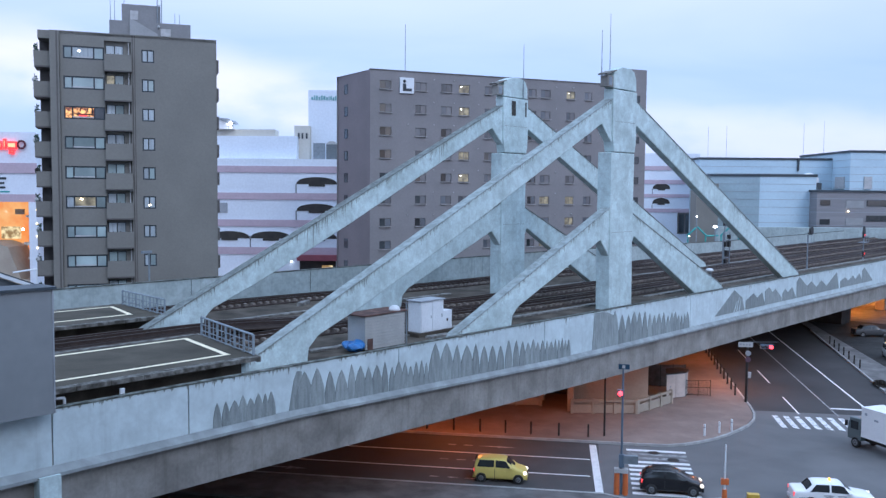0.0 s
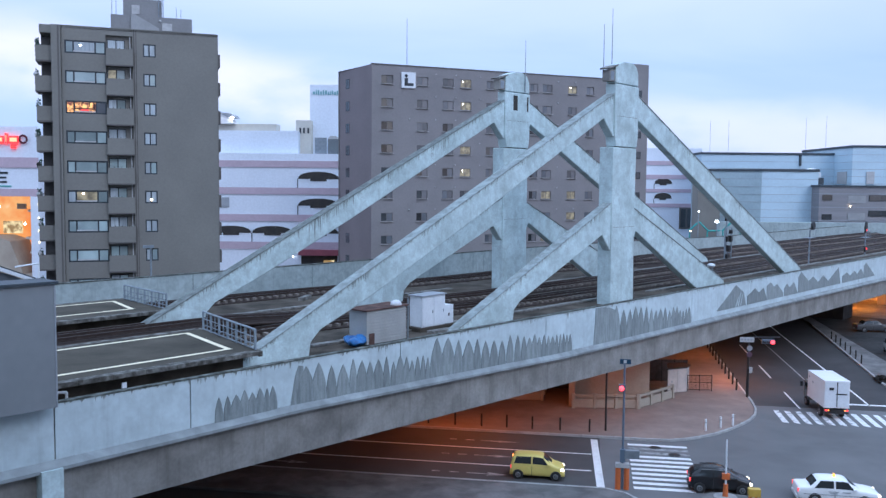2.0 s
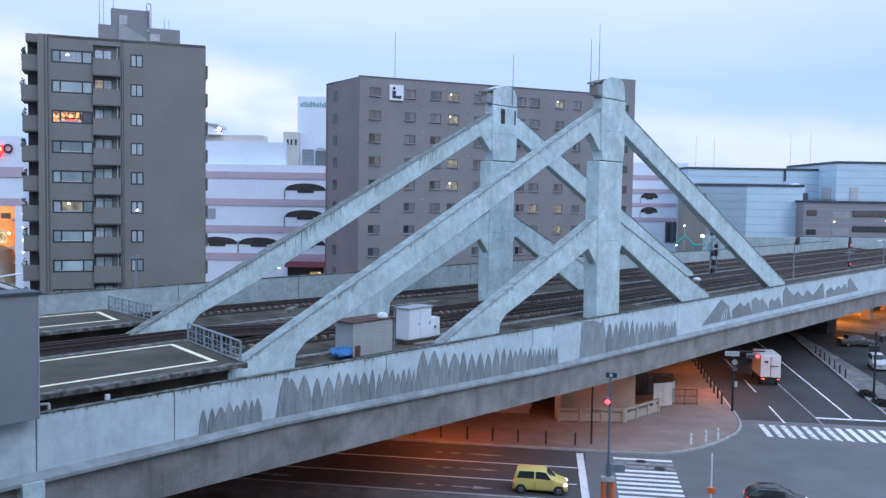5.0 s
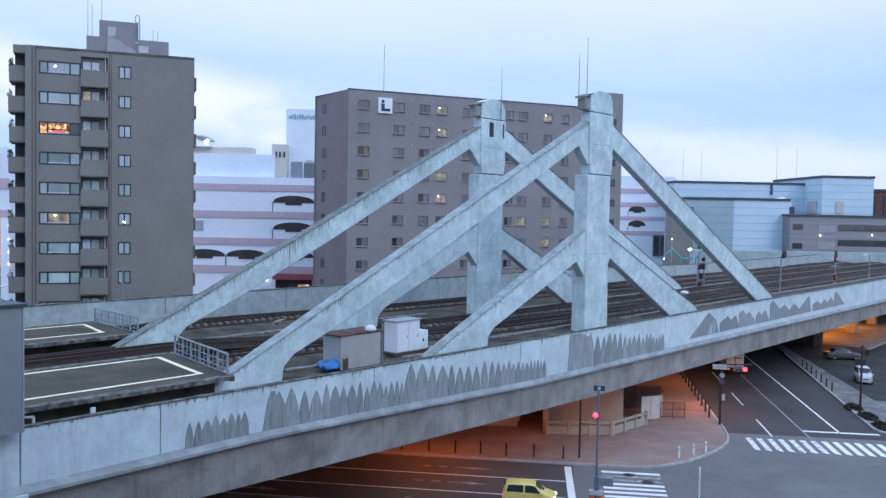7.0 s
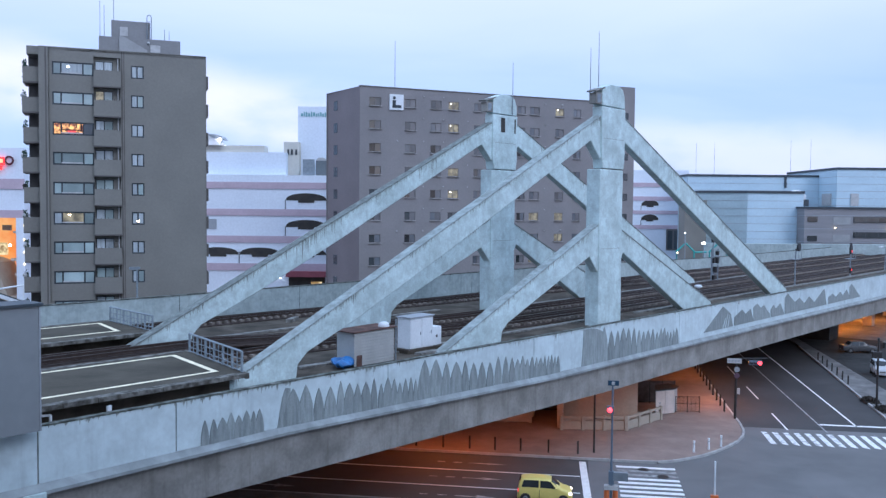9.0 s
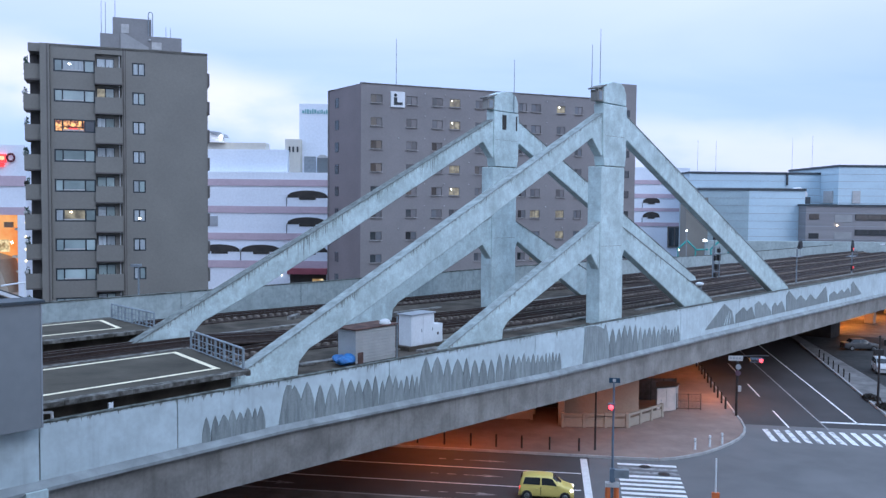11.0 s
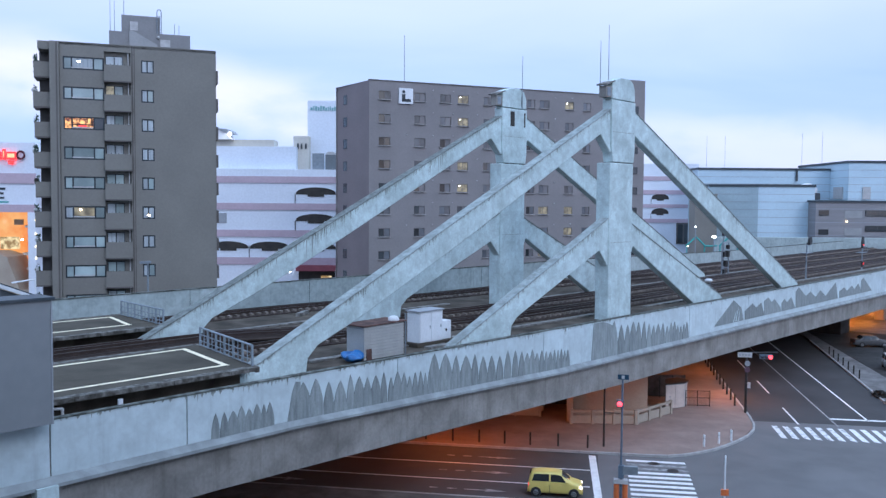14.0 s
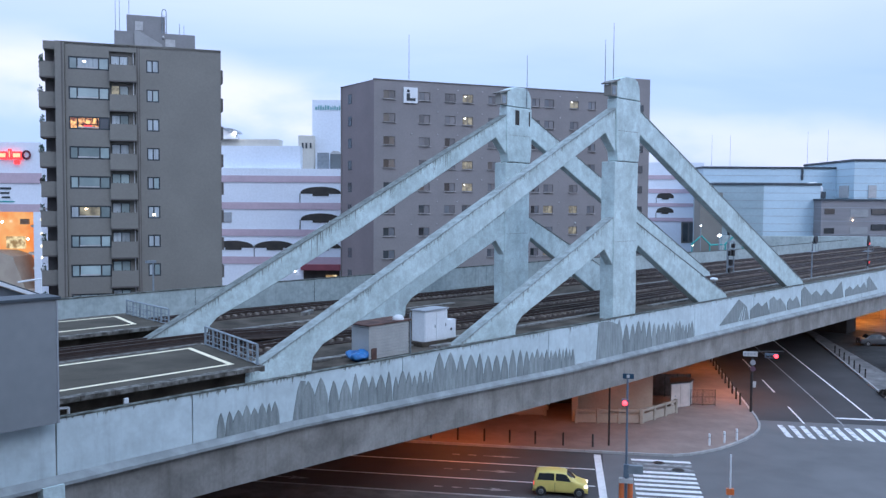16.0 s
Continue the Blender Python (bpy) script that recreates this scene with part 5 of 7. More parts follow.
ladder = new("roof_ladder")
ladder.parent = tower
for x in (9.0, 9.42):
    bm = B()
    rod(bm, (x, 1.9, 35.3), (x, 1.9, 37.45), 0.045, seg=8)
    part("side_rail", bm, STEEL, ladder)
for k in range(7):
    bm = B()
    rod(bm, (9.0, 1.9, 35.45 + k * 0.27), (9.42, 1.9, 35.45 + k * 0.27), 0.025, seg=6)
    part("rung", bm, STEEL, ladder)
bm = B()
for k in range(8):
    a0, a1 = math.pi * k / 8, math.pi * (k + 1) / 8
    rod(bm, (9.21 + 0.21 * math.cos(a0), 1.9, 37.45 + 0.3 * math.sin(a0)), (9.21 + 0.21 * math.cos(a1), 1.9, 37.45 + 0.3 * math.sin(a1)), 0.045, seg=8)
part("hoop", bm, STEEL, ladder)
for x, y, z0, z1 in ((4.55, 3, 35.1, 39.0), (4.95, 3, 35.1, 38.6), (10.75, 3, 35.1, 36.6), (11.2, 3, 35.1, 36.5), (5.85, 3, 36.9, 41.5)):
    bm = B()
    rod(bm, (x, y, z0), (x, y, z1), 0.035, 0.025, 6)
    part("antenna", bm, STEEL, tower, "thin roof antenna")

# ---- mauve apartment block ----
block = thing("apartment_block", pose(-9.23, 110.0, 0, 0, 0, 22.9), "long mauve-grey tiled apartment block with rows of small windows", "apartment building")
P2 = 2.875
rows_b = [32.38 - P2 * i for i in range(11)]
cols = [1.27, 6.05, 9.6, 12.1, 15.8, 18.4, 22.3, 24.2, 28.2, 31.1, 35.0]
wide = [1.55, 1.5, 1.5, 1.5, 1.3, 1.2, 1.2, 1.5, 1.35, 1.2]
holes = []
for z in rows_b:
    for x, w in zip(cols, wide):
        holes.append((x, x + w, z - 1.05, z))
bm = B()
facade(bm, 0, 34.8, 0, 33.62, holes, 0.2)
part("front_wall", bm, TILE_MAUVE, block)
bm = B()
slab_box(bm, 34.8, 38.3, 0.25, 12, 0, 33.62, False)
slab_box(bm, 38.3, 41.3, -0.02, 3.0, 0, 36.0, False)
part("stair_tower", bm, TILE_MAUVE, block)
bm = B()
pts = [(0.0, 0.0), (34.8, 0.25), (34.8, 12), (-1.7, 9.0)]
a_ = [bm.verts.new((x, y, 33.6)) for x, y in pts]
bm.faces.new(a_)
b_ = [bm.verts.new((x, y, 0)) for x, y in pts]
for i in (1, 2):
    j = (i + 1) % 4
    bm.faces.new((b_[i], b_[j], a_[j], a_[i]))
part("roof", bm, TILE_MAUVE, block)
bm = B()
box(bm, -0.05, 34.8, -0.06, 0.3, 33.6, 33.75)
part("roof_edge", bm, TILE_DARK, block)
lit = {(0, 3): ROOM_DIM, (1, 3): ROOM_DIM, (0, 8): ROOM_DIM, (2, 8): ROOM_DIM, (3, 3): ROOM_DIM, (4, 3): ROOM_DIM, (5, 8): ROOM_DIM, (6, 8): ROOM_DIM, (7, 7): ROOM_DIM, (5, 7): ROOM_DIM}
spots = {(0, 3), (1, 3), (0, 8), (2, 8), (4, 3)}
for i, z in enumerate(rows_b):
    for j, x in enumerate(cols[:-1]):
        m1 = lit.get((i, j))
        pm_ = [m1, m1] if m1 else ([GLASS_DIM, BLOCK_PANE] if i < 2 else [rb.choice((GLASS_DARK, BLACK_PANE, GLASS_DIM)), rb.choice((GLASS_DIM, BLOCK_PANE, GLASS_DIM))])
        if j == 0:
            pm_ = [BLACK_PANE, GLASS_DARK] if i in (2, 3) else [GLASS_DARK, GLASS_DIM]
        window(block, x, z - 1.05, wide[j], 1.05, (0.0, 0.5, 1.0), pm_, True, 0.1, BLOCK_FRAME, 0.055)
        if (i, j) in spots:
            bm = B()
            ball(bm, (x + 0.35, 0.05, z - 0.25), 0.072, 10)
            part("room_lamp", bm, WHITE_LAMP, block, "lit lamp behind the pane")
    for x in (39.2,):
        window(block, x, z - 1.05, 1.0, 1.0, (0.0, 1.0), GLASS_DARK, False, -0.06, fw=0.05)
    for x in (8.6, 11.4, 14.9, 21.2, 26.6):
        bm = B()
        ball(bm, (x, -0.05, z + 0.45), 0.085, 8)
        part("vent_cap", bm, SILL, block)
    if i % 2 == 0:
        bm = B()
        ball(bm, (5.0, -0.1, z + 0.4), 0.09, 8)
        part("vent_cap", bm, SILL, block)
        for x in (16.9, 29.2):
            bm = B()
            ball(bm, (x, -0.1, z + 0.5), 0.1, 8)
            part("vent_cap", bm, SILL, block)
# the end wall turns back at an open angle
endw = new("end_wall")
endw.parent = block
endw.matrix_basis = pose(0, 0, 0, 0, 0, 99.6)
holes = [(6.2, 7.2, z - 1.25, z) for z in rows_b]
bm = B()
facade(bm, 0, 9.2, 0, 33.62, holes, 0.2)
for f in bm.faces:
    f.normal_flip()
for v_ in bm.verts:
    v_.co.y = -v_.co.y
part("wall_face", bm, TILE_END, endw)
for z in rows_b:
    w_ = window(endw, 6.2, z - 1.25, 1.0, 1.25, (0.0, 0.5, 1.0), GLASS_DARK, False, 0.0, fw=0.06)
# sign panel with a plain dark emblem
sgn = new("wall_sign")
sgn.parent = block
bm = B()
box(bm, 3.88, 5.75, -0.25, 0.0, 30.9, 32.85)
part("panel", bm, WHITE_PAINT, sgn, "square white illuminated-looking sign panel")
bm = B()
box(bm, 4.25, 4.7, -0.28, -0.25, 31.25, 32.1)
box(bm, 4.25, 5.45, -0.28, -0.25, 31.15, 31.5)
ball(bm, (4.48, -0.26, 32.4), 0.2, 10)
part("emblem", bm, FRAME_DARK, sgn, "plain dark emblem shapes")
bm = B()
rod(bm, (6.5, 5, 33.6), (6.5, 5, 40.5), 0.05, 0.03, 6)
part("antenna", bm, STEEL, block, "thin roof antenna")


# ---- white shopping centre with mauve bands ----
mall = thing("shopping_centre", pose(-35.55, 140.0, 0), "white shopping centre with mauve bands and arched parking openings", "shopping centre")
X0, X1 = -29.0, 60.0


def arch_profile(w, h):
    pts = [(0, 0)]
    for i in range(13):
        a = math.pi * (1 - i / 12)
        pts.append((w / 2 + w / 2 * math.cos(a), h * math.sin(a) ** 0.8))
    pts.append((w, 0))
    return pts


bm = B()
box(bm, X0, X1, 0.0, 30, 0, 23.55)
part("wall", bm, WHITE_WALL, mall)
for z0, z1 in ((21.35, 22.4), (17.05, 18.13), (12.75, 13.85), (8.3, 9.45)):
    bm = B()
    box(bm, X0, X1, -0.15, 0.0, z0, z1)
    part("band", bm, PINK, mall, "dusty mauve horizontal band")


def arched_opening(parent, x, z, w, h, y=0.0):
    o = new("arched_opening")
    o.parent = parent
    o.matrix_basis = pose(x, y, z)
    # near-black sheet on the wall in place of the bay's inner shade
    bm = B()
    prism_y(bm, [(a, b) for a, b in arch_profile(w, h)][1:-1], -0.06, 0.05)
    part("dark_bay", bm, SHADOW_BAY, o, "near-black sheet standing in for the parking bay's shade")
    bm = B()
    box(bm, -0.12, 0.0, -0.1, 0.0, -1.6, 0.1)
    part("jamb_line", bm, DARK_TRIM, o)
    bm = B()
    prof = arch_profile(w + 0.5, h + 0.28)
    outer = [(a - 0.25, b) for a, b in prof[1:-1]]
    inner = arch_profile(w, h)[1:-1]
    prism_y(bm, outer + inner[::-1], -0.1, 0.0)
    part("surround", bm, WHITE_WALL, o)
    bm = B()
    box(bm, w * 0.3, w * 0.7, -0.09, 0.0, -0.35, 0.06)
    part("hanging_sign", bm, SHADOW_BAY, o)
    return o


for x, z in ((12.1, 19.55), (19.4, 19.55), (12.1, 15.3), (19.4, 15.3), (-1.9, 10.85), (4.75, 10.85), (12.1, 10.85), (19.4, 10.85)):
    arched_opening(mall, x, z, 6.5, 1.15)
bm = B()
box(bm, -1.0, 1.1, -0.1, 0.0, 14.9, 16.5)
part("louvre_panel", bm, GREY_PANEL, mall)
bm = B()
box(bm, -20, 11.8, 2, 8, 23.5, 27.25)
part("upper_storey", bm, WHITE_WALL, mall, "pale blue panelled upper storey")
bm = B()
box(bm, -2, 8.2, 2.5, 6, 27.2, 28.35)
part("roof_house", bm, CREAM_WALL, mall)
bm = B()
prism_y(bm, [(-2.5, 28.3), (1.7, 28.3), (1.2, 29.1), (0.5, 29.6), (-0.6, 29.85), (-2.5, 29.9)], 1.5, 4)
part("roof_dome", bm, CARWHITE, mall)
bm = B()
prism_y(bm, [(0.7, 29.3), (2.0, 29.2), (1.6, 29.7), (0.9, 29.95), (-0.8, 30.1), (-0.8, 29.95)], 1.3, 4.2)
part("roof_edge", bm, GREY_PANEL, mall)
bm = B()
ball(bm, (1.35, 1.2, 29.15), 0.28, 10)
part("roof_lamp", bm, WHITE_LAMP, mall, "small glaring white lamp")
bm = B()
box(bm, 11.1, 13.6, 4, 20, 23.5, 29.1)
hs = part("stair_house", bm, CREAM_WALL, mall)
for x in (11.7, 12.3, 13.0):
    bm = B()
    box(bm, x, x + 0.28, 3.9, 4.0, 27.0, 27.9)
    part("slot_window", bm, FRAME_DARK, hs)
bm = B()
box(bm, 13.1, 19.5, 6, 14, 23.5, 35.1)
tw = part("sign_tower", bm, WHITE_WALL, mall, "plain white sign tower")
rr = random.Random(2)
x = 13.6
while x < 17.8:
    w = rr.uniform(0.16, 0.34)
    bm = B()
    box(bm, x, x + w, 5.9, 6.0, 33.4 + rr.uniform(0, 0.12), 34.1 + rr.uniform(-0.15, 0.25))
    part("sign_bar", bm, TEAL_GREY, tw, "small teal sign bars")
    x += w + 0.14
bm = B()
box(bm, 16.6, 20.5, 2, 5.5, 23.6, 26.0)
part("cooling_unit", bm, COOLER, mall, "grey louvred rooftop cooling units")
for x in (17.0, 19.2):
    bm = B()
    prism_y(bm, [(x - 0.5, 26.0), (x + 1.3, 26.0), (x + 0.8, 26.5), (x, 26.5)], 2.2, 5.2)
    part("fan_cowl", bm, SILL, mall)
bm = B()
box(bm, 14.5, 16.4, 2, 2.15, 23.6, 26.2)
part("roof_railing", bm, STEEL, mall)
# low shop front with a red awning and warm light
bm = B()
box(bm, 12.3, 18.6, -1.2, -0.05, 7.4, 8.3)
part("awning", bm, AWNING, mall, "dusty red shop awning")
# near-black sheet for the shade inside the shop front
bm = B()
box(bm, 12.6, 18.4, -0.12, -0.02, 3.0, 7.4)
part("shop_opening", bm, SHADOW_BAY, mall)
bm = B()
box(bm, 16.2, 17.9, -0.3, -0.15, 5.2, 6.6)
part("shop_light", bm, ROOM_WARM, mall)
bm = B()
ball(bm, (11.3, -0.5, 7.2), 0.12, 10)
part("wall_lamp", bm, WHITE_LAMP, mall, "bright wall lamp")

# ---- wing of the centre with the lit entrance hall ----
wing = thing("shopping_centre_wing", pose(-70.6, 138.0, 0), "white shopping centre wing with glowing orange entrance hall and red sign", "shopping centre")
bm = B()
box(bm, -22, 6.7, 0, 20, 17.0, 27.3)
part("upper_wall", bm, WHITE_WALL, wing)
for z0, z1 in ((20.9, 22.5), (16.4, 17.6)):
    bm = B()
    box(bm, -22, 6.75, -0.2, 0.0, z0, z1)
    part("band", bm, PINK, wing)
bm = B()
box(bm, 5.45, 6.7, -0.3, 20, 0, 16.4)
part("corner_column", bm, WHITE_WALL, wing)
# the wall itself emits, in place of lamplight falling on it
bm = B()
box(bm, -22, 5.45, 8.0, 8.3, 0, 16.4)
part("hall_back_wall", bm, MALL_GLOW, wing, "warm glowing hall interior")
bm = B()
box(bm, -22, 5.45, 0, 8, 0, 4)
part("hall_floor", bm, TAN_WALL, wing)
bm = B()
prism_y(bm, [(-14, 4), (3.4, 4), (1.4, 9.2), (-1, 10.0), (-14, 10.0)], 1.0, 7.5)
part("stair_block", bm, TAN_WALL, wing, "brown stair block inside the hall")
for z, x0 in ((6.6, 3.6), (9.0, 3.0), (11.2, 3.9), (13.4, 3.4)):
    bm = B()
    prism_y(bm, [(x0, z + 0.55), (5.45, z), (5.45, z + 0.3), (x0, z + 0.85)], 3.0, 8.0)
    part("gallery_edge", bm, CREAM_WALL, wing)
for x0, z0, w_, h_ in ((-0.6, 14.2, 1.5, 0.9), (1.8, 13.8, 0.7, 1.6), (4.1, 8.2, 0.5, 1.5), (4.0, 12.2, 0.5, 1.0)):
    bm = B()
    box(bm, x0, x0 + w_, 7.7, 7.95, z0, z0 + h_)
    part("doorway", bm, TAN_WALL, wing)
bm = B()
box(bm, -2.5, 0.5, 6.8, 7.4, 10.2, 12.2)
part("lit_booth", bm, ROOM_WARM, wing)
for x, z in ((1.2, 11.8), (-3, 14.6)):
    bm = B()
    ball(bm, (x, 6.6, z), 0.2, 10)
    part("hall_lamp", bm, WHITE_LAMP, wing)
for z in (9.2, 11.0, 13.0, 15.2):
    bm = B()
    ball(bm, (6.75, -0.4, z), 0.15, 10, 1.4)
    part("column_lamp", bm, COLUMN_LAMP, wing, "warm lamp on the column")
letters = new("roof_sign")
letters.parent = wing
letters.matrix_basis = pose(1.25, 0, -0.35)
# plain glowing shapes: red blocks with a warmer core, and a maroon ring
for x0, x1, z0, z1 in ((-0.95, 0.25, 25.0, 26.2), (0.50, 0.92, 25.0, 26.6), (1.12, 2.55, 25.0, 26.2), (1.40, 2.15, 24.25, 24.85)):
    bm = B()
    box(bm, x0, x1, -0.5, -0.2, z0, z1)
    bevel(bm, 0.18, 3)
    part("sign_block", bm, SIGN_RED, letters, "glowing red sign block")
    bm = B()
    box(bm, x0 + 0.16, x1 - 0.16, -0.54, -0.49, z0 + 0.3, z1 - 0.3)
    part("sign_core", bm, SIGN_WARM, letters, "warm glowing core of the sign block")
bm = B()
bmesh.ops.create_circle(bm, cap_ends=False, segments=20, radius=0.75, matrix=Matrix.Translation((3.3, -0.35, 25.68)) @ Euler((math.pi / 2, 0, 0)).to_matrix().to_4x4())
ring = bmesh.ops.extrude_edge_only(bm, edges=bm.edges[:])
for v_ in [g for g in ring["geom"] if isinstance(g, bmesh.types.BMVert)]:
    v_.co = Vector((3.3, -0.35, 25.68)) + (v_.co - Vector((3.3, -0.35, 25.68))) * 0.55
part("sign_ring", bm, SIGN_MAROON, letters, "dark maroon sign ring")
small = new("wall_lettering")
small.parent = wing
for x, z, w, h, m_ in ((-0.5, 19.9, 2.4, 0.35, FRAME_DARK), (0.2, 19.2, 1.4, 0.3, FRAME_DARK), (-1.0, 18.6, 1.0, 0.3, SIGN_RED), (0.4, 18.5, 1.3, 0.3, FRAME_DARK), (-1.2, 17.9, 3.6, 0.2, TEAL)):
    bm = B()
    box(bm, x, x + w, -0.1, 0.0, z, z + h)
    part("lettering_bar", bm, m_, small, "plain sign bar")

# ---- far parking building beyond the bridge ----
far_mall = thing("parking_building", pose(58.47, 230, 0), "white parking building with arched openings far behind the bridge", "parking building")
bm = B()
box(bm, -40, 8.6, 0, 25, 0, 29.0)
part("wall", bm, WHITE_WALL, far_mall)
for z0, z1 in ((24.6, 25.7), (21.0, 22.1), (17.5, 18.4), (13.6, 14.6)):
    bm = B()
    box(bm, -40, 8.65, -0.2, 0, z0, z1)
    part("band", bm, PINK, far_mall)
for z in (19.7, 15.9):
    for x in (-11.0, -3.7):
        arched_opening(far_mall, x, z, 4.6, 1.5)
bm = B()
box(bm, 3.0, 6.6, -0.3, 0.0, 8, 13.6)
wb = part("window_band", bm, TILE_DARK, far_mall)
for x in (3.3, 5.0):
    bm = B()
    box(bm, x, x + 1.3, -0.36, -0.3, 8.4, 13.2)
    part("pane", bm, GLASS_DARK, wb)


# ---- panelled halls beyond the tracks ----
def panel_hall(name, x0, x1, y0, y1, z1, mat_front, mat_side, label, seams=6, trim=True):
    h = thing(name, pose(0, 0, 0), label, "hall", "panelled halls beyond the tracks")
    bm = B()
    box(bm, x0, x1, y0, y1, 0, z1)
    part("wall", bm, mat_front, h)
    for i in range(seams):
        z = z1 - (i + 1) * 1.75
        bm = B()
        box(bm, x0 - 0.04, x1 + 0.04, y0 - 0.04, y1, z, z + 0.07)
        part("panel_seam", bm, mat_side, h)
    if trim:
        bm = B()
        box(bm, x0 - 0.2, x1 + 0.2, y0 - 0.2, y1, z1, z1 + 0.55)
        part("roof_trim", bm, DARK_TRIM, h)
    return h


h1 = panel_hall("panelled_hall", 72.0, 84.9, 200, 220, 22.6, BLUE_PANEL, GREY_PANEL, "pale blue panelled hall with a dark roof edge")
# same cladding as the front; its shade is in the darker colour
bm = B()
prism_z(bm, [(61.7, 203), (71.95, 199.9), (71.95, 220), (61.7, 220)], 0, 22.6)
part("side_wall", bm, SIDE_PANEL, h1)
for i in range(6):
    z = 22.6 - (i + 1) * 1.75
    bm = B()
    prism_z(bm, [(61.65, 202.95), (71.95, 199.84), (71.95, 220), (61.65, 220)], z, z + 0.09)
    part("panel_seam", bm, GREY_PANEL, h1)
bm = B()
prism_z(bm, [(61.5, 202.8), (72.0, 199.7), (72.0, 220), (61.5, 220)], 22.6, 23.15)
part("roof_trim", bm, DARK_TRIM, h1)
h2 = panel_hall("panelled_hall", 64.6, 104.0, 222, 250, 27.2, BLUE_PANEL, GREY_PANEL, "long pale panelled hall behind with a dark roof line")
h3 = panel_hall("panelled_hall", 98.0, 110.7, 212, 242, 28.75, BLUE_PANEL, GREY_PANEL, "tall blue-grey panelled hall with roof access doors")
for x0, x1, y0, y1 in ((97.7, 98.0, 214.6, 219.4), (101.4, 103.3, 211.7, 212.0)):
    bm = B()
    box(bm, x0, x1, y0, y1, 20.0, 23.0)
    part("door", bm, SILL, h3, "grey roof access door")
bm = B()
box(bm, 57.0, 62.0, 197.8, 202.5, 0, 20.9)
single("service_block", bm, TILE_BROWN, pose(0, 0, 0), "plain grey service block behind the stays", "building")
low = thing("low_brown_building", pose(0, 0, 0), "low brownish building with long window bands beside the tracks", "building")
bm = B()
box(bm, 83.5, 106, 196, 230, 0, 19.2)
part("wall", bm, LOW_WALL, low)
bm = B()
box(bm, 83.2, 106.3, 195.7, 230, 19.2, 19.6)
part("roof_trim", bm, DARK_TRIM, low)
for z in (12.7, 16.1):
    bm = B()
    box(bm, 94.6, 106.05, 195.85, 230, z, z + 1.3)
    wb = part("window_band", bm, FRAME_DARK, low)
    for k in range(4):
        bm = B()
        box(bm, 94.7 + k * 2.8, 97.3 + k * 2.8, 195.8, 195.85, z + 0.1, z + 1.2)
        part("pane", bm, GLASS_DARK, wb)
bm = B()
ball(bm, (90.4, 195.7, 14.9), 0.17, 10)
part("wall_lamp", bm, WARM_LAMP, low, "lit wall lamp")
bm = B()
ball(bm, (102.2, 195.7, 15.2), 0.17, 10)
part("wall_lamp", bm, WARM_LAMP, low, "lit wall lamp")
for z0 in (11.6, 14.6, 17.6):
    bm = B()
    box(bm, 83.46, 106.04, 195.94, 230, z0, z0 + 0.14)
    part("wall_seam", bm, GREY_PANEL, low)
for x0, z0, z1 in ((90.0, 15.6, 17.3), (90.0, 11.8, 13.4)):
    bm = B()
    box(bm, x0, x0 + 3.9, 195.9, 196, z0, z1)
    part("pale_panel", bm, SILL_GREY, low)
bm = B()
box(bm, 89.2, 89.6, 221.5, 222, 24.5, 27.6)
part("roof_pipe", bm, DARK_TRIM, h2)
for x0, z0, z1 in ((84.2, 16.2, 17.4), (84.2, 11.9, 13.1)):
    bm = B()
    box(bm, x0, x0 + 2.2, 195.85, 196, z0, z1)
    part("window", bm, GLASS_DARK, low)
bm = B()
box(bm, 58, 140, 185, 187, 0, 11.6)
single("boundary_wall", bm, FAR_WALL, pose(0, 0, 0), "long pale wall beyond the tracks", "wall")
tank = thing("roof_tank", pose(84.8, 205, 19.7), "round white roof tank on a dark base", "tank")
bm = B()
prism_y(bm, [(-1.5, 1.6), (2.2, 1.6), (2.2, 2.6), (1.4, 3.2), (0.4, 3.9), (-1.0, 3.4), (-1.5, 2.6)], -1.5, 1.5)
bevel(bm, 0.2, 2)
part("drum", bm, WHITE_PAINT, tank)
bm = B()
box(bm, -2.0, 2.6, -2, 2, 0, 1.6)
part("base", bm, DARK_TRIM, tank)
# teal framed shelter roofs and a bright lamp
for x in (50.2, 57.0):
    sh = thing("shelter_roof", pose(x, 180, -1.6), "teal steel gable frame beyond the far parapet", "shelter", "teal shelters")
    for p, q in (((0, 11.5), (2.0, 13.4)), ((2.0, 13.4), (4.0, 11.5)), ((4.0, 11.5), (6.4, 11.6))):
        bm = B()
        rod(bm, (p[0], 0, p[1]), (q[0], 0, q[1]), 0.17, seg=8)
        part("beam", bm, TEAL, sh)
    for px_ in (0.2, 3.8):
        bm = B()
        rod(bm, (px_, 0, 1.6), (px_, 0, 11.5), 0.15, seg=8)
        part("post", bm, TEAL, sh)
fl = thing("flood_lamp", pose(55.3, 178, 0), "bright white street lamp on a pole", "street lamp")
bm = B()
rod(bm, (0, 0, 0), (0, 0, 11.6), 0.12)
part("post", bm, STEEL, fl)
bm = B()
ball(bm, (0, 0, 11.9), 0.42, 12, 0.6)
part("lamp_head", bm, WHITE_LAMP, fl, "glowing lamp head", smooth=True)
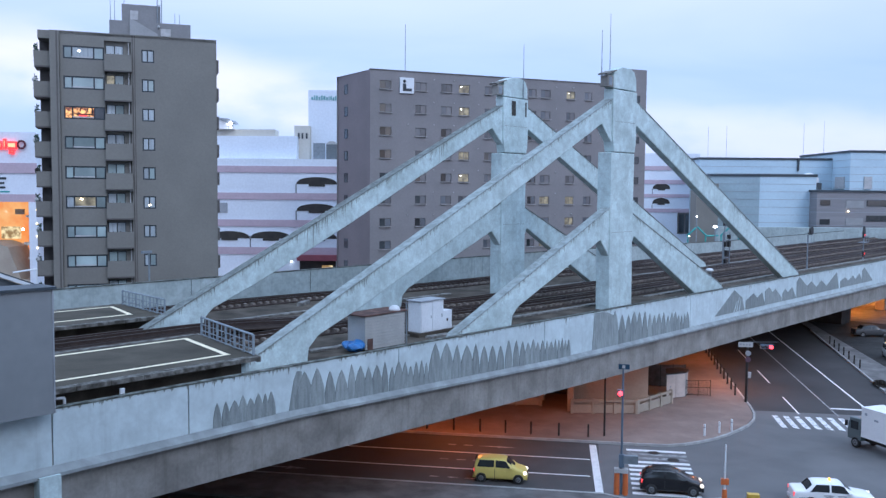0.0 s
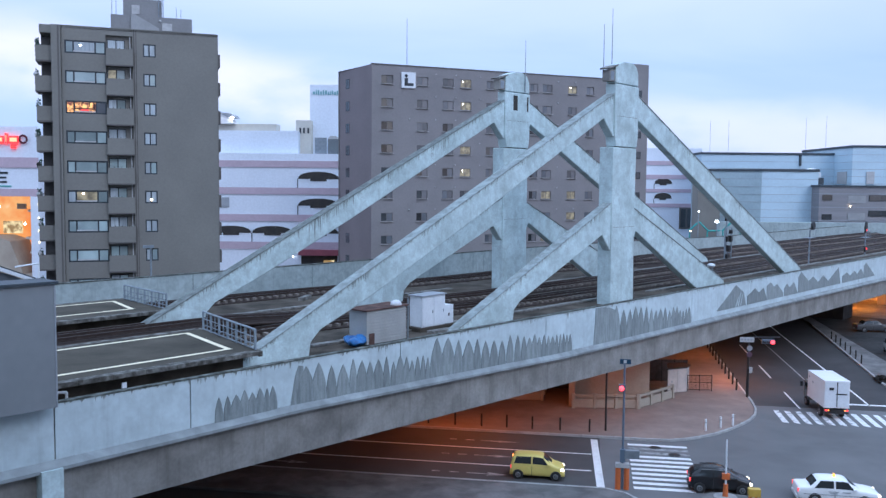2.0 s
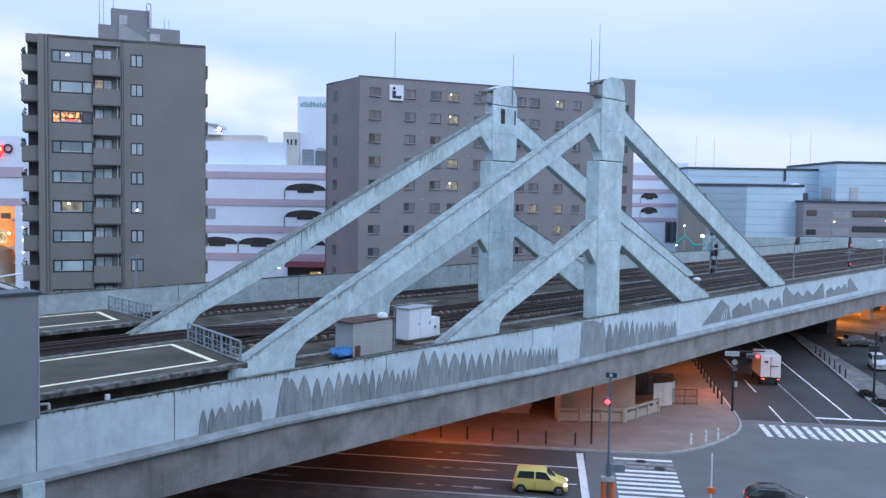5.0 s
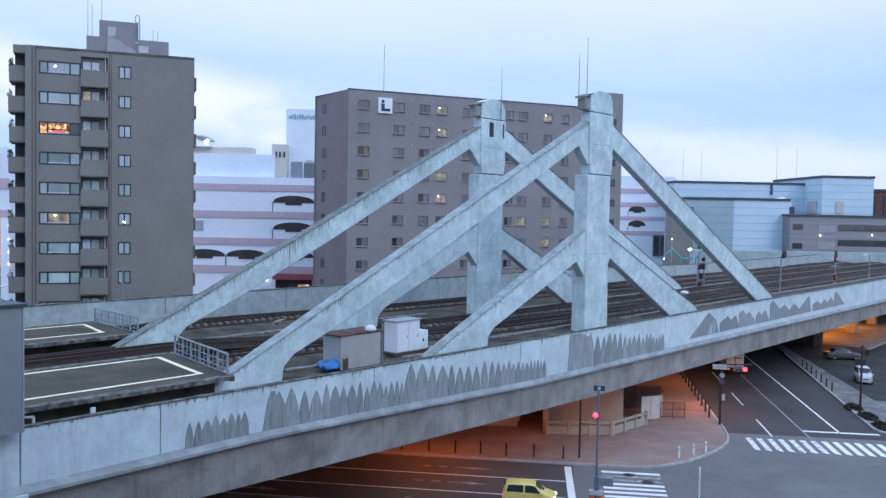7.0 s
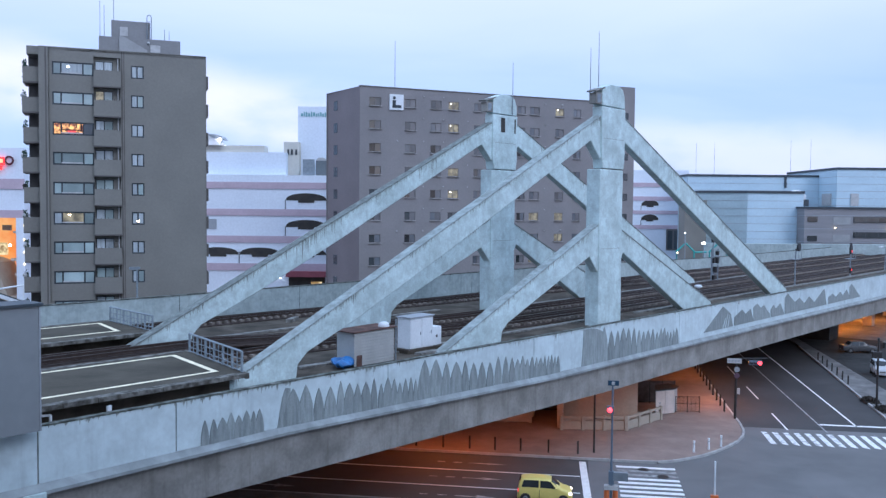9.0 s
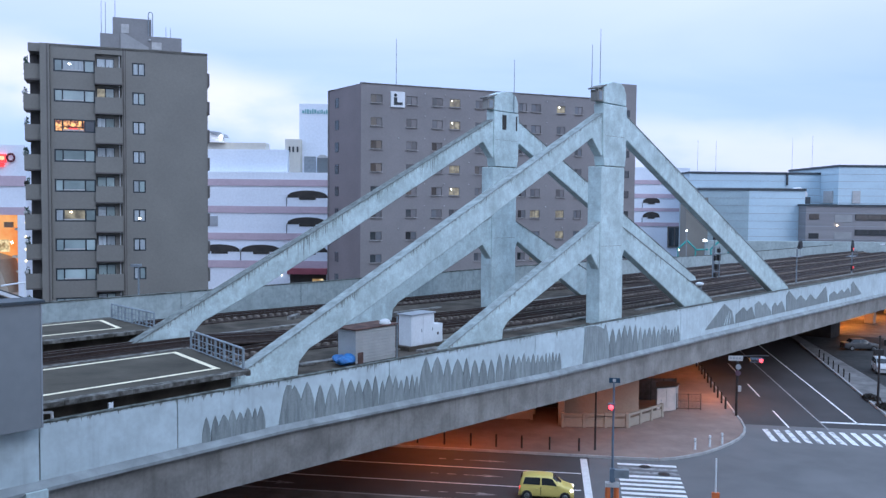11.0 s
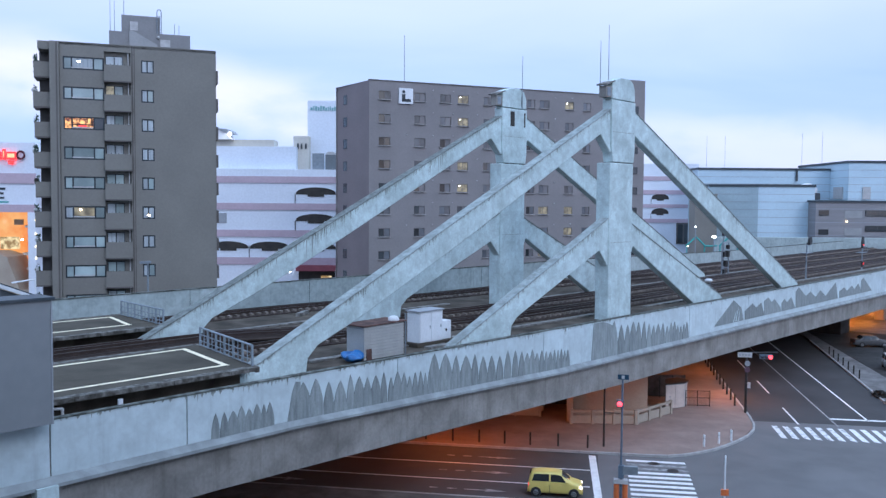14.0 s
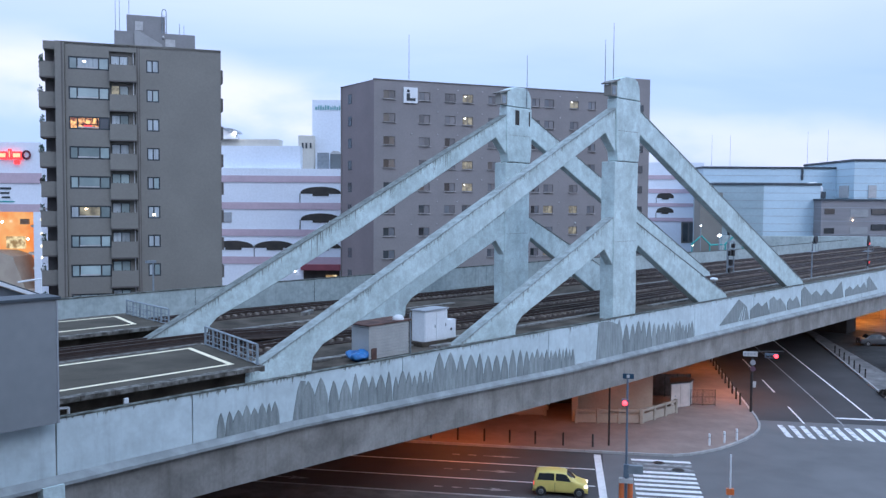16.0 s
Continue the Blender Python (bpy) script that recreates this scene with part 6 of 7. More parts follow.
for x, y, z in ((51.5, 178, 13.9), (50.0, 178, 9.9)):
    tl = thing("street_lamp", pose(x, y, 0), "small lit lamp on a slim pole", "street lamp", "lit lamps beyond the bridge")
    bm = B()
    rod(bm, (0, 0, 0), (0, 0, z - 0.1), 0.1)
    part("post", bm, STEEL, tl)
    bm = B()
    ball(bm, (0, 0, z), 0.15, 10)
    part("lamp_head", bm, WHITE_LAMP if z > 13 else WARM_LAMP, tl, smooth=True)
for x in (72, 77, 98, 103.5):
    an = thing("mast", pose(x, 240, 0), "slim far radio mast above the roofs", "mast", "far masts")
    bm = B()
    rod(bm, (0, 0, 0), (0, 0, 35 + (x % 5)), 0.09, 0.03, 6)
    part("pole", bm, STEEL, an)

# brown block behind the halls
bb = thing("brown_building", pose(0, 0, 0), "brown brick building with dark window strips behind the halls", "building")
bm = B()
box(bm, 117.0, 150, 236, 260, 0, 26.5)
part("wall", bm, RUST_ROOF, bb)
for k in range(8):
    bm = B()
    box(bm, 118.0 + k * 4, 119.8 + k * 4, 235.8, 236, 12, 25)
    part("window_strip", bm, FRAME_DARK, bb)
bm = B()
box(bm, 116.6, 150.4, 235.6, 260, 26.5, 27.1)
part("roof_trim", bm, DARK_TRIM, bb)

# distant low city line
rc = random.Random(11)
for i in range(26):
    x = -420 + i * 36 + rc.uniform(-8, 8)
    h = rc.uniform(9, 16)
    fb = thing("distant_building", pose(x, 430 + rc.uniform(-30, 60), 0), "plain distant building in haze", "building", "distant buildings")
    bm = B()
    w = rc.uniform(22, 40)
    box(bm, 0, w, 0, 20, 0, h)
    box(bm, w * 0.2, w * 0.45, 3, 12, h, h + 2.5)
    part("body", bm, rc.choice((GREY_PANEL, BLUE_PANEL, WHITE_WALL)), fb)

# ================= street level under and beside the bridge =================
pier = thing("bridge_pier", ROAD, "broad tan concrete pier and retaining wall under the bridge", "bridge pier")
bm = B()
box(bm, -1.0, 5.2, 75.0, 92.0, 0.1, 5.2)
bevel(bm, 0.05, 1)
part("pier_wall", bm, TAN_WALL, pier)
bm = B()
box(bm, -14, -3.6, 77.0, 92.0, 0.1, 5.2)
part("pier_wall", bm, TAN_WALL, pier)
# near-black back wall and passage block: under-bridge shade put into the colour
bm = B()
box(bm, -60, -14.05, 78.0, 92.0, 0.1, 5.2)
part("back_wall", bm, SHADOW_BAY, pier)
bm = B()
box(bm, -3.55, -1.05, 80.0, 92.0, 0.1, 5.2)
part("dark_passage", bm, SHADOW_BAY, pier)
bm = B()
box(bm, -1.5, -1.0, 73.4, 75.0, 0.1, 5.2)
part("end_post", bm, TAN_WALL, pier)


def balustrade(m0, c0, m1, c1, n, h=1.25):
    b = thing("balustrade", ROAD, "pale tan panelled balustrade on the street corner", "balustrade", "balustrades under the bridge")
    ang = math.degrees(math.atan2(c1 - c0, m1 - m0))
    L = math.hypot(m1 - m0, c1 - c0)
    b.matrix_basis = at_road(m0, c0, 0.13, ang)
    for i in range(n + 1):
        x = L * i / n
        bm = B()
        box(bm, x - 0.12, x + 0.12, -0.13, 0.13, 0, h)
        part("post", bm, TAN_WALL, b)
    for i in range(n):
        a, e = L * i / n + 0.14, L * (i + 1) / n - 0.14
        bm = B()
        box(bm, a, e, -0.05, 0.05, 0.08, h * 0.62)
        part("panel", bm, TAN_WALL, b)
        bm = B()
        box(bm, a, e, -0.09, 0.09, h * 0.80, h * 0.95)
        part("top_rail", bm, TAN_WALL, b)
    return b


balustrade(-1.1, 72.9, 4.2, 73.7, 3)
balustrade(4.3, 73.8, 7.4, 78.1, 3)
balustrade(-8.0, 74.5, -3.8, 74.9, 2)
hut = thing("utility_hut", at_road(7.1, 79.8, 0.14, 33), "tan utility hut with pinkish cream door front under the bridge", "hut")
bm = B()
prism_z(bm, [(0, 0), (2.1, 0), (3.0, 0.7), (3.0, 1.9), (1.5, 1.9)], 0, 2.2)
bevel(bm, 0.03, 1)
part("body", bm, SHED_SIDE, hut)
bm = B()
prism_z(bm, [(-0.12, -0.1), (2.15, -0.1), (3.1, 0.65), (3.1, 2.0), (1.45, 2.0)], 2.2, 2.29)
part("roof", bm, DARK_STEEL, hut)
bm = B()
box(bm, 0.04, 1.03, -0.05, 0, 0.06, 2.12)
hd = part("door", bm, HUT_FACE, hut, "cream door leaf with the pinkish light in its colour")
bm = B()
box(bm, 1.06, 2.06, -0.05, 0, 0.06, 2.12)
part("door", bm, HUT_FACE, hut, "cream door leaf with the pinkish light in its colour")
bm = B()
box(bm, 0.42, 0.48, -0.1, -0.04, 1.0, 1.15)
part("handle", bm, STEEL, hd)
fence = thing("mesh_fence", at_road(9.0, 81.3, 0.14, 8), "dark rusty mesh fence beside the utility hut", "fence")
for x in (0, 1.1, 2.2):
    bm = B()
    rod(bm, (x, 0, 0), (x, 0, 1.5), 0.035, seg=8)
    part("post", bm, DARK_STEEL, fence)
for z in (0.12, 0.8, 1.44):
    bm = B()
    rod(bm, (0, 0, z), (2.2, 0, z), 0.022, seg=6)
    part("rail", bm, DARK_STEEL, fence)
for k in range(1, 18):
    bm = B()
    rod(bm, (k * 0.122, 0, 0.12), (k * 0.122, 0, 1.44), 0.012, seg=5)
    part("wire", bm, DARK_STEEL, fence)
# made-up dark panels standing in for the shaded gap beside the hut
screen = thing("site_screen", at_road(4.6, 84.2, 0.14, 10), "made-up dark panels standing in for the shade between the pier and the hut", "screen")
for k in range(4):
    bm = B()
    box(bm, k * 1.2 + 0.02, k * 1.2 + 1.18, -0.03, 0.03, 0.1, 2.15)
    bevel(bm, 0.01, 1)
    part("panel", bm, SCREEN, screen)
for k in range(5):
    bm = B()
    box(bm, k * 1.2 - 0.03, k * 1.2 + 0.03, -0.045, 0.045, 0, 2.2)
    part("post", bm, DARK_STEEL, screen)


def bollard(m, c, h, r, mat, label, group):
    b = thing("bollard", at_road(m, c, 0.14), label, "bollard", group)
    bm = B()
    rod(bm, (0, 0, 0), (0, 0, h), r, r * 0.92, 12)
    part("shaft", bm, mat, b)
    bm = B()
    ball(bm, (0, 0, h), r * 1.05, 12, 0.6)
    part("cap", bm, mat, b, smooth=True)
    bm = B()
    rod(bm, (0, 0, h * 0.74), (0, 0, h * 0.8), r * 1.08, seg=12)
    part("band", bm, DARK_STEEL if mat is not WHITE_PAINT else GREY_PANEL, b)
    return b


for m, c in ((8.97, 68.0), (10.2, 69.0), (11.26, 69.95)):
    bollard(m, c, 0.85, 0.09, WHITE_PAINT, "white bollard at the kerb", "white bollards on the corner")
for m in (-16.5, -14.3, -12.1, -10.0, -7.95, -6.0, -4.05, -1.95, 0.25):
    bollard(m, 65.9, 0.95, 0.07, DARK_STEEL, "dark slim bollard along the kerb", "dark bollards along the main road")
for i in range(12):
    bollard(13.5 + 0.02 * i, 82.5 + i * 2.4, 1.05, 0.09, DARK_STEEL, "dark bollard along the side street", "dark bollards along the side street")
for i in range(7):
    bollard(28.72 + i * 0.16, 98.2 + i * 2.6, 0.9, 0.08, DARK_STEEL, "dark bollard on the opposite footway", "dark bollards opposite")


def signal_head(parent, x, y, z, n, lit, horizontal=True):
    bm = B()
    if horizontal:
        box(bm, x - 0.55, x + 0.55, y - 0.12, y + 0.12, z - 0.2, z + 0.2)
    else:
        box(bm, x - 0.2, x + 0.2, y - 0.12, y + 0.12, z - 0.4, z + 0.4)
    bevel(bm, 0.05, 2)
    hd_ = part("signal_head", bm, POLE_BLUE, parent, "traffic signal head")
    for i in range(n):
        k = (i - (n - 1) / 2) * (0.34 if horizontal else 0.38)
        cx, cz = (x + k, z) if horizontal else (x, z - k)
        bm = B()
        rod(bm, (cx, y - 0.12, cz), (cx, y - (0.33 if i == lit else 0.16), cz), 0.16 if i == lit else 0.14, seg=14)
        part("lens", bm, RED_LAMP if i == lit else DARK_STEEL, hd_, "glowing red lens" if i == lit else "")
        bm = B()
        rod(bm, (cx, y - 0.12, cz + 0.1), (cx, y - 0.3, cz + 0.12), 0.1, seg=8)
        part("visor", bm, POLE_BLUE, hd_)


# signal pole at the side street corner
sp = thing("traffic_signal", at_road(14.0, 79.9, 0.14), "dark traffic signal pole with arm, round sign and red light", "traffic signal")
bm = B()
rod(bm, (0, 0, 0), (0, 0, 5.3), 0.12, 0.10, 12)
part("pole", bm, DARK_STEEL, sp)
bm = B()
rod(bm, (0, 0, 5.35), (2.6, 0, 5.45), 0.06, seg=8)
part("arm", bm, DARK_STEEL, sp)
bm = B()
box(bm, -0.8, 0.42, -0.2, -0.14, 4.95, 5.38)
bevel(bm, 0.03, 1)
part("name_board", bm, SILL, sp, "pale street board with plain bars")
for x in (-0.62, -0.36, -0.1, 0.16):
    bm = B()
    box(bm, x - 0.09, x + 0.09, -0.215, -0.2, 5.08, 5.26)
    part("board_bar", bm, GREY_PANEL, sp)
signal_head(sp, 1.6, -0.1, 5.05, 3, 2)
for z, m_ in ((4.4, GREY_PANEL), (3.85, PURPLE_SIGN)):
    bm = B()
    rod(bm, (0.05, -0.16, z), (0.05, -0.12, z), 0.24, seg=20)
    part("round_sign", bm, m_, sp)
bm = B()
box(bm, 0.1, 0.35, -0.15, 0.1, 2.2, 2.7)
part("push_button_box", bm, SILL, sp)

# signal pole on the near island
sq = thing("traffic_signal", at_road(2.25, 54.0, 0.0), "blue-grey traffic signal pole with red light and blue plate", "traffic signal")
bm = B()
rod(bm, (0, 0, 0), (0, 0, 7.95), 0.075, 0.06, 12)
part("pole", bm, POLE_BLUE, sq, "dark blue-grey pole")
bm = B()
box(bm, -0.3, 0.36, -0.18, -0.12, 7.82, 8.12)
bevel(bm, 0.03, 1)
part("blue_plate", bm, SIGN_BLUE, sq, "small blue plate with pale mark")
bm = B()
box(bm, -0.08, 0.1, -0.2, -0.18, 7.87, 8.07)
part("plate_mark", bm, SILL, sq)
bm = B()
ball(bm, (-0.16, -0.16, 6.3), 0.15, 12)
part("red_lamp", bm, RED_LAMP, sq, "glowing red signal lamp", smooth=True)
bm = B()
box(bm, -0.34, 0.08, -0.1, 0.12, 6.08, 6.52)
bevel(bm, 0.04, 1)
part("signal_case", bm, POLE_BLUE, sq)
bm = B()
box(bm, -0.16, 0.16, -0.16, 0.16, 1.7, 2.5)
bevel(bm, 0.03, 1)
part("control_box", bm, POLE_BLUE, sq)
bm = B()
box(bm, 0.1, 1.0, -0.16, 0.16, 1.95, 2.45)
bevel(bm, 0.08, 2)
arm_head = part("pedestrian_signal", bm, STEEL, sq, "grey pedestrian signal head seen from behind")
bm = B()
rod(bm, (0.0, 0.0, 2.2), (0.2, 0.0, 2.2), 0.05, seg=8)
part("bracket", bm, POLE_BLUE, arm_head)
bm = B()
box(bm, -0.42, 0.42, -0.25, 0.2, 1.38, 1.62)
bevel(bm, 0.05, 1)
part("drum_cap", bm, SILL, sq, "pale flat cap")
for x in (-0.26, 0.26):
    bm = B()
    rod(bm, (x, -0.05, -0.02), (x, -0.05, 1.4), 0.17, 0.16, 16)
    part("orange_guard", bm, ORANGE, sq, "orange reflective guard post")
pk = thing("utility_pole", at_road(1.45, 66.5, 0.14), "thin dark steel pole on the kerb under the bridge", "pole")
bm = B()
rod(bm, (0, 0, 0), (0, 0, 4.6), 0.08, 0.07)
part("pole", bm, DARK_STEEL, pk)
bm = B()
rod(bm, (0, 0, 2.6), (1.2, 0, 2.6), 0.03, seg=6)
part("arm", bm, DARK_STEEL, pk)

# median nose with delineators
nose = thing("traffic_island", at_road(8.3, 53.4, 0), "small round concrete traffic island with delineator pole", "traffic island")
bm = B()
rod(bm, (0, 0, -0.02), (0, 0, 0.16), 0.75, 0.68, 20)
part("kerb_ring", bm, KERB, nose)
bm = B()
rod(bm, (0, 0, 0.15), (0, 0, 3.6), 0.06, 0.05)
part("pole", bm, WHITE_PAINT, nose, "white delineator pole")
bm = B()
box(bm, -0.22, 0.22, -0.1, 0.1, 1.2, 1.55)
bevel(bm, 0.03, 1)
part("orange_marker", bm, ORANGE, nose)
bm = B()
rod(bm, (0, 0, 0.15), (0, 0, 0.9), 0.17, 0.13, 14)
part("orange_guard", bm, ORANGE, nose)
flasher = thing("warning_post", at_road(9.8, 52.6, 0), "yellow and chequered warning post on the island", "warning post")
bm = B()
box(bm, -0.34, 0.34, -0.2, 0.2, 0.55, 1.0)
bevel(bm, 0.1, 2)
part("yellow_head", bm, CONE_YELLOW, flasher)
for i in range(4):
    for j in range(2):
        bm = B()
        box(bm, -0.3 + i * 0.15, -0.15 + i * 0.15, -0.2, 0.2, 0.02 + j * 0.26, 0.27 + j * 0.26)
        part("chequer", bm, ORANGE if (i + j) % 2 else SILL, flasher)
bm = B()
prism_z(bm, [(6.9, 50.0), (11.0, 50.0), (11.0, 52.4), (9.5, 53.9), (7.6, 54.1), (6.9, 53.2)], -0.02, 0.13)
single("pavement", bm, PAVE_GREY, ROAD, "low concrete traffic island", "traffic island", kind="structure")

# iron covers in the crossing
for m, c in ((4.9, 63.2), (6.1, 61.7)):
    mh = thing("manhole_cover", at_road(m, c, 0.0), "round dark iron manhole cover in the crossing", "manhole cover", "manhole covers")
    bm = B()
    rod(bm, (0, 0, -0.02), (0, 0, 0.012), 0.42, seg=24)
    part("cover", bm, DARK_STEEL, mh)
    bm = B()
    rod(bm, (0, 0, 0.0), (0, 0, 0.016), 0.12, seg=16)
    part("boss", bm, BLACK, mh)

# planting and pole on the opposite footway
for m, c, s in ((28.35, 89.8, 0.85), (28.4, 85.8, 1.0), (28.4, 82.0, 1.0)):
    hb = thing("shrub_bed", at_road(m, c, 0.14), "low dark bare shrub bed in a footway planter", "shrub", "planters on the footway")
    bm = B()
    rl = random.Random(int(c * 10))
    for k in range(420):
        a, r_ = rl.uniform(0, 6.283), math.sqrt(rl.random())
        x, y = math.cos(a) * r_ * 0.75, math.sin(a) * r_ * 1.5 * s
        z = rl.uniform(0.05, 0.42) * (1.15 - r_ * 0.7)
        q = Euler((rl.uniform(0, 3), rl.uniform(0, 3), rl.uniform(0, 6))).to_matrix()
        bm.faces.new([bm.verts.new(Vector((x, y, z)) + q @ Vector(p)) for p in ((-0.14, -0.06, 0), (0.14, -0.05, 0), (0.05, 0.09, 0.03))])
    part("twigs", bm, LEAF, hb)
    bm = B()
    box(bm, -0.7, 0.7, -1.3 * s, 1.3 * s, -0.05, 0.05)
    part("bed", bm, LEAF, hb, "dark soil bed")
pl = thing("street_lamp", at_road(28.2, 87.5, 0.14), "dark steel street pole by the planter", "street lamp")
bm = B()
rod(bm, (0, 0, 0), (0, 0, 6.5), 0.11, 0.09)
part("pole", bm, DARK_STEEL, pl)
bm = B()
box(bm, -0.5, 0.3, -0.2, 0.2, 4.6, 5.2)
part("box", bm, DARK_STEEL, pl)

# lit passage under the far end of the bridge
hall = thing("lit_underpass", BRIDGE, "orange-lit concrete underpass behind the car park", "underpass")
bm = B()
box(bm, 76, 150, 26.2, 26.8, 0.1, 4.5)
part("back_wall", bm, TAN_WALL, hall)
for u, v in ((98.0, 7.4), (114.0, 8.6), (98.0, 19.0), (114.0, 20.0)):
    bm = B()
    box(bm, u - 0.75, u + 0.75, v - 0.7, v + 0.7, 0.1, 4.62)
    bevel(bm, 0.06, 1)
    part("column", bm, TAN_WALL, hall)
bm = B()
box(bm, 81, 150, 0.5, 26.2, 0.1, 0.18)
part("floor_slab", bm, PAVE_GREY, hall)
# added near-black blocker: keeps the orange light off the car park
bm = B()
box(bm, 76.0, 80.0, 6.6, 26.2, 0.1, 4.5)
part("side_wall", bm, SHADOW_BAY, hall, "added near-black wall cutting off the orange light")
for u, v in ((90.0, 9.5), (105.0, 10.0)):
    bm = B()
    ball(bm, (u, v, 4.5), 0.16, 10)
    part("lamp", bm, SODIUM, hall, "glowing sodium lamp")
low_wall = thing("low_wall", BRIDGE, "low dark wall with a pale coping beside the car park", "wall")
bm = B()
box(bm, 74.0, 108.0, -1.25, -0.95, 0.1, 0.95)
part("wall_body", bm, CAR_PARK, low_wall)
bm = B()
box(bm, 73.9, 108.1, -1.32, -0.9, 0.95, 1.03)
part("coping", bm, EDGE, low_wall)


def sodium_lamp(m, c, z, power, radius, colour):
    d = bpy.data.lights.new("sodium", 'POINT')
    d.energy = power
    d.color = colour
    d.shadow_soft_size = radius
    o = new("sodium_light", d)
    o.matrix_basis = at_road(m, c, z)


for u, v in ((90.0, 9.5), (105.0, 10.0)):
    at = at_bridge(u, v, 4.0).translation
    here = ROAD.inverted() @ at
    sodium_lamp(here.x, here.y, 4.0, 1700, 0.3, (1.0, 0.30, 0.03))
# lamps fixed under the bridge
RED_ORANGE, ORANGE = (1.0, 0.21, 0.035), (1.0, 0.27, 0.04)
for m, c, w, hue in ((-9.0, 63.2, 600, RED_ORANGE), (-2.5, 71.0, 80, RED_ORANGE), (2.5, 71.5, 40, RED_ORANGE), (14.0, 99, 300, ORANGE), (13.7, 86.5, 600, ORANGE), (12.0, 110, 150, ORANGE)):
    lf = thing("underbridge_lamp", at_road(m, c, 4.75), "small orange sodium lamp under the bridge", "lamp", "lamps under the bridge")
    bm = B()
    box(bm, -0.3, 0.3, -0.15, 0.15, 0.0, 0.12)
    part("housing", bm, DARK_STEEL, lf)
    bm = B()
    box(bm, -0.24, 0.24, -0.11, 0.11, -0.05, 0.0)
    part("lens", bm, SODIUM, lf)
    sodium_lamp(m, c, 4.45, w, 0.7, hue)


# ================= vehicles =================
def wheel(parent, x, y, r, w=0.19):
    t = new("wheel")
    t.parent = parent
    t.matrix_basis = pose(x, y, r)
    bm = B()
    rod(bm, (0, -w / 2, 0), (0, w / 2, 0), r, seg=22)
    bevel(bm, 0.03, 2, 50)
    part("tyre", bm, RUBBER, t)
    bm = B()
    rod(bm, (0, -w / 2 - 0.012, 0), (0, w / 2 + 0.012, 0), r * 0.62, seg=18)
    bevel(bm, 0.015, 1, 50)
    rim = part("rim", bm, ALLOY, t)
    for k in range(5):
        a = k * 1.2566
        bm = B()
        rod(bm, (math.cos(a) * r * 0.3, -w / 2 - 0.02, math.sin(a) * r * 0.3), (math.cos(a) * r * 0.3, w / 2 + 0.02, math.sin(a) * r * 0.3), r * 0.12, seg=6)
        part("slot", bm, BLACK, rim)
    return t


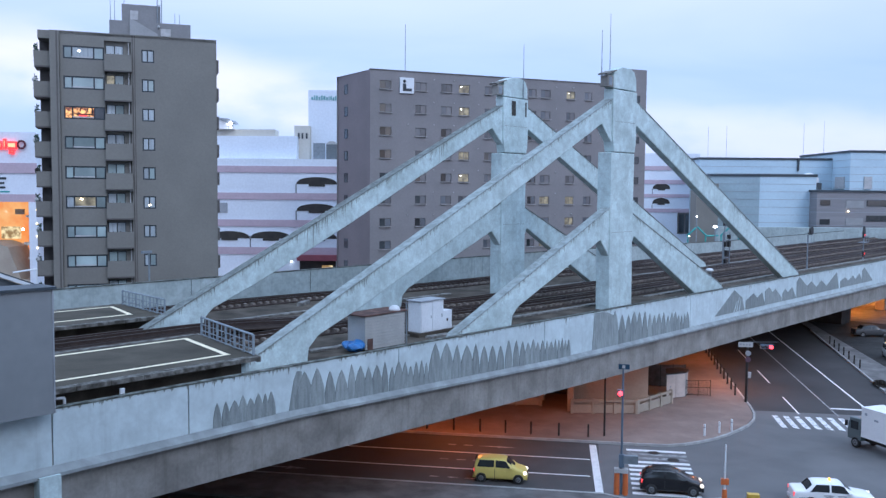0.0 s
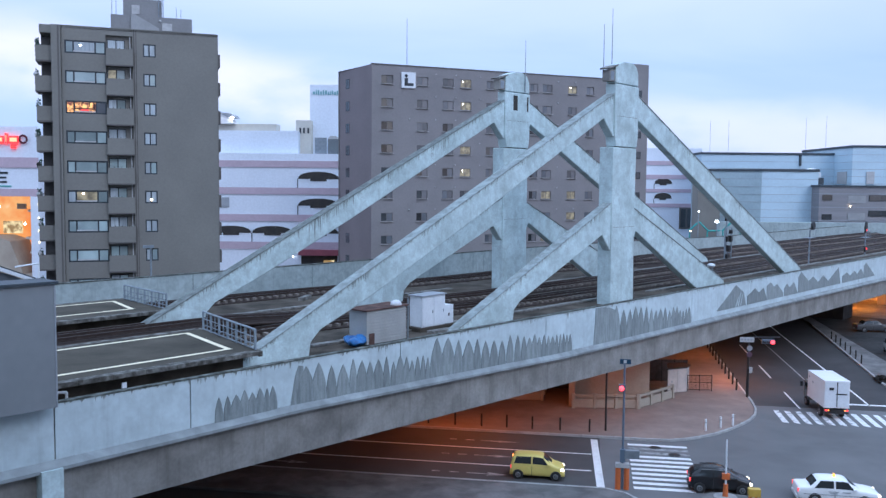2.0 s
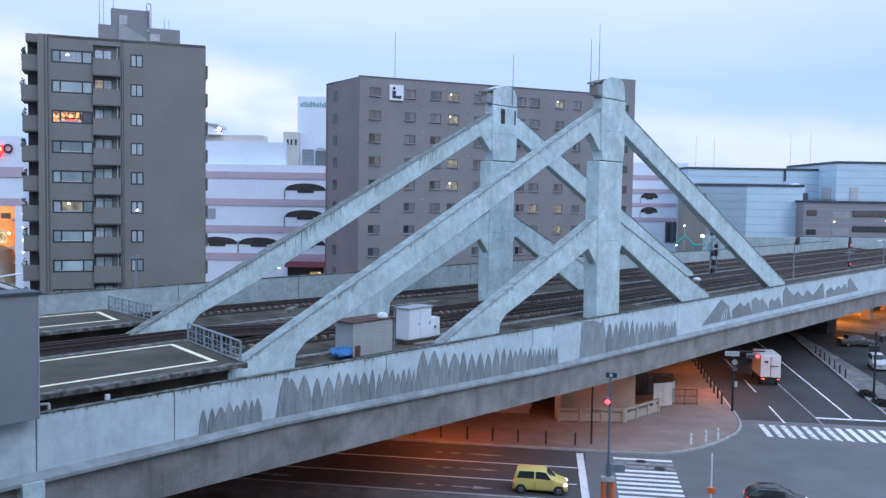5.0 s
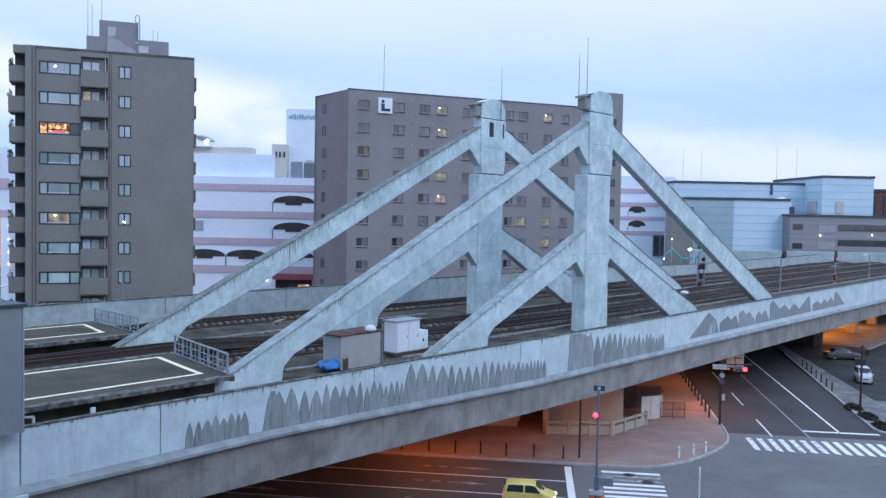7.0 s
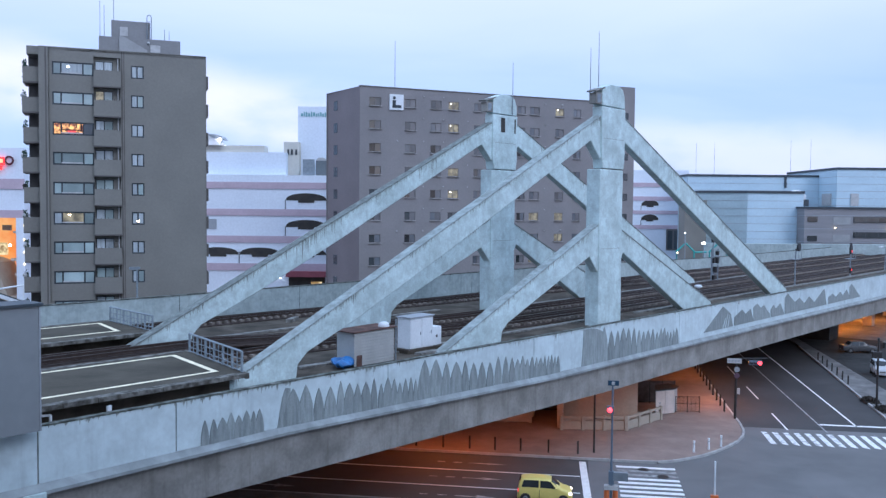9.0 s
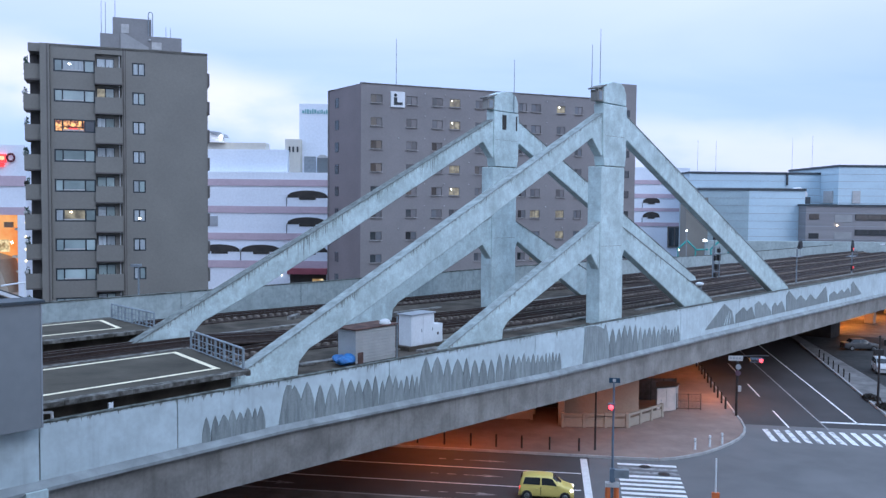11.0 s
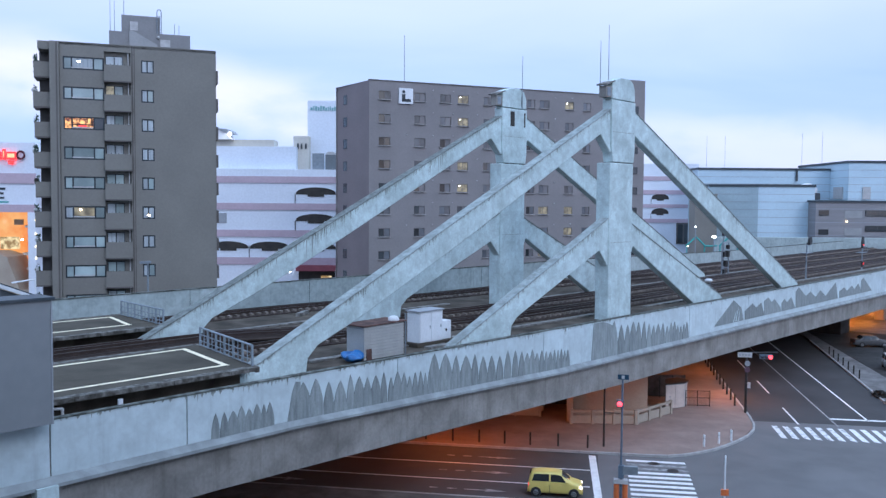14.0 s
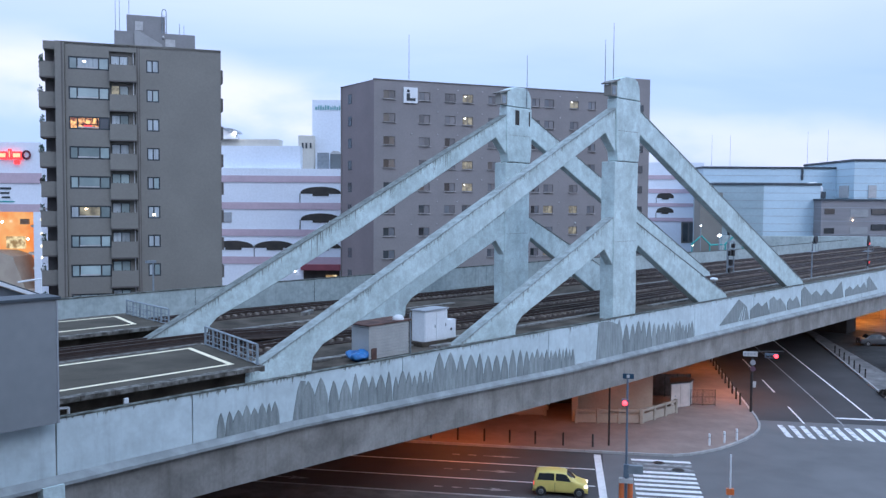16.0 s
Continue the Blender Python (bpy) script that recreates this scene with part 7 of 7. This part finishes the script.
def car(name, label, W, paint, sill, belt, st, cabin, wheels, r, lights=True, door=0.5, trim=False):
    """A car pointing along +x, origin at its middle on the ground.
    st: stations (x, floor height, shoulder height, shoulder half width, top height, top half width).
    cabin: x of the rear glass foot, roof rear, roof front, windscreen foot."""
    c = thing(name, pose(0, 0, 0), label, "car")
    hw = W / 2
    xr, xf = st[0][0], st[-1][0]
    bm = B()
    rings = []
    for x, zl, zb, wb, zt, wt in st:
        ws = min(hw, wb + 0.03)
        mid = (zl + zb) / 2
        half = [(ws * 0.80, zl), (ws * 0.97, zl + 0.07), (ws, mid), (wb, zb), (wb * 0.45 + wt * 0.55, zb + (zt - zb) * 0.58), (wt, zt - 0.05 * (zt - zb) - 0.02), (wt * 0.62, zt)]
        rings.append([bm.verts.new((x, -y, z)) for y, z in half] + [bm.verts.new((x, y, z)) for y, z in half[::-1]])
    for a, b in zip(rings, rings[1:]):
        for i in range(len(a)):
            j = (i + 1) % len(a)
            bm.faces.new((a[i], a[j], b[j], b[i]))
    bm.faces.new(rings[0][::-1])
    bm.faces.new(rings[-1])
    bmesh.ops.recalc_face_normals(bm, faces=bm.faces[:])
    body = part("body", bm, paint, c, smooth=True)
    sub = body.modifiers.new("rounded", 'SUBSURF')
    sub.levels = sub.render_levels = 2

    def at(x):
        for p, q in zip(st, st[1:]):
            if p[0] <= x <= q[0]:
                k = (x - p[0]) / (q[0] - p[0])
                return [u + (v - u) * k for u, v in zip(p, q)]
        return list(st[-1])

    def side_point(x, k, s):
        _, zl, zb, wb, zt, wt = at(x)
        return (x, s * (wb + (wt - wb) * k ** 0.9 + 0.012), zb + (zt - zb) * k)

    def sheet(nm, grid, mat, lift):
        bm = B()
        vs = [[bm.verts.new(Vector(p)) for p in row] for row in grid]
        for p, q in zip(vs, vs[1:]):
            for i in range(len(p) - 1):
                bm.faces.new((p[i], p[i + 1], q[i + 1], q[i]))
        back = bmesh.ops.extrude_face_region(bm, geom=bm.faces[:])
        for v in [g for g in back["geom"] if isinstance(g, bmesh.types.BMVert)]:
            v.co -= Vector(lift)
        bmesh.ops.recalc_face_normals(bm, faces=bm.faces[:])
        return part(nm, bm, mat, c)

    e, d, b, a = cabin
    for s in (-1, 1):
        split = e + (a - e) * door
        for lo0, lo1, hi0, hi1 in ((e + 0.20, split - 0.05, d + 0.16, split - 0.05), (split + 0.05, a - 0.22, split + 0.05, b + 0.02)):
            grid = []
            for k in (0.12, 0.45, 0.80):
                f = (k - 0.12) / 0.68
                x0, x1 = lo0 + (hi0 - lo0) * f, lo1 + (hi1 - lo1) * f
                grid.append([side_point(x0 + (x1 - x0) * q, k, s) for q in (0, 0.33, 0.67, 1)])
            sheet("side_window", grid, AUTOGLASS, (0, s * 0.03, 0))
        # bright strip modelled in place of the light reflected along the windows
        if trim:
            grid = [[side_point(d + 0.1 + (b - 0.05 - d) * q, k, s) for q in (0, 0.25, 0.5, 0.75, 1)] for k in (0.84, 0.90)]
            sheet("window_trim", grid, ALLOY, (0, s * 0.02, 0))
        bm = B()
        _, zl, zb, wb, zt, wt = at(a - 0.3)
        box(bm, a - 0.36, a - 0.2, s * (wb + 0.08) - 0.075, s * (wb + 0.08) + 0.075, zb + 0.02, zb + 0.15)
        bevel(bm, 0.04, 2)
        part("mirror", bm, paint, c)
        bm = B()
        box(bm, split - 0.012, split + 0.012, s * hw - 0.012, s * hw + 0.012, sill, belt - 0.03)
        part("door_gap", bm, BLACK, c)
        for x in (split - 0.28, a - 0.75):
            bm = B()
            box(bm, x, x + 0.16, s * (hw + 0.005) - 0.02, s * (hw + 0.005) + 0.02, belt - 0.16, belt - 0.12)
            part("door_handle", bm, paint, c)

    def across(nm, x0, x1, k0, k1, off, back=0.0):
        grid = []
        for q in (k0, (k0 + k1) / 2, k1):
            x = x0 + (x1 - x0) * q
            _, zl, zb, wb, zt, wt = at(x)
            grid.append([(x - back, wt * m_ * 0.96, zt + off - 0.05 * abs(m_) ** 3) for m_ in (-1, -0.5, 0, 0.5, 1)])
        return sheet(nm, grid, AUTOGLASS, (0, 0, 0.03))
    across("windscreen", a, b, 0.08, 0.92, 0.012)
    across("rear_window", e, d, 0.10, 0.9, 0.014, 0.03)
    for s in (-1, 1):
        for x in wheels:
            bm = B()
            rod(bm, (x, s * (hw - 0.10), r + 0.01), (x, s * (hw + 0.006), r + 0.01), r + 0.055, seg=22)
            part("wheel_arch", bm, BLACK, c)
            wheel(c, x, s * (hw - 0.075), r)
        _, zl, zb, wb, zt, wt = at(xf - 0.16)
        bm = B()
        bmesh.ops.create_uvsphere(bm, u_segments=14, v_segments=8, radius=1.0, matrix=Matrix.Translation((xf - 0.17, s * wb * 0.82, zb - 0.09)) @ Matrix.Diagonal((0.19, 0.15, 0.13, 1)))
        part("headlight", bm, HEAD_LAMP if lights else ALLOY, c, "lit headlight" if lights else "", smooth=True)
        _, zl, zb, wb, zt, wt = at(xr + 0.08)
        bm = B()
        box(bm, xr + 0.01, xr + 0.12, s * wb * 0.90 - 0.06, s * wb * 0.90 + 0.06, zb - 0.22, zb - 0.02)
        bevel(bm, 0.035, 2)
        part("tail_light", bm, TAIL_LAMP if lights else RED_PLASTIC, c, "red tail light")
    for nm, x0, x1 in (("front_bumper", xf - 0.10, xf + 0.03), ("rear_bumper", xr - 0.04, xr + 0.10)):
        bm = B()
        box(bm, x0, x1, -hw * 0.82, hw * 0.82, sill + 0.02, sill + 0.22)
        bevel(bm, 0.06, 2)
        part(nm, bm, paint, c)
    for x in (xf + 0.035, xr - 0.05):
        bm = B()
        box(bm, x - 0.008, x + 0.008, -0.165, 0.165, 0.36, 0.52)
        part("plate", bm, SILL, c)
    bm = B()
    box(bm, xf - 0.02, xf + 0.036, -0.3, 0.3, 0.56, 0.64)
    part("grille", bm, BLACK, c)
    return c


# stations: x, floor, shoulder height and half width, top height and half width
MINI = [(-1.70, 0.34, 0.74, 0.60, 0.86, 0.52), (-1.66, 0.24, 0.86, 0.68, 1.05, 0.58), (-1.58, 0.20, 0.92, 0.715, 1.42, 0.56), (-1.40, 0.19, 0.93, 0.725, 1.53, 0.58), (-0.5, 0.19, 0.93, 0.73, 1.56, 0.60),
        (0.20, 0.19, 0.92, 0.73, 1.54, 0.59), (0.42, 0.19, 0.92, 0.73, 1.46, 0.58), (0.98, 0.19, 0.89, 0.725, 1.00, 0.60), (1.12, 0.19, 0.86, 0.72, 0.95, 0.58), (1.48, 0.20, 0.79, 0.70, 0.89, 0.52), (1.64, 0.24, 0.70, 0.64, 0.78, 0.46), (1.70, 0.34, 0.58, 0.56, 0.64, 0.42)]
HATCH = [(-1.87, 0.36, 0.78, 0.62, 0.88, 0.52), (-1.80, 0.26, 0.90, 0.72, 1.04, 0.58), (-1.62, 0.21, 0.97, 0.79, 1.28, 0.56), (-1.25, 0.20, 0.97, 0.81, 1.47, 0.58), (-0.45, 0.20, 0.96, 0.82, 1.53, 0.60),
         (0.10, 0.20, 0.95, 0.82, 1.49, 0.60), (0.40, 0.20, 0.94, 0.82, 1.38, 0.60), (1.10, 0.20, 0.90, 0.81, 1.00, 0.62), (1.28, 0.20, 0.87, 0.80, 0.95, 0.60), (1.62, 0.22, 0.78, 0.76, 0.86, 0.52), (1.80, 0.27, 0.66, 0.68, 0.72, 0.44), (1.87, 0.36, 0.56, 0.58, 0.60, 0.40)]
SALOON = [(-2.32, 0.36, 0.80, 0.72, 0.90, 0.62), (-2.27, 0.26, 0.90, 0.80, 0.99, 0.68), (-2.05, 0.22, 0.93, 0.83, 1.02, 0.70), (-1.66, 0.20, 0.93, 0.84, 1.03, 0.70), (-1.54, 0.20, 0.93, 0.84, 1.09, 0.68), (-1.22, 0.20, 0.93, 0.84, 1.44, 0.64), (-0.98, 0.20, 0.93, 0.84, 1.51, 0.64),
          (0.28, 0.20, 0.92, 0.84, 1.52, 0.64), (0.54, 0.20, 0.92, 0.84, 1.45, 0.64), (1.06, 0.20, 0.90, 0.84, 1.04, 0.66), (1.20, 0.20, 0.88, 0.83, 0.97, 0.66), (1.9, 0.21, 0.82, 0.81, 0.90, 0.64), (2.24, 0.25, 0.74, 0.77, 0.81, 0.60), (2.32, 0.36, 0.64, 0.70, 0.70, 0.52)]
VAN = [(-1.70, 0.34, 0.90, 0.62, 1.06, 0.58), (-1.66, 0.24, 0.98, 0.70, 1.30, 0.60), (-1.58, 0.20, 1.00, 0.72, 1.68, 0.60), (-1.3, 0.19, 1.00, 0.73, 1.76, 0.62), (0.60, 0.19, 1.00, 0.73, 1.76, 0.62), (0.85, 0.19, 0.99, 0.73, 1.68, 0.61), (1.30, 0.19, 0.96, 0.725, 1.10, 0.62), (1.45, 0.20, 0.90, 0.71, 1.00, 0.58), (1.64, 0.24, 0.76, 0.66, 0.86, 0.52), (1.70, 0.34, 0.62, 0.58, 0.68, 0.46)]
yellow_car = car("yellow_car", "boxy yellow-green mini car with lit headlights on the road", 1.48, YELLOW, 0.24, 0.90, MINI, (-1.66, -1.48, 0.36, 1.0), (-1.20, 1.18), 0.28, door=0.50)
black_car = car("black_car", "small black hatchback with lit lights crossing the junction", 1.66, CARBLACK, 0.25, 0.94, HATCH, (-1.80, -1.25, 0.12, 1.12), (-1.25, 1.25), 0.30, door=0.46, trim=True)
taxi = car("taxi", "white saloon taxi with a yellow roof lamp", 1.70, CARWHITE, 0.25, 0.90, SALOON, (-1.60, -1.20, 0.48, 1.10), (-1.35, 1.40), 0.31, door=0.50)
bm = B()
prism_y(bm, [(-0.22, 1.50), (-0.06, 1.50), (-0.11, 1.66), (-0.17, 1.66)], -0.11, 0.11)
bevel(bm, 0.025, 2)
part("roof_lamp", bm, AMBER_LAMP, taxi, "glowing yellow roof lamp")
bm = B()
box(bm, -2.0, 2.0, -0.862, 0.862, 0.60, 0.63)
part("side_line", bm, CARGREY, taxi)
for x0, x1, z in ((-0.62, -0.05, 0.79), (0.16, 0.62, 0.79), (-0.52, -0.12, 0.70)):
    for s in (-1, 1):
        bm = B()
        box(bm, x0, x1, s * 0.862 - 0.008, s * 0.862 + 0.008, z, z + 0.05)
        part("door_mark", bm, GREY_PANEL, taxi, "plain grey bar")
for y in (-0.5, 0.5):
    bm = B()
    rod(bm, (-1.15, y, 1.50), (-0.05, y, 1.54), 0.022, seg=8)
    part("roof_rail", bm, BLACK, black_car)

truck = thing("box_truck", pose(0, 0, 0), "white box truck with closed rear doors and red tail lights", "truck")
bm = B()
box(bm, -2.6, 1.65, -0.98, 0.98, 0.95, 3.15)
bevel(bm, 0.04, 1)
cargo = part("cargo_box", bm, CARWHITE, truck)
bm = B()
box(bm, -2.64, -2.60, -0.92, -0.01, 1.05, 3.08)
rd_ = part("rear_door", bm, WHITE_PAINT, cargo)
bm = B()
box(bm, -2.64, -2.60, 0.01, 0.92, 1.05, 3.08)
part("rear_door", bm, WHITE_PAINT, cargo)
for y0, y1, z0, z1 in ((-0.025, 0.025, 1.05, 3.08), (-0.75, 0.1, 2.05, 2.14), (0.28, 0.62, 2.42, 2.62)):
    bm = B()
    box(bm, -2.68, -2.64, y0, y1, z0, z1)
    part("door_bar", bm, DARK_STEEL, cargo)
for z in (0.97, 3.1):
    bm = B()
    box(bm, -2.62, 1.67, -1.0, 1.0, z, z + 0.06)
    part("box_rail", bm, CARWHITE, cargo)
for x0, x1, z0, z1 in ((0.15, 0.5, 2.35, 2.5), (1.15, 1.35, 2.6, 2.8)):
    bm = B()
    box(bm, x0, x1, 0.98, 0.995, z0, z1)
    part("side_mark", bm, GREY_PANEL, cargo, "plain grey mark")
bm = B()
prism_y(bm, [(1.75, 0.55), (3.0, 0.55), (3.05, 1.25), (2.85, 2.15), (1.75, 2.2)], -0.88, 0.88)
bevel(bm, 0.08, 2)
cabp = part("cab", bm, CAB_GREY, truck, "dark teal-grey cab")
for s in (-1, 1):
    bm = B()
    box(bm, 2.0, 2.7, s * 0.885 - 0.01, s * 0.885 + 0.01, 1.35, 1.95)
    part("side_window", bm, AUTOGLASS, cabp)
    bm = B()
    box(bm, 2.85, 2.97, s * 1.1 - 0.09, s * 1.1 + 0.09, 1.5, 1.9)
    part("mirror", bm, BLACK, cabp)
bm = B()
prism_y(bm, [(3.02, 1.32), (3.06, 1.32), (2.9, 2.05), (2.86, 2.05)], -0.8, 0.8)
part("windscreen", bm, AUTOGLASS, cabp)
bm = B()
box(bm, -2.6, 2.9, -0.4, 0.4, 0.55, 0.8)
part("chassis", bm, DARK_STEEL, truck)
for x in (-1.4, 2.2):
    for s in (-1, 1):
        wheel(truck, x, s * 0.82, 0.38, 0.24)
for s in (-1, 1):
    bm = B()
    box(bm, -2.70, -2.62, s * 0.80 - 0.10, s * 0.80 + 0.10, 0.72, 0.83)
    bevel(bm, 0.02, 1)
    part("tail_light", bm, TAIL_LAMP, truck, "lit red tail light")
    bm = B()
    box(bm, -2.705, -2.63, s * 0.64 - 0.035, s * 0.64 + 0.035, 0.73, 0.82)
    part("indicator", bm, AMBER_LAMP, truck, "amber light")
bm = B()
box(bm, -2.66, -2.58, -0.95, 0.95, 0.5, 0.64)
part("rear_bumper", bm, DARK_STEEL, truck)

# parked vehicles beyond the footway
van = car("parked_car", "small silver-white van parked facing the street", 1.48, CARSILVER, 0.24, 0.98, VAN, (-1.66, -1.5, 0.75, 1.32), (-1.2, 1.2), 0.28, lights=False)
van.matrix_basis = at_road(33.9, 104.6, 0.15, -98)
pv = car("parked_car", "silver saloon, its colour darkened for the dim car park", 1.70, CARDIM, 0.25, 0.90, SALOON, (-1.60, -1.20, 0.48, 1.10), (-1.35, 1.40), 0.31, lights=False)
pv.matrix_basis = at_road(36.6, 121.0, 0.15, 5)


# unseen blocks behind and left of the viewpoint, added to cut low sky light
bm = B()
box(bm, -70, 70, -24, -2.5, 0, 36)
single("wall_behind", bm, TAN_WALL, pose(0, 0, 0), "unseen plain block behind the viewpoint that cuts low sky light", "building", kind="structure")
bm = B()
box(bm, -130, -46, 8, 50, 0, 13)
single("station_wing", bm, STATION_PANEL, pose(0, 0, 0), "unseen plain grey block added to shade the street from the left", "building", kind="structure")


def motions():
    def run(ob, rows):
        walk(ob, [(t, at_road(m, c, 0.0, a)) for t, m, c, a in rows])
    # middle of the wheelbase along the main road
    run(yellow_car, [(0.0, -5.30, 55.35, 0), (0.5, -4.45, 55.35, 0), (1.0, -3.74, 55.35, 0), (1.5, -3.32, 55.35, 0), (2.0, -3.02, 55.35, 0), (3.0, -2.56, 55.35, 0), (4.0, -2.09, 55.35, 0),
                     (5.0, -1.92, 55.35, 0), (6.5, -1.86, 55.35, 0), (12.0, -1.78, 55.35, 0), (16.0, -1.76, 55.35, 0)])
    run(black_car, [(0.0, 5.36, 55.10, 0), (0.5, 6.52, 55.05, 0), (1.0, 7.30, 55.05, 0), (1.5, 7.85, 55.00, 0), (2.0, 8.15, 54.95, 0), (2.5, 8.42, 54.90, -1), (3.0, 8.59, 54.85, -2), (3.5, 8.88, 54.85, -2), (4.0, 9.18, 54.85, -2),
                    (4.6, 10.6, 54.75, -2), (5.2, 13.6, 54.45, -4), (6.0, 20.5, 53.45, -7), (7.0, 31.0, 51.85, -8), (9.0, 58.0, 48.05, -8), (16.0, 118.0, 43.05, -4)])
    run(taxi, [(0.0, 14.60, 54.45, 0), (0.5, 14.73, 54.40, 0), (1.5, 14.73, 54.30, 0), (2.5, 14.80, 54.20, -1), (3.0, 15.05, 54.10, -1), (3.5, 15.60, 53.95, -2), (4.0, 16.55, 53.90, -2), (4.6, 18.6, 53.70, -3), (5.3, 22.6, 53.10, -6),
               (6.2, 29.5, 51.90, -8), (8.0, 47.0, 49.40, -8), (16.0, 125.0, 42.90, -4)])
    run(truck, [(0.0, 21.5, 66.0, 120), (0.5, 20.35, 68.7, 113), (1.0, 19.8, 71.3, 105), (1.5, 19.7, 73.8, 99), (2.0, 19.7, 76.5, 94), (2.5, 19.7, 79.2, 91), (3.0, 19.7, 82.1, 90), (3.5, 19.7, 85.2, 90), (4.0, 19.7, 88.4, 90),
                (6.5, 20.05, 105.1, 90), (7.5, 20.1, 112.0, 90), (9.0, 20.1, 122.5, 90), (12.0, 20.2, 146.0, 90), (16.0, 20.3, 180.0, 90)])


motions()
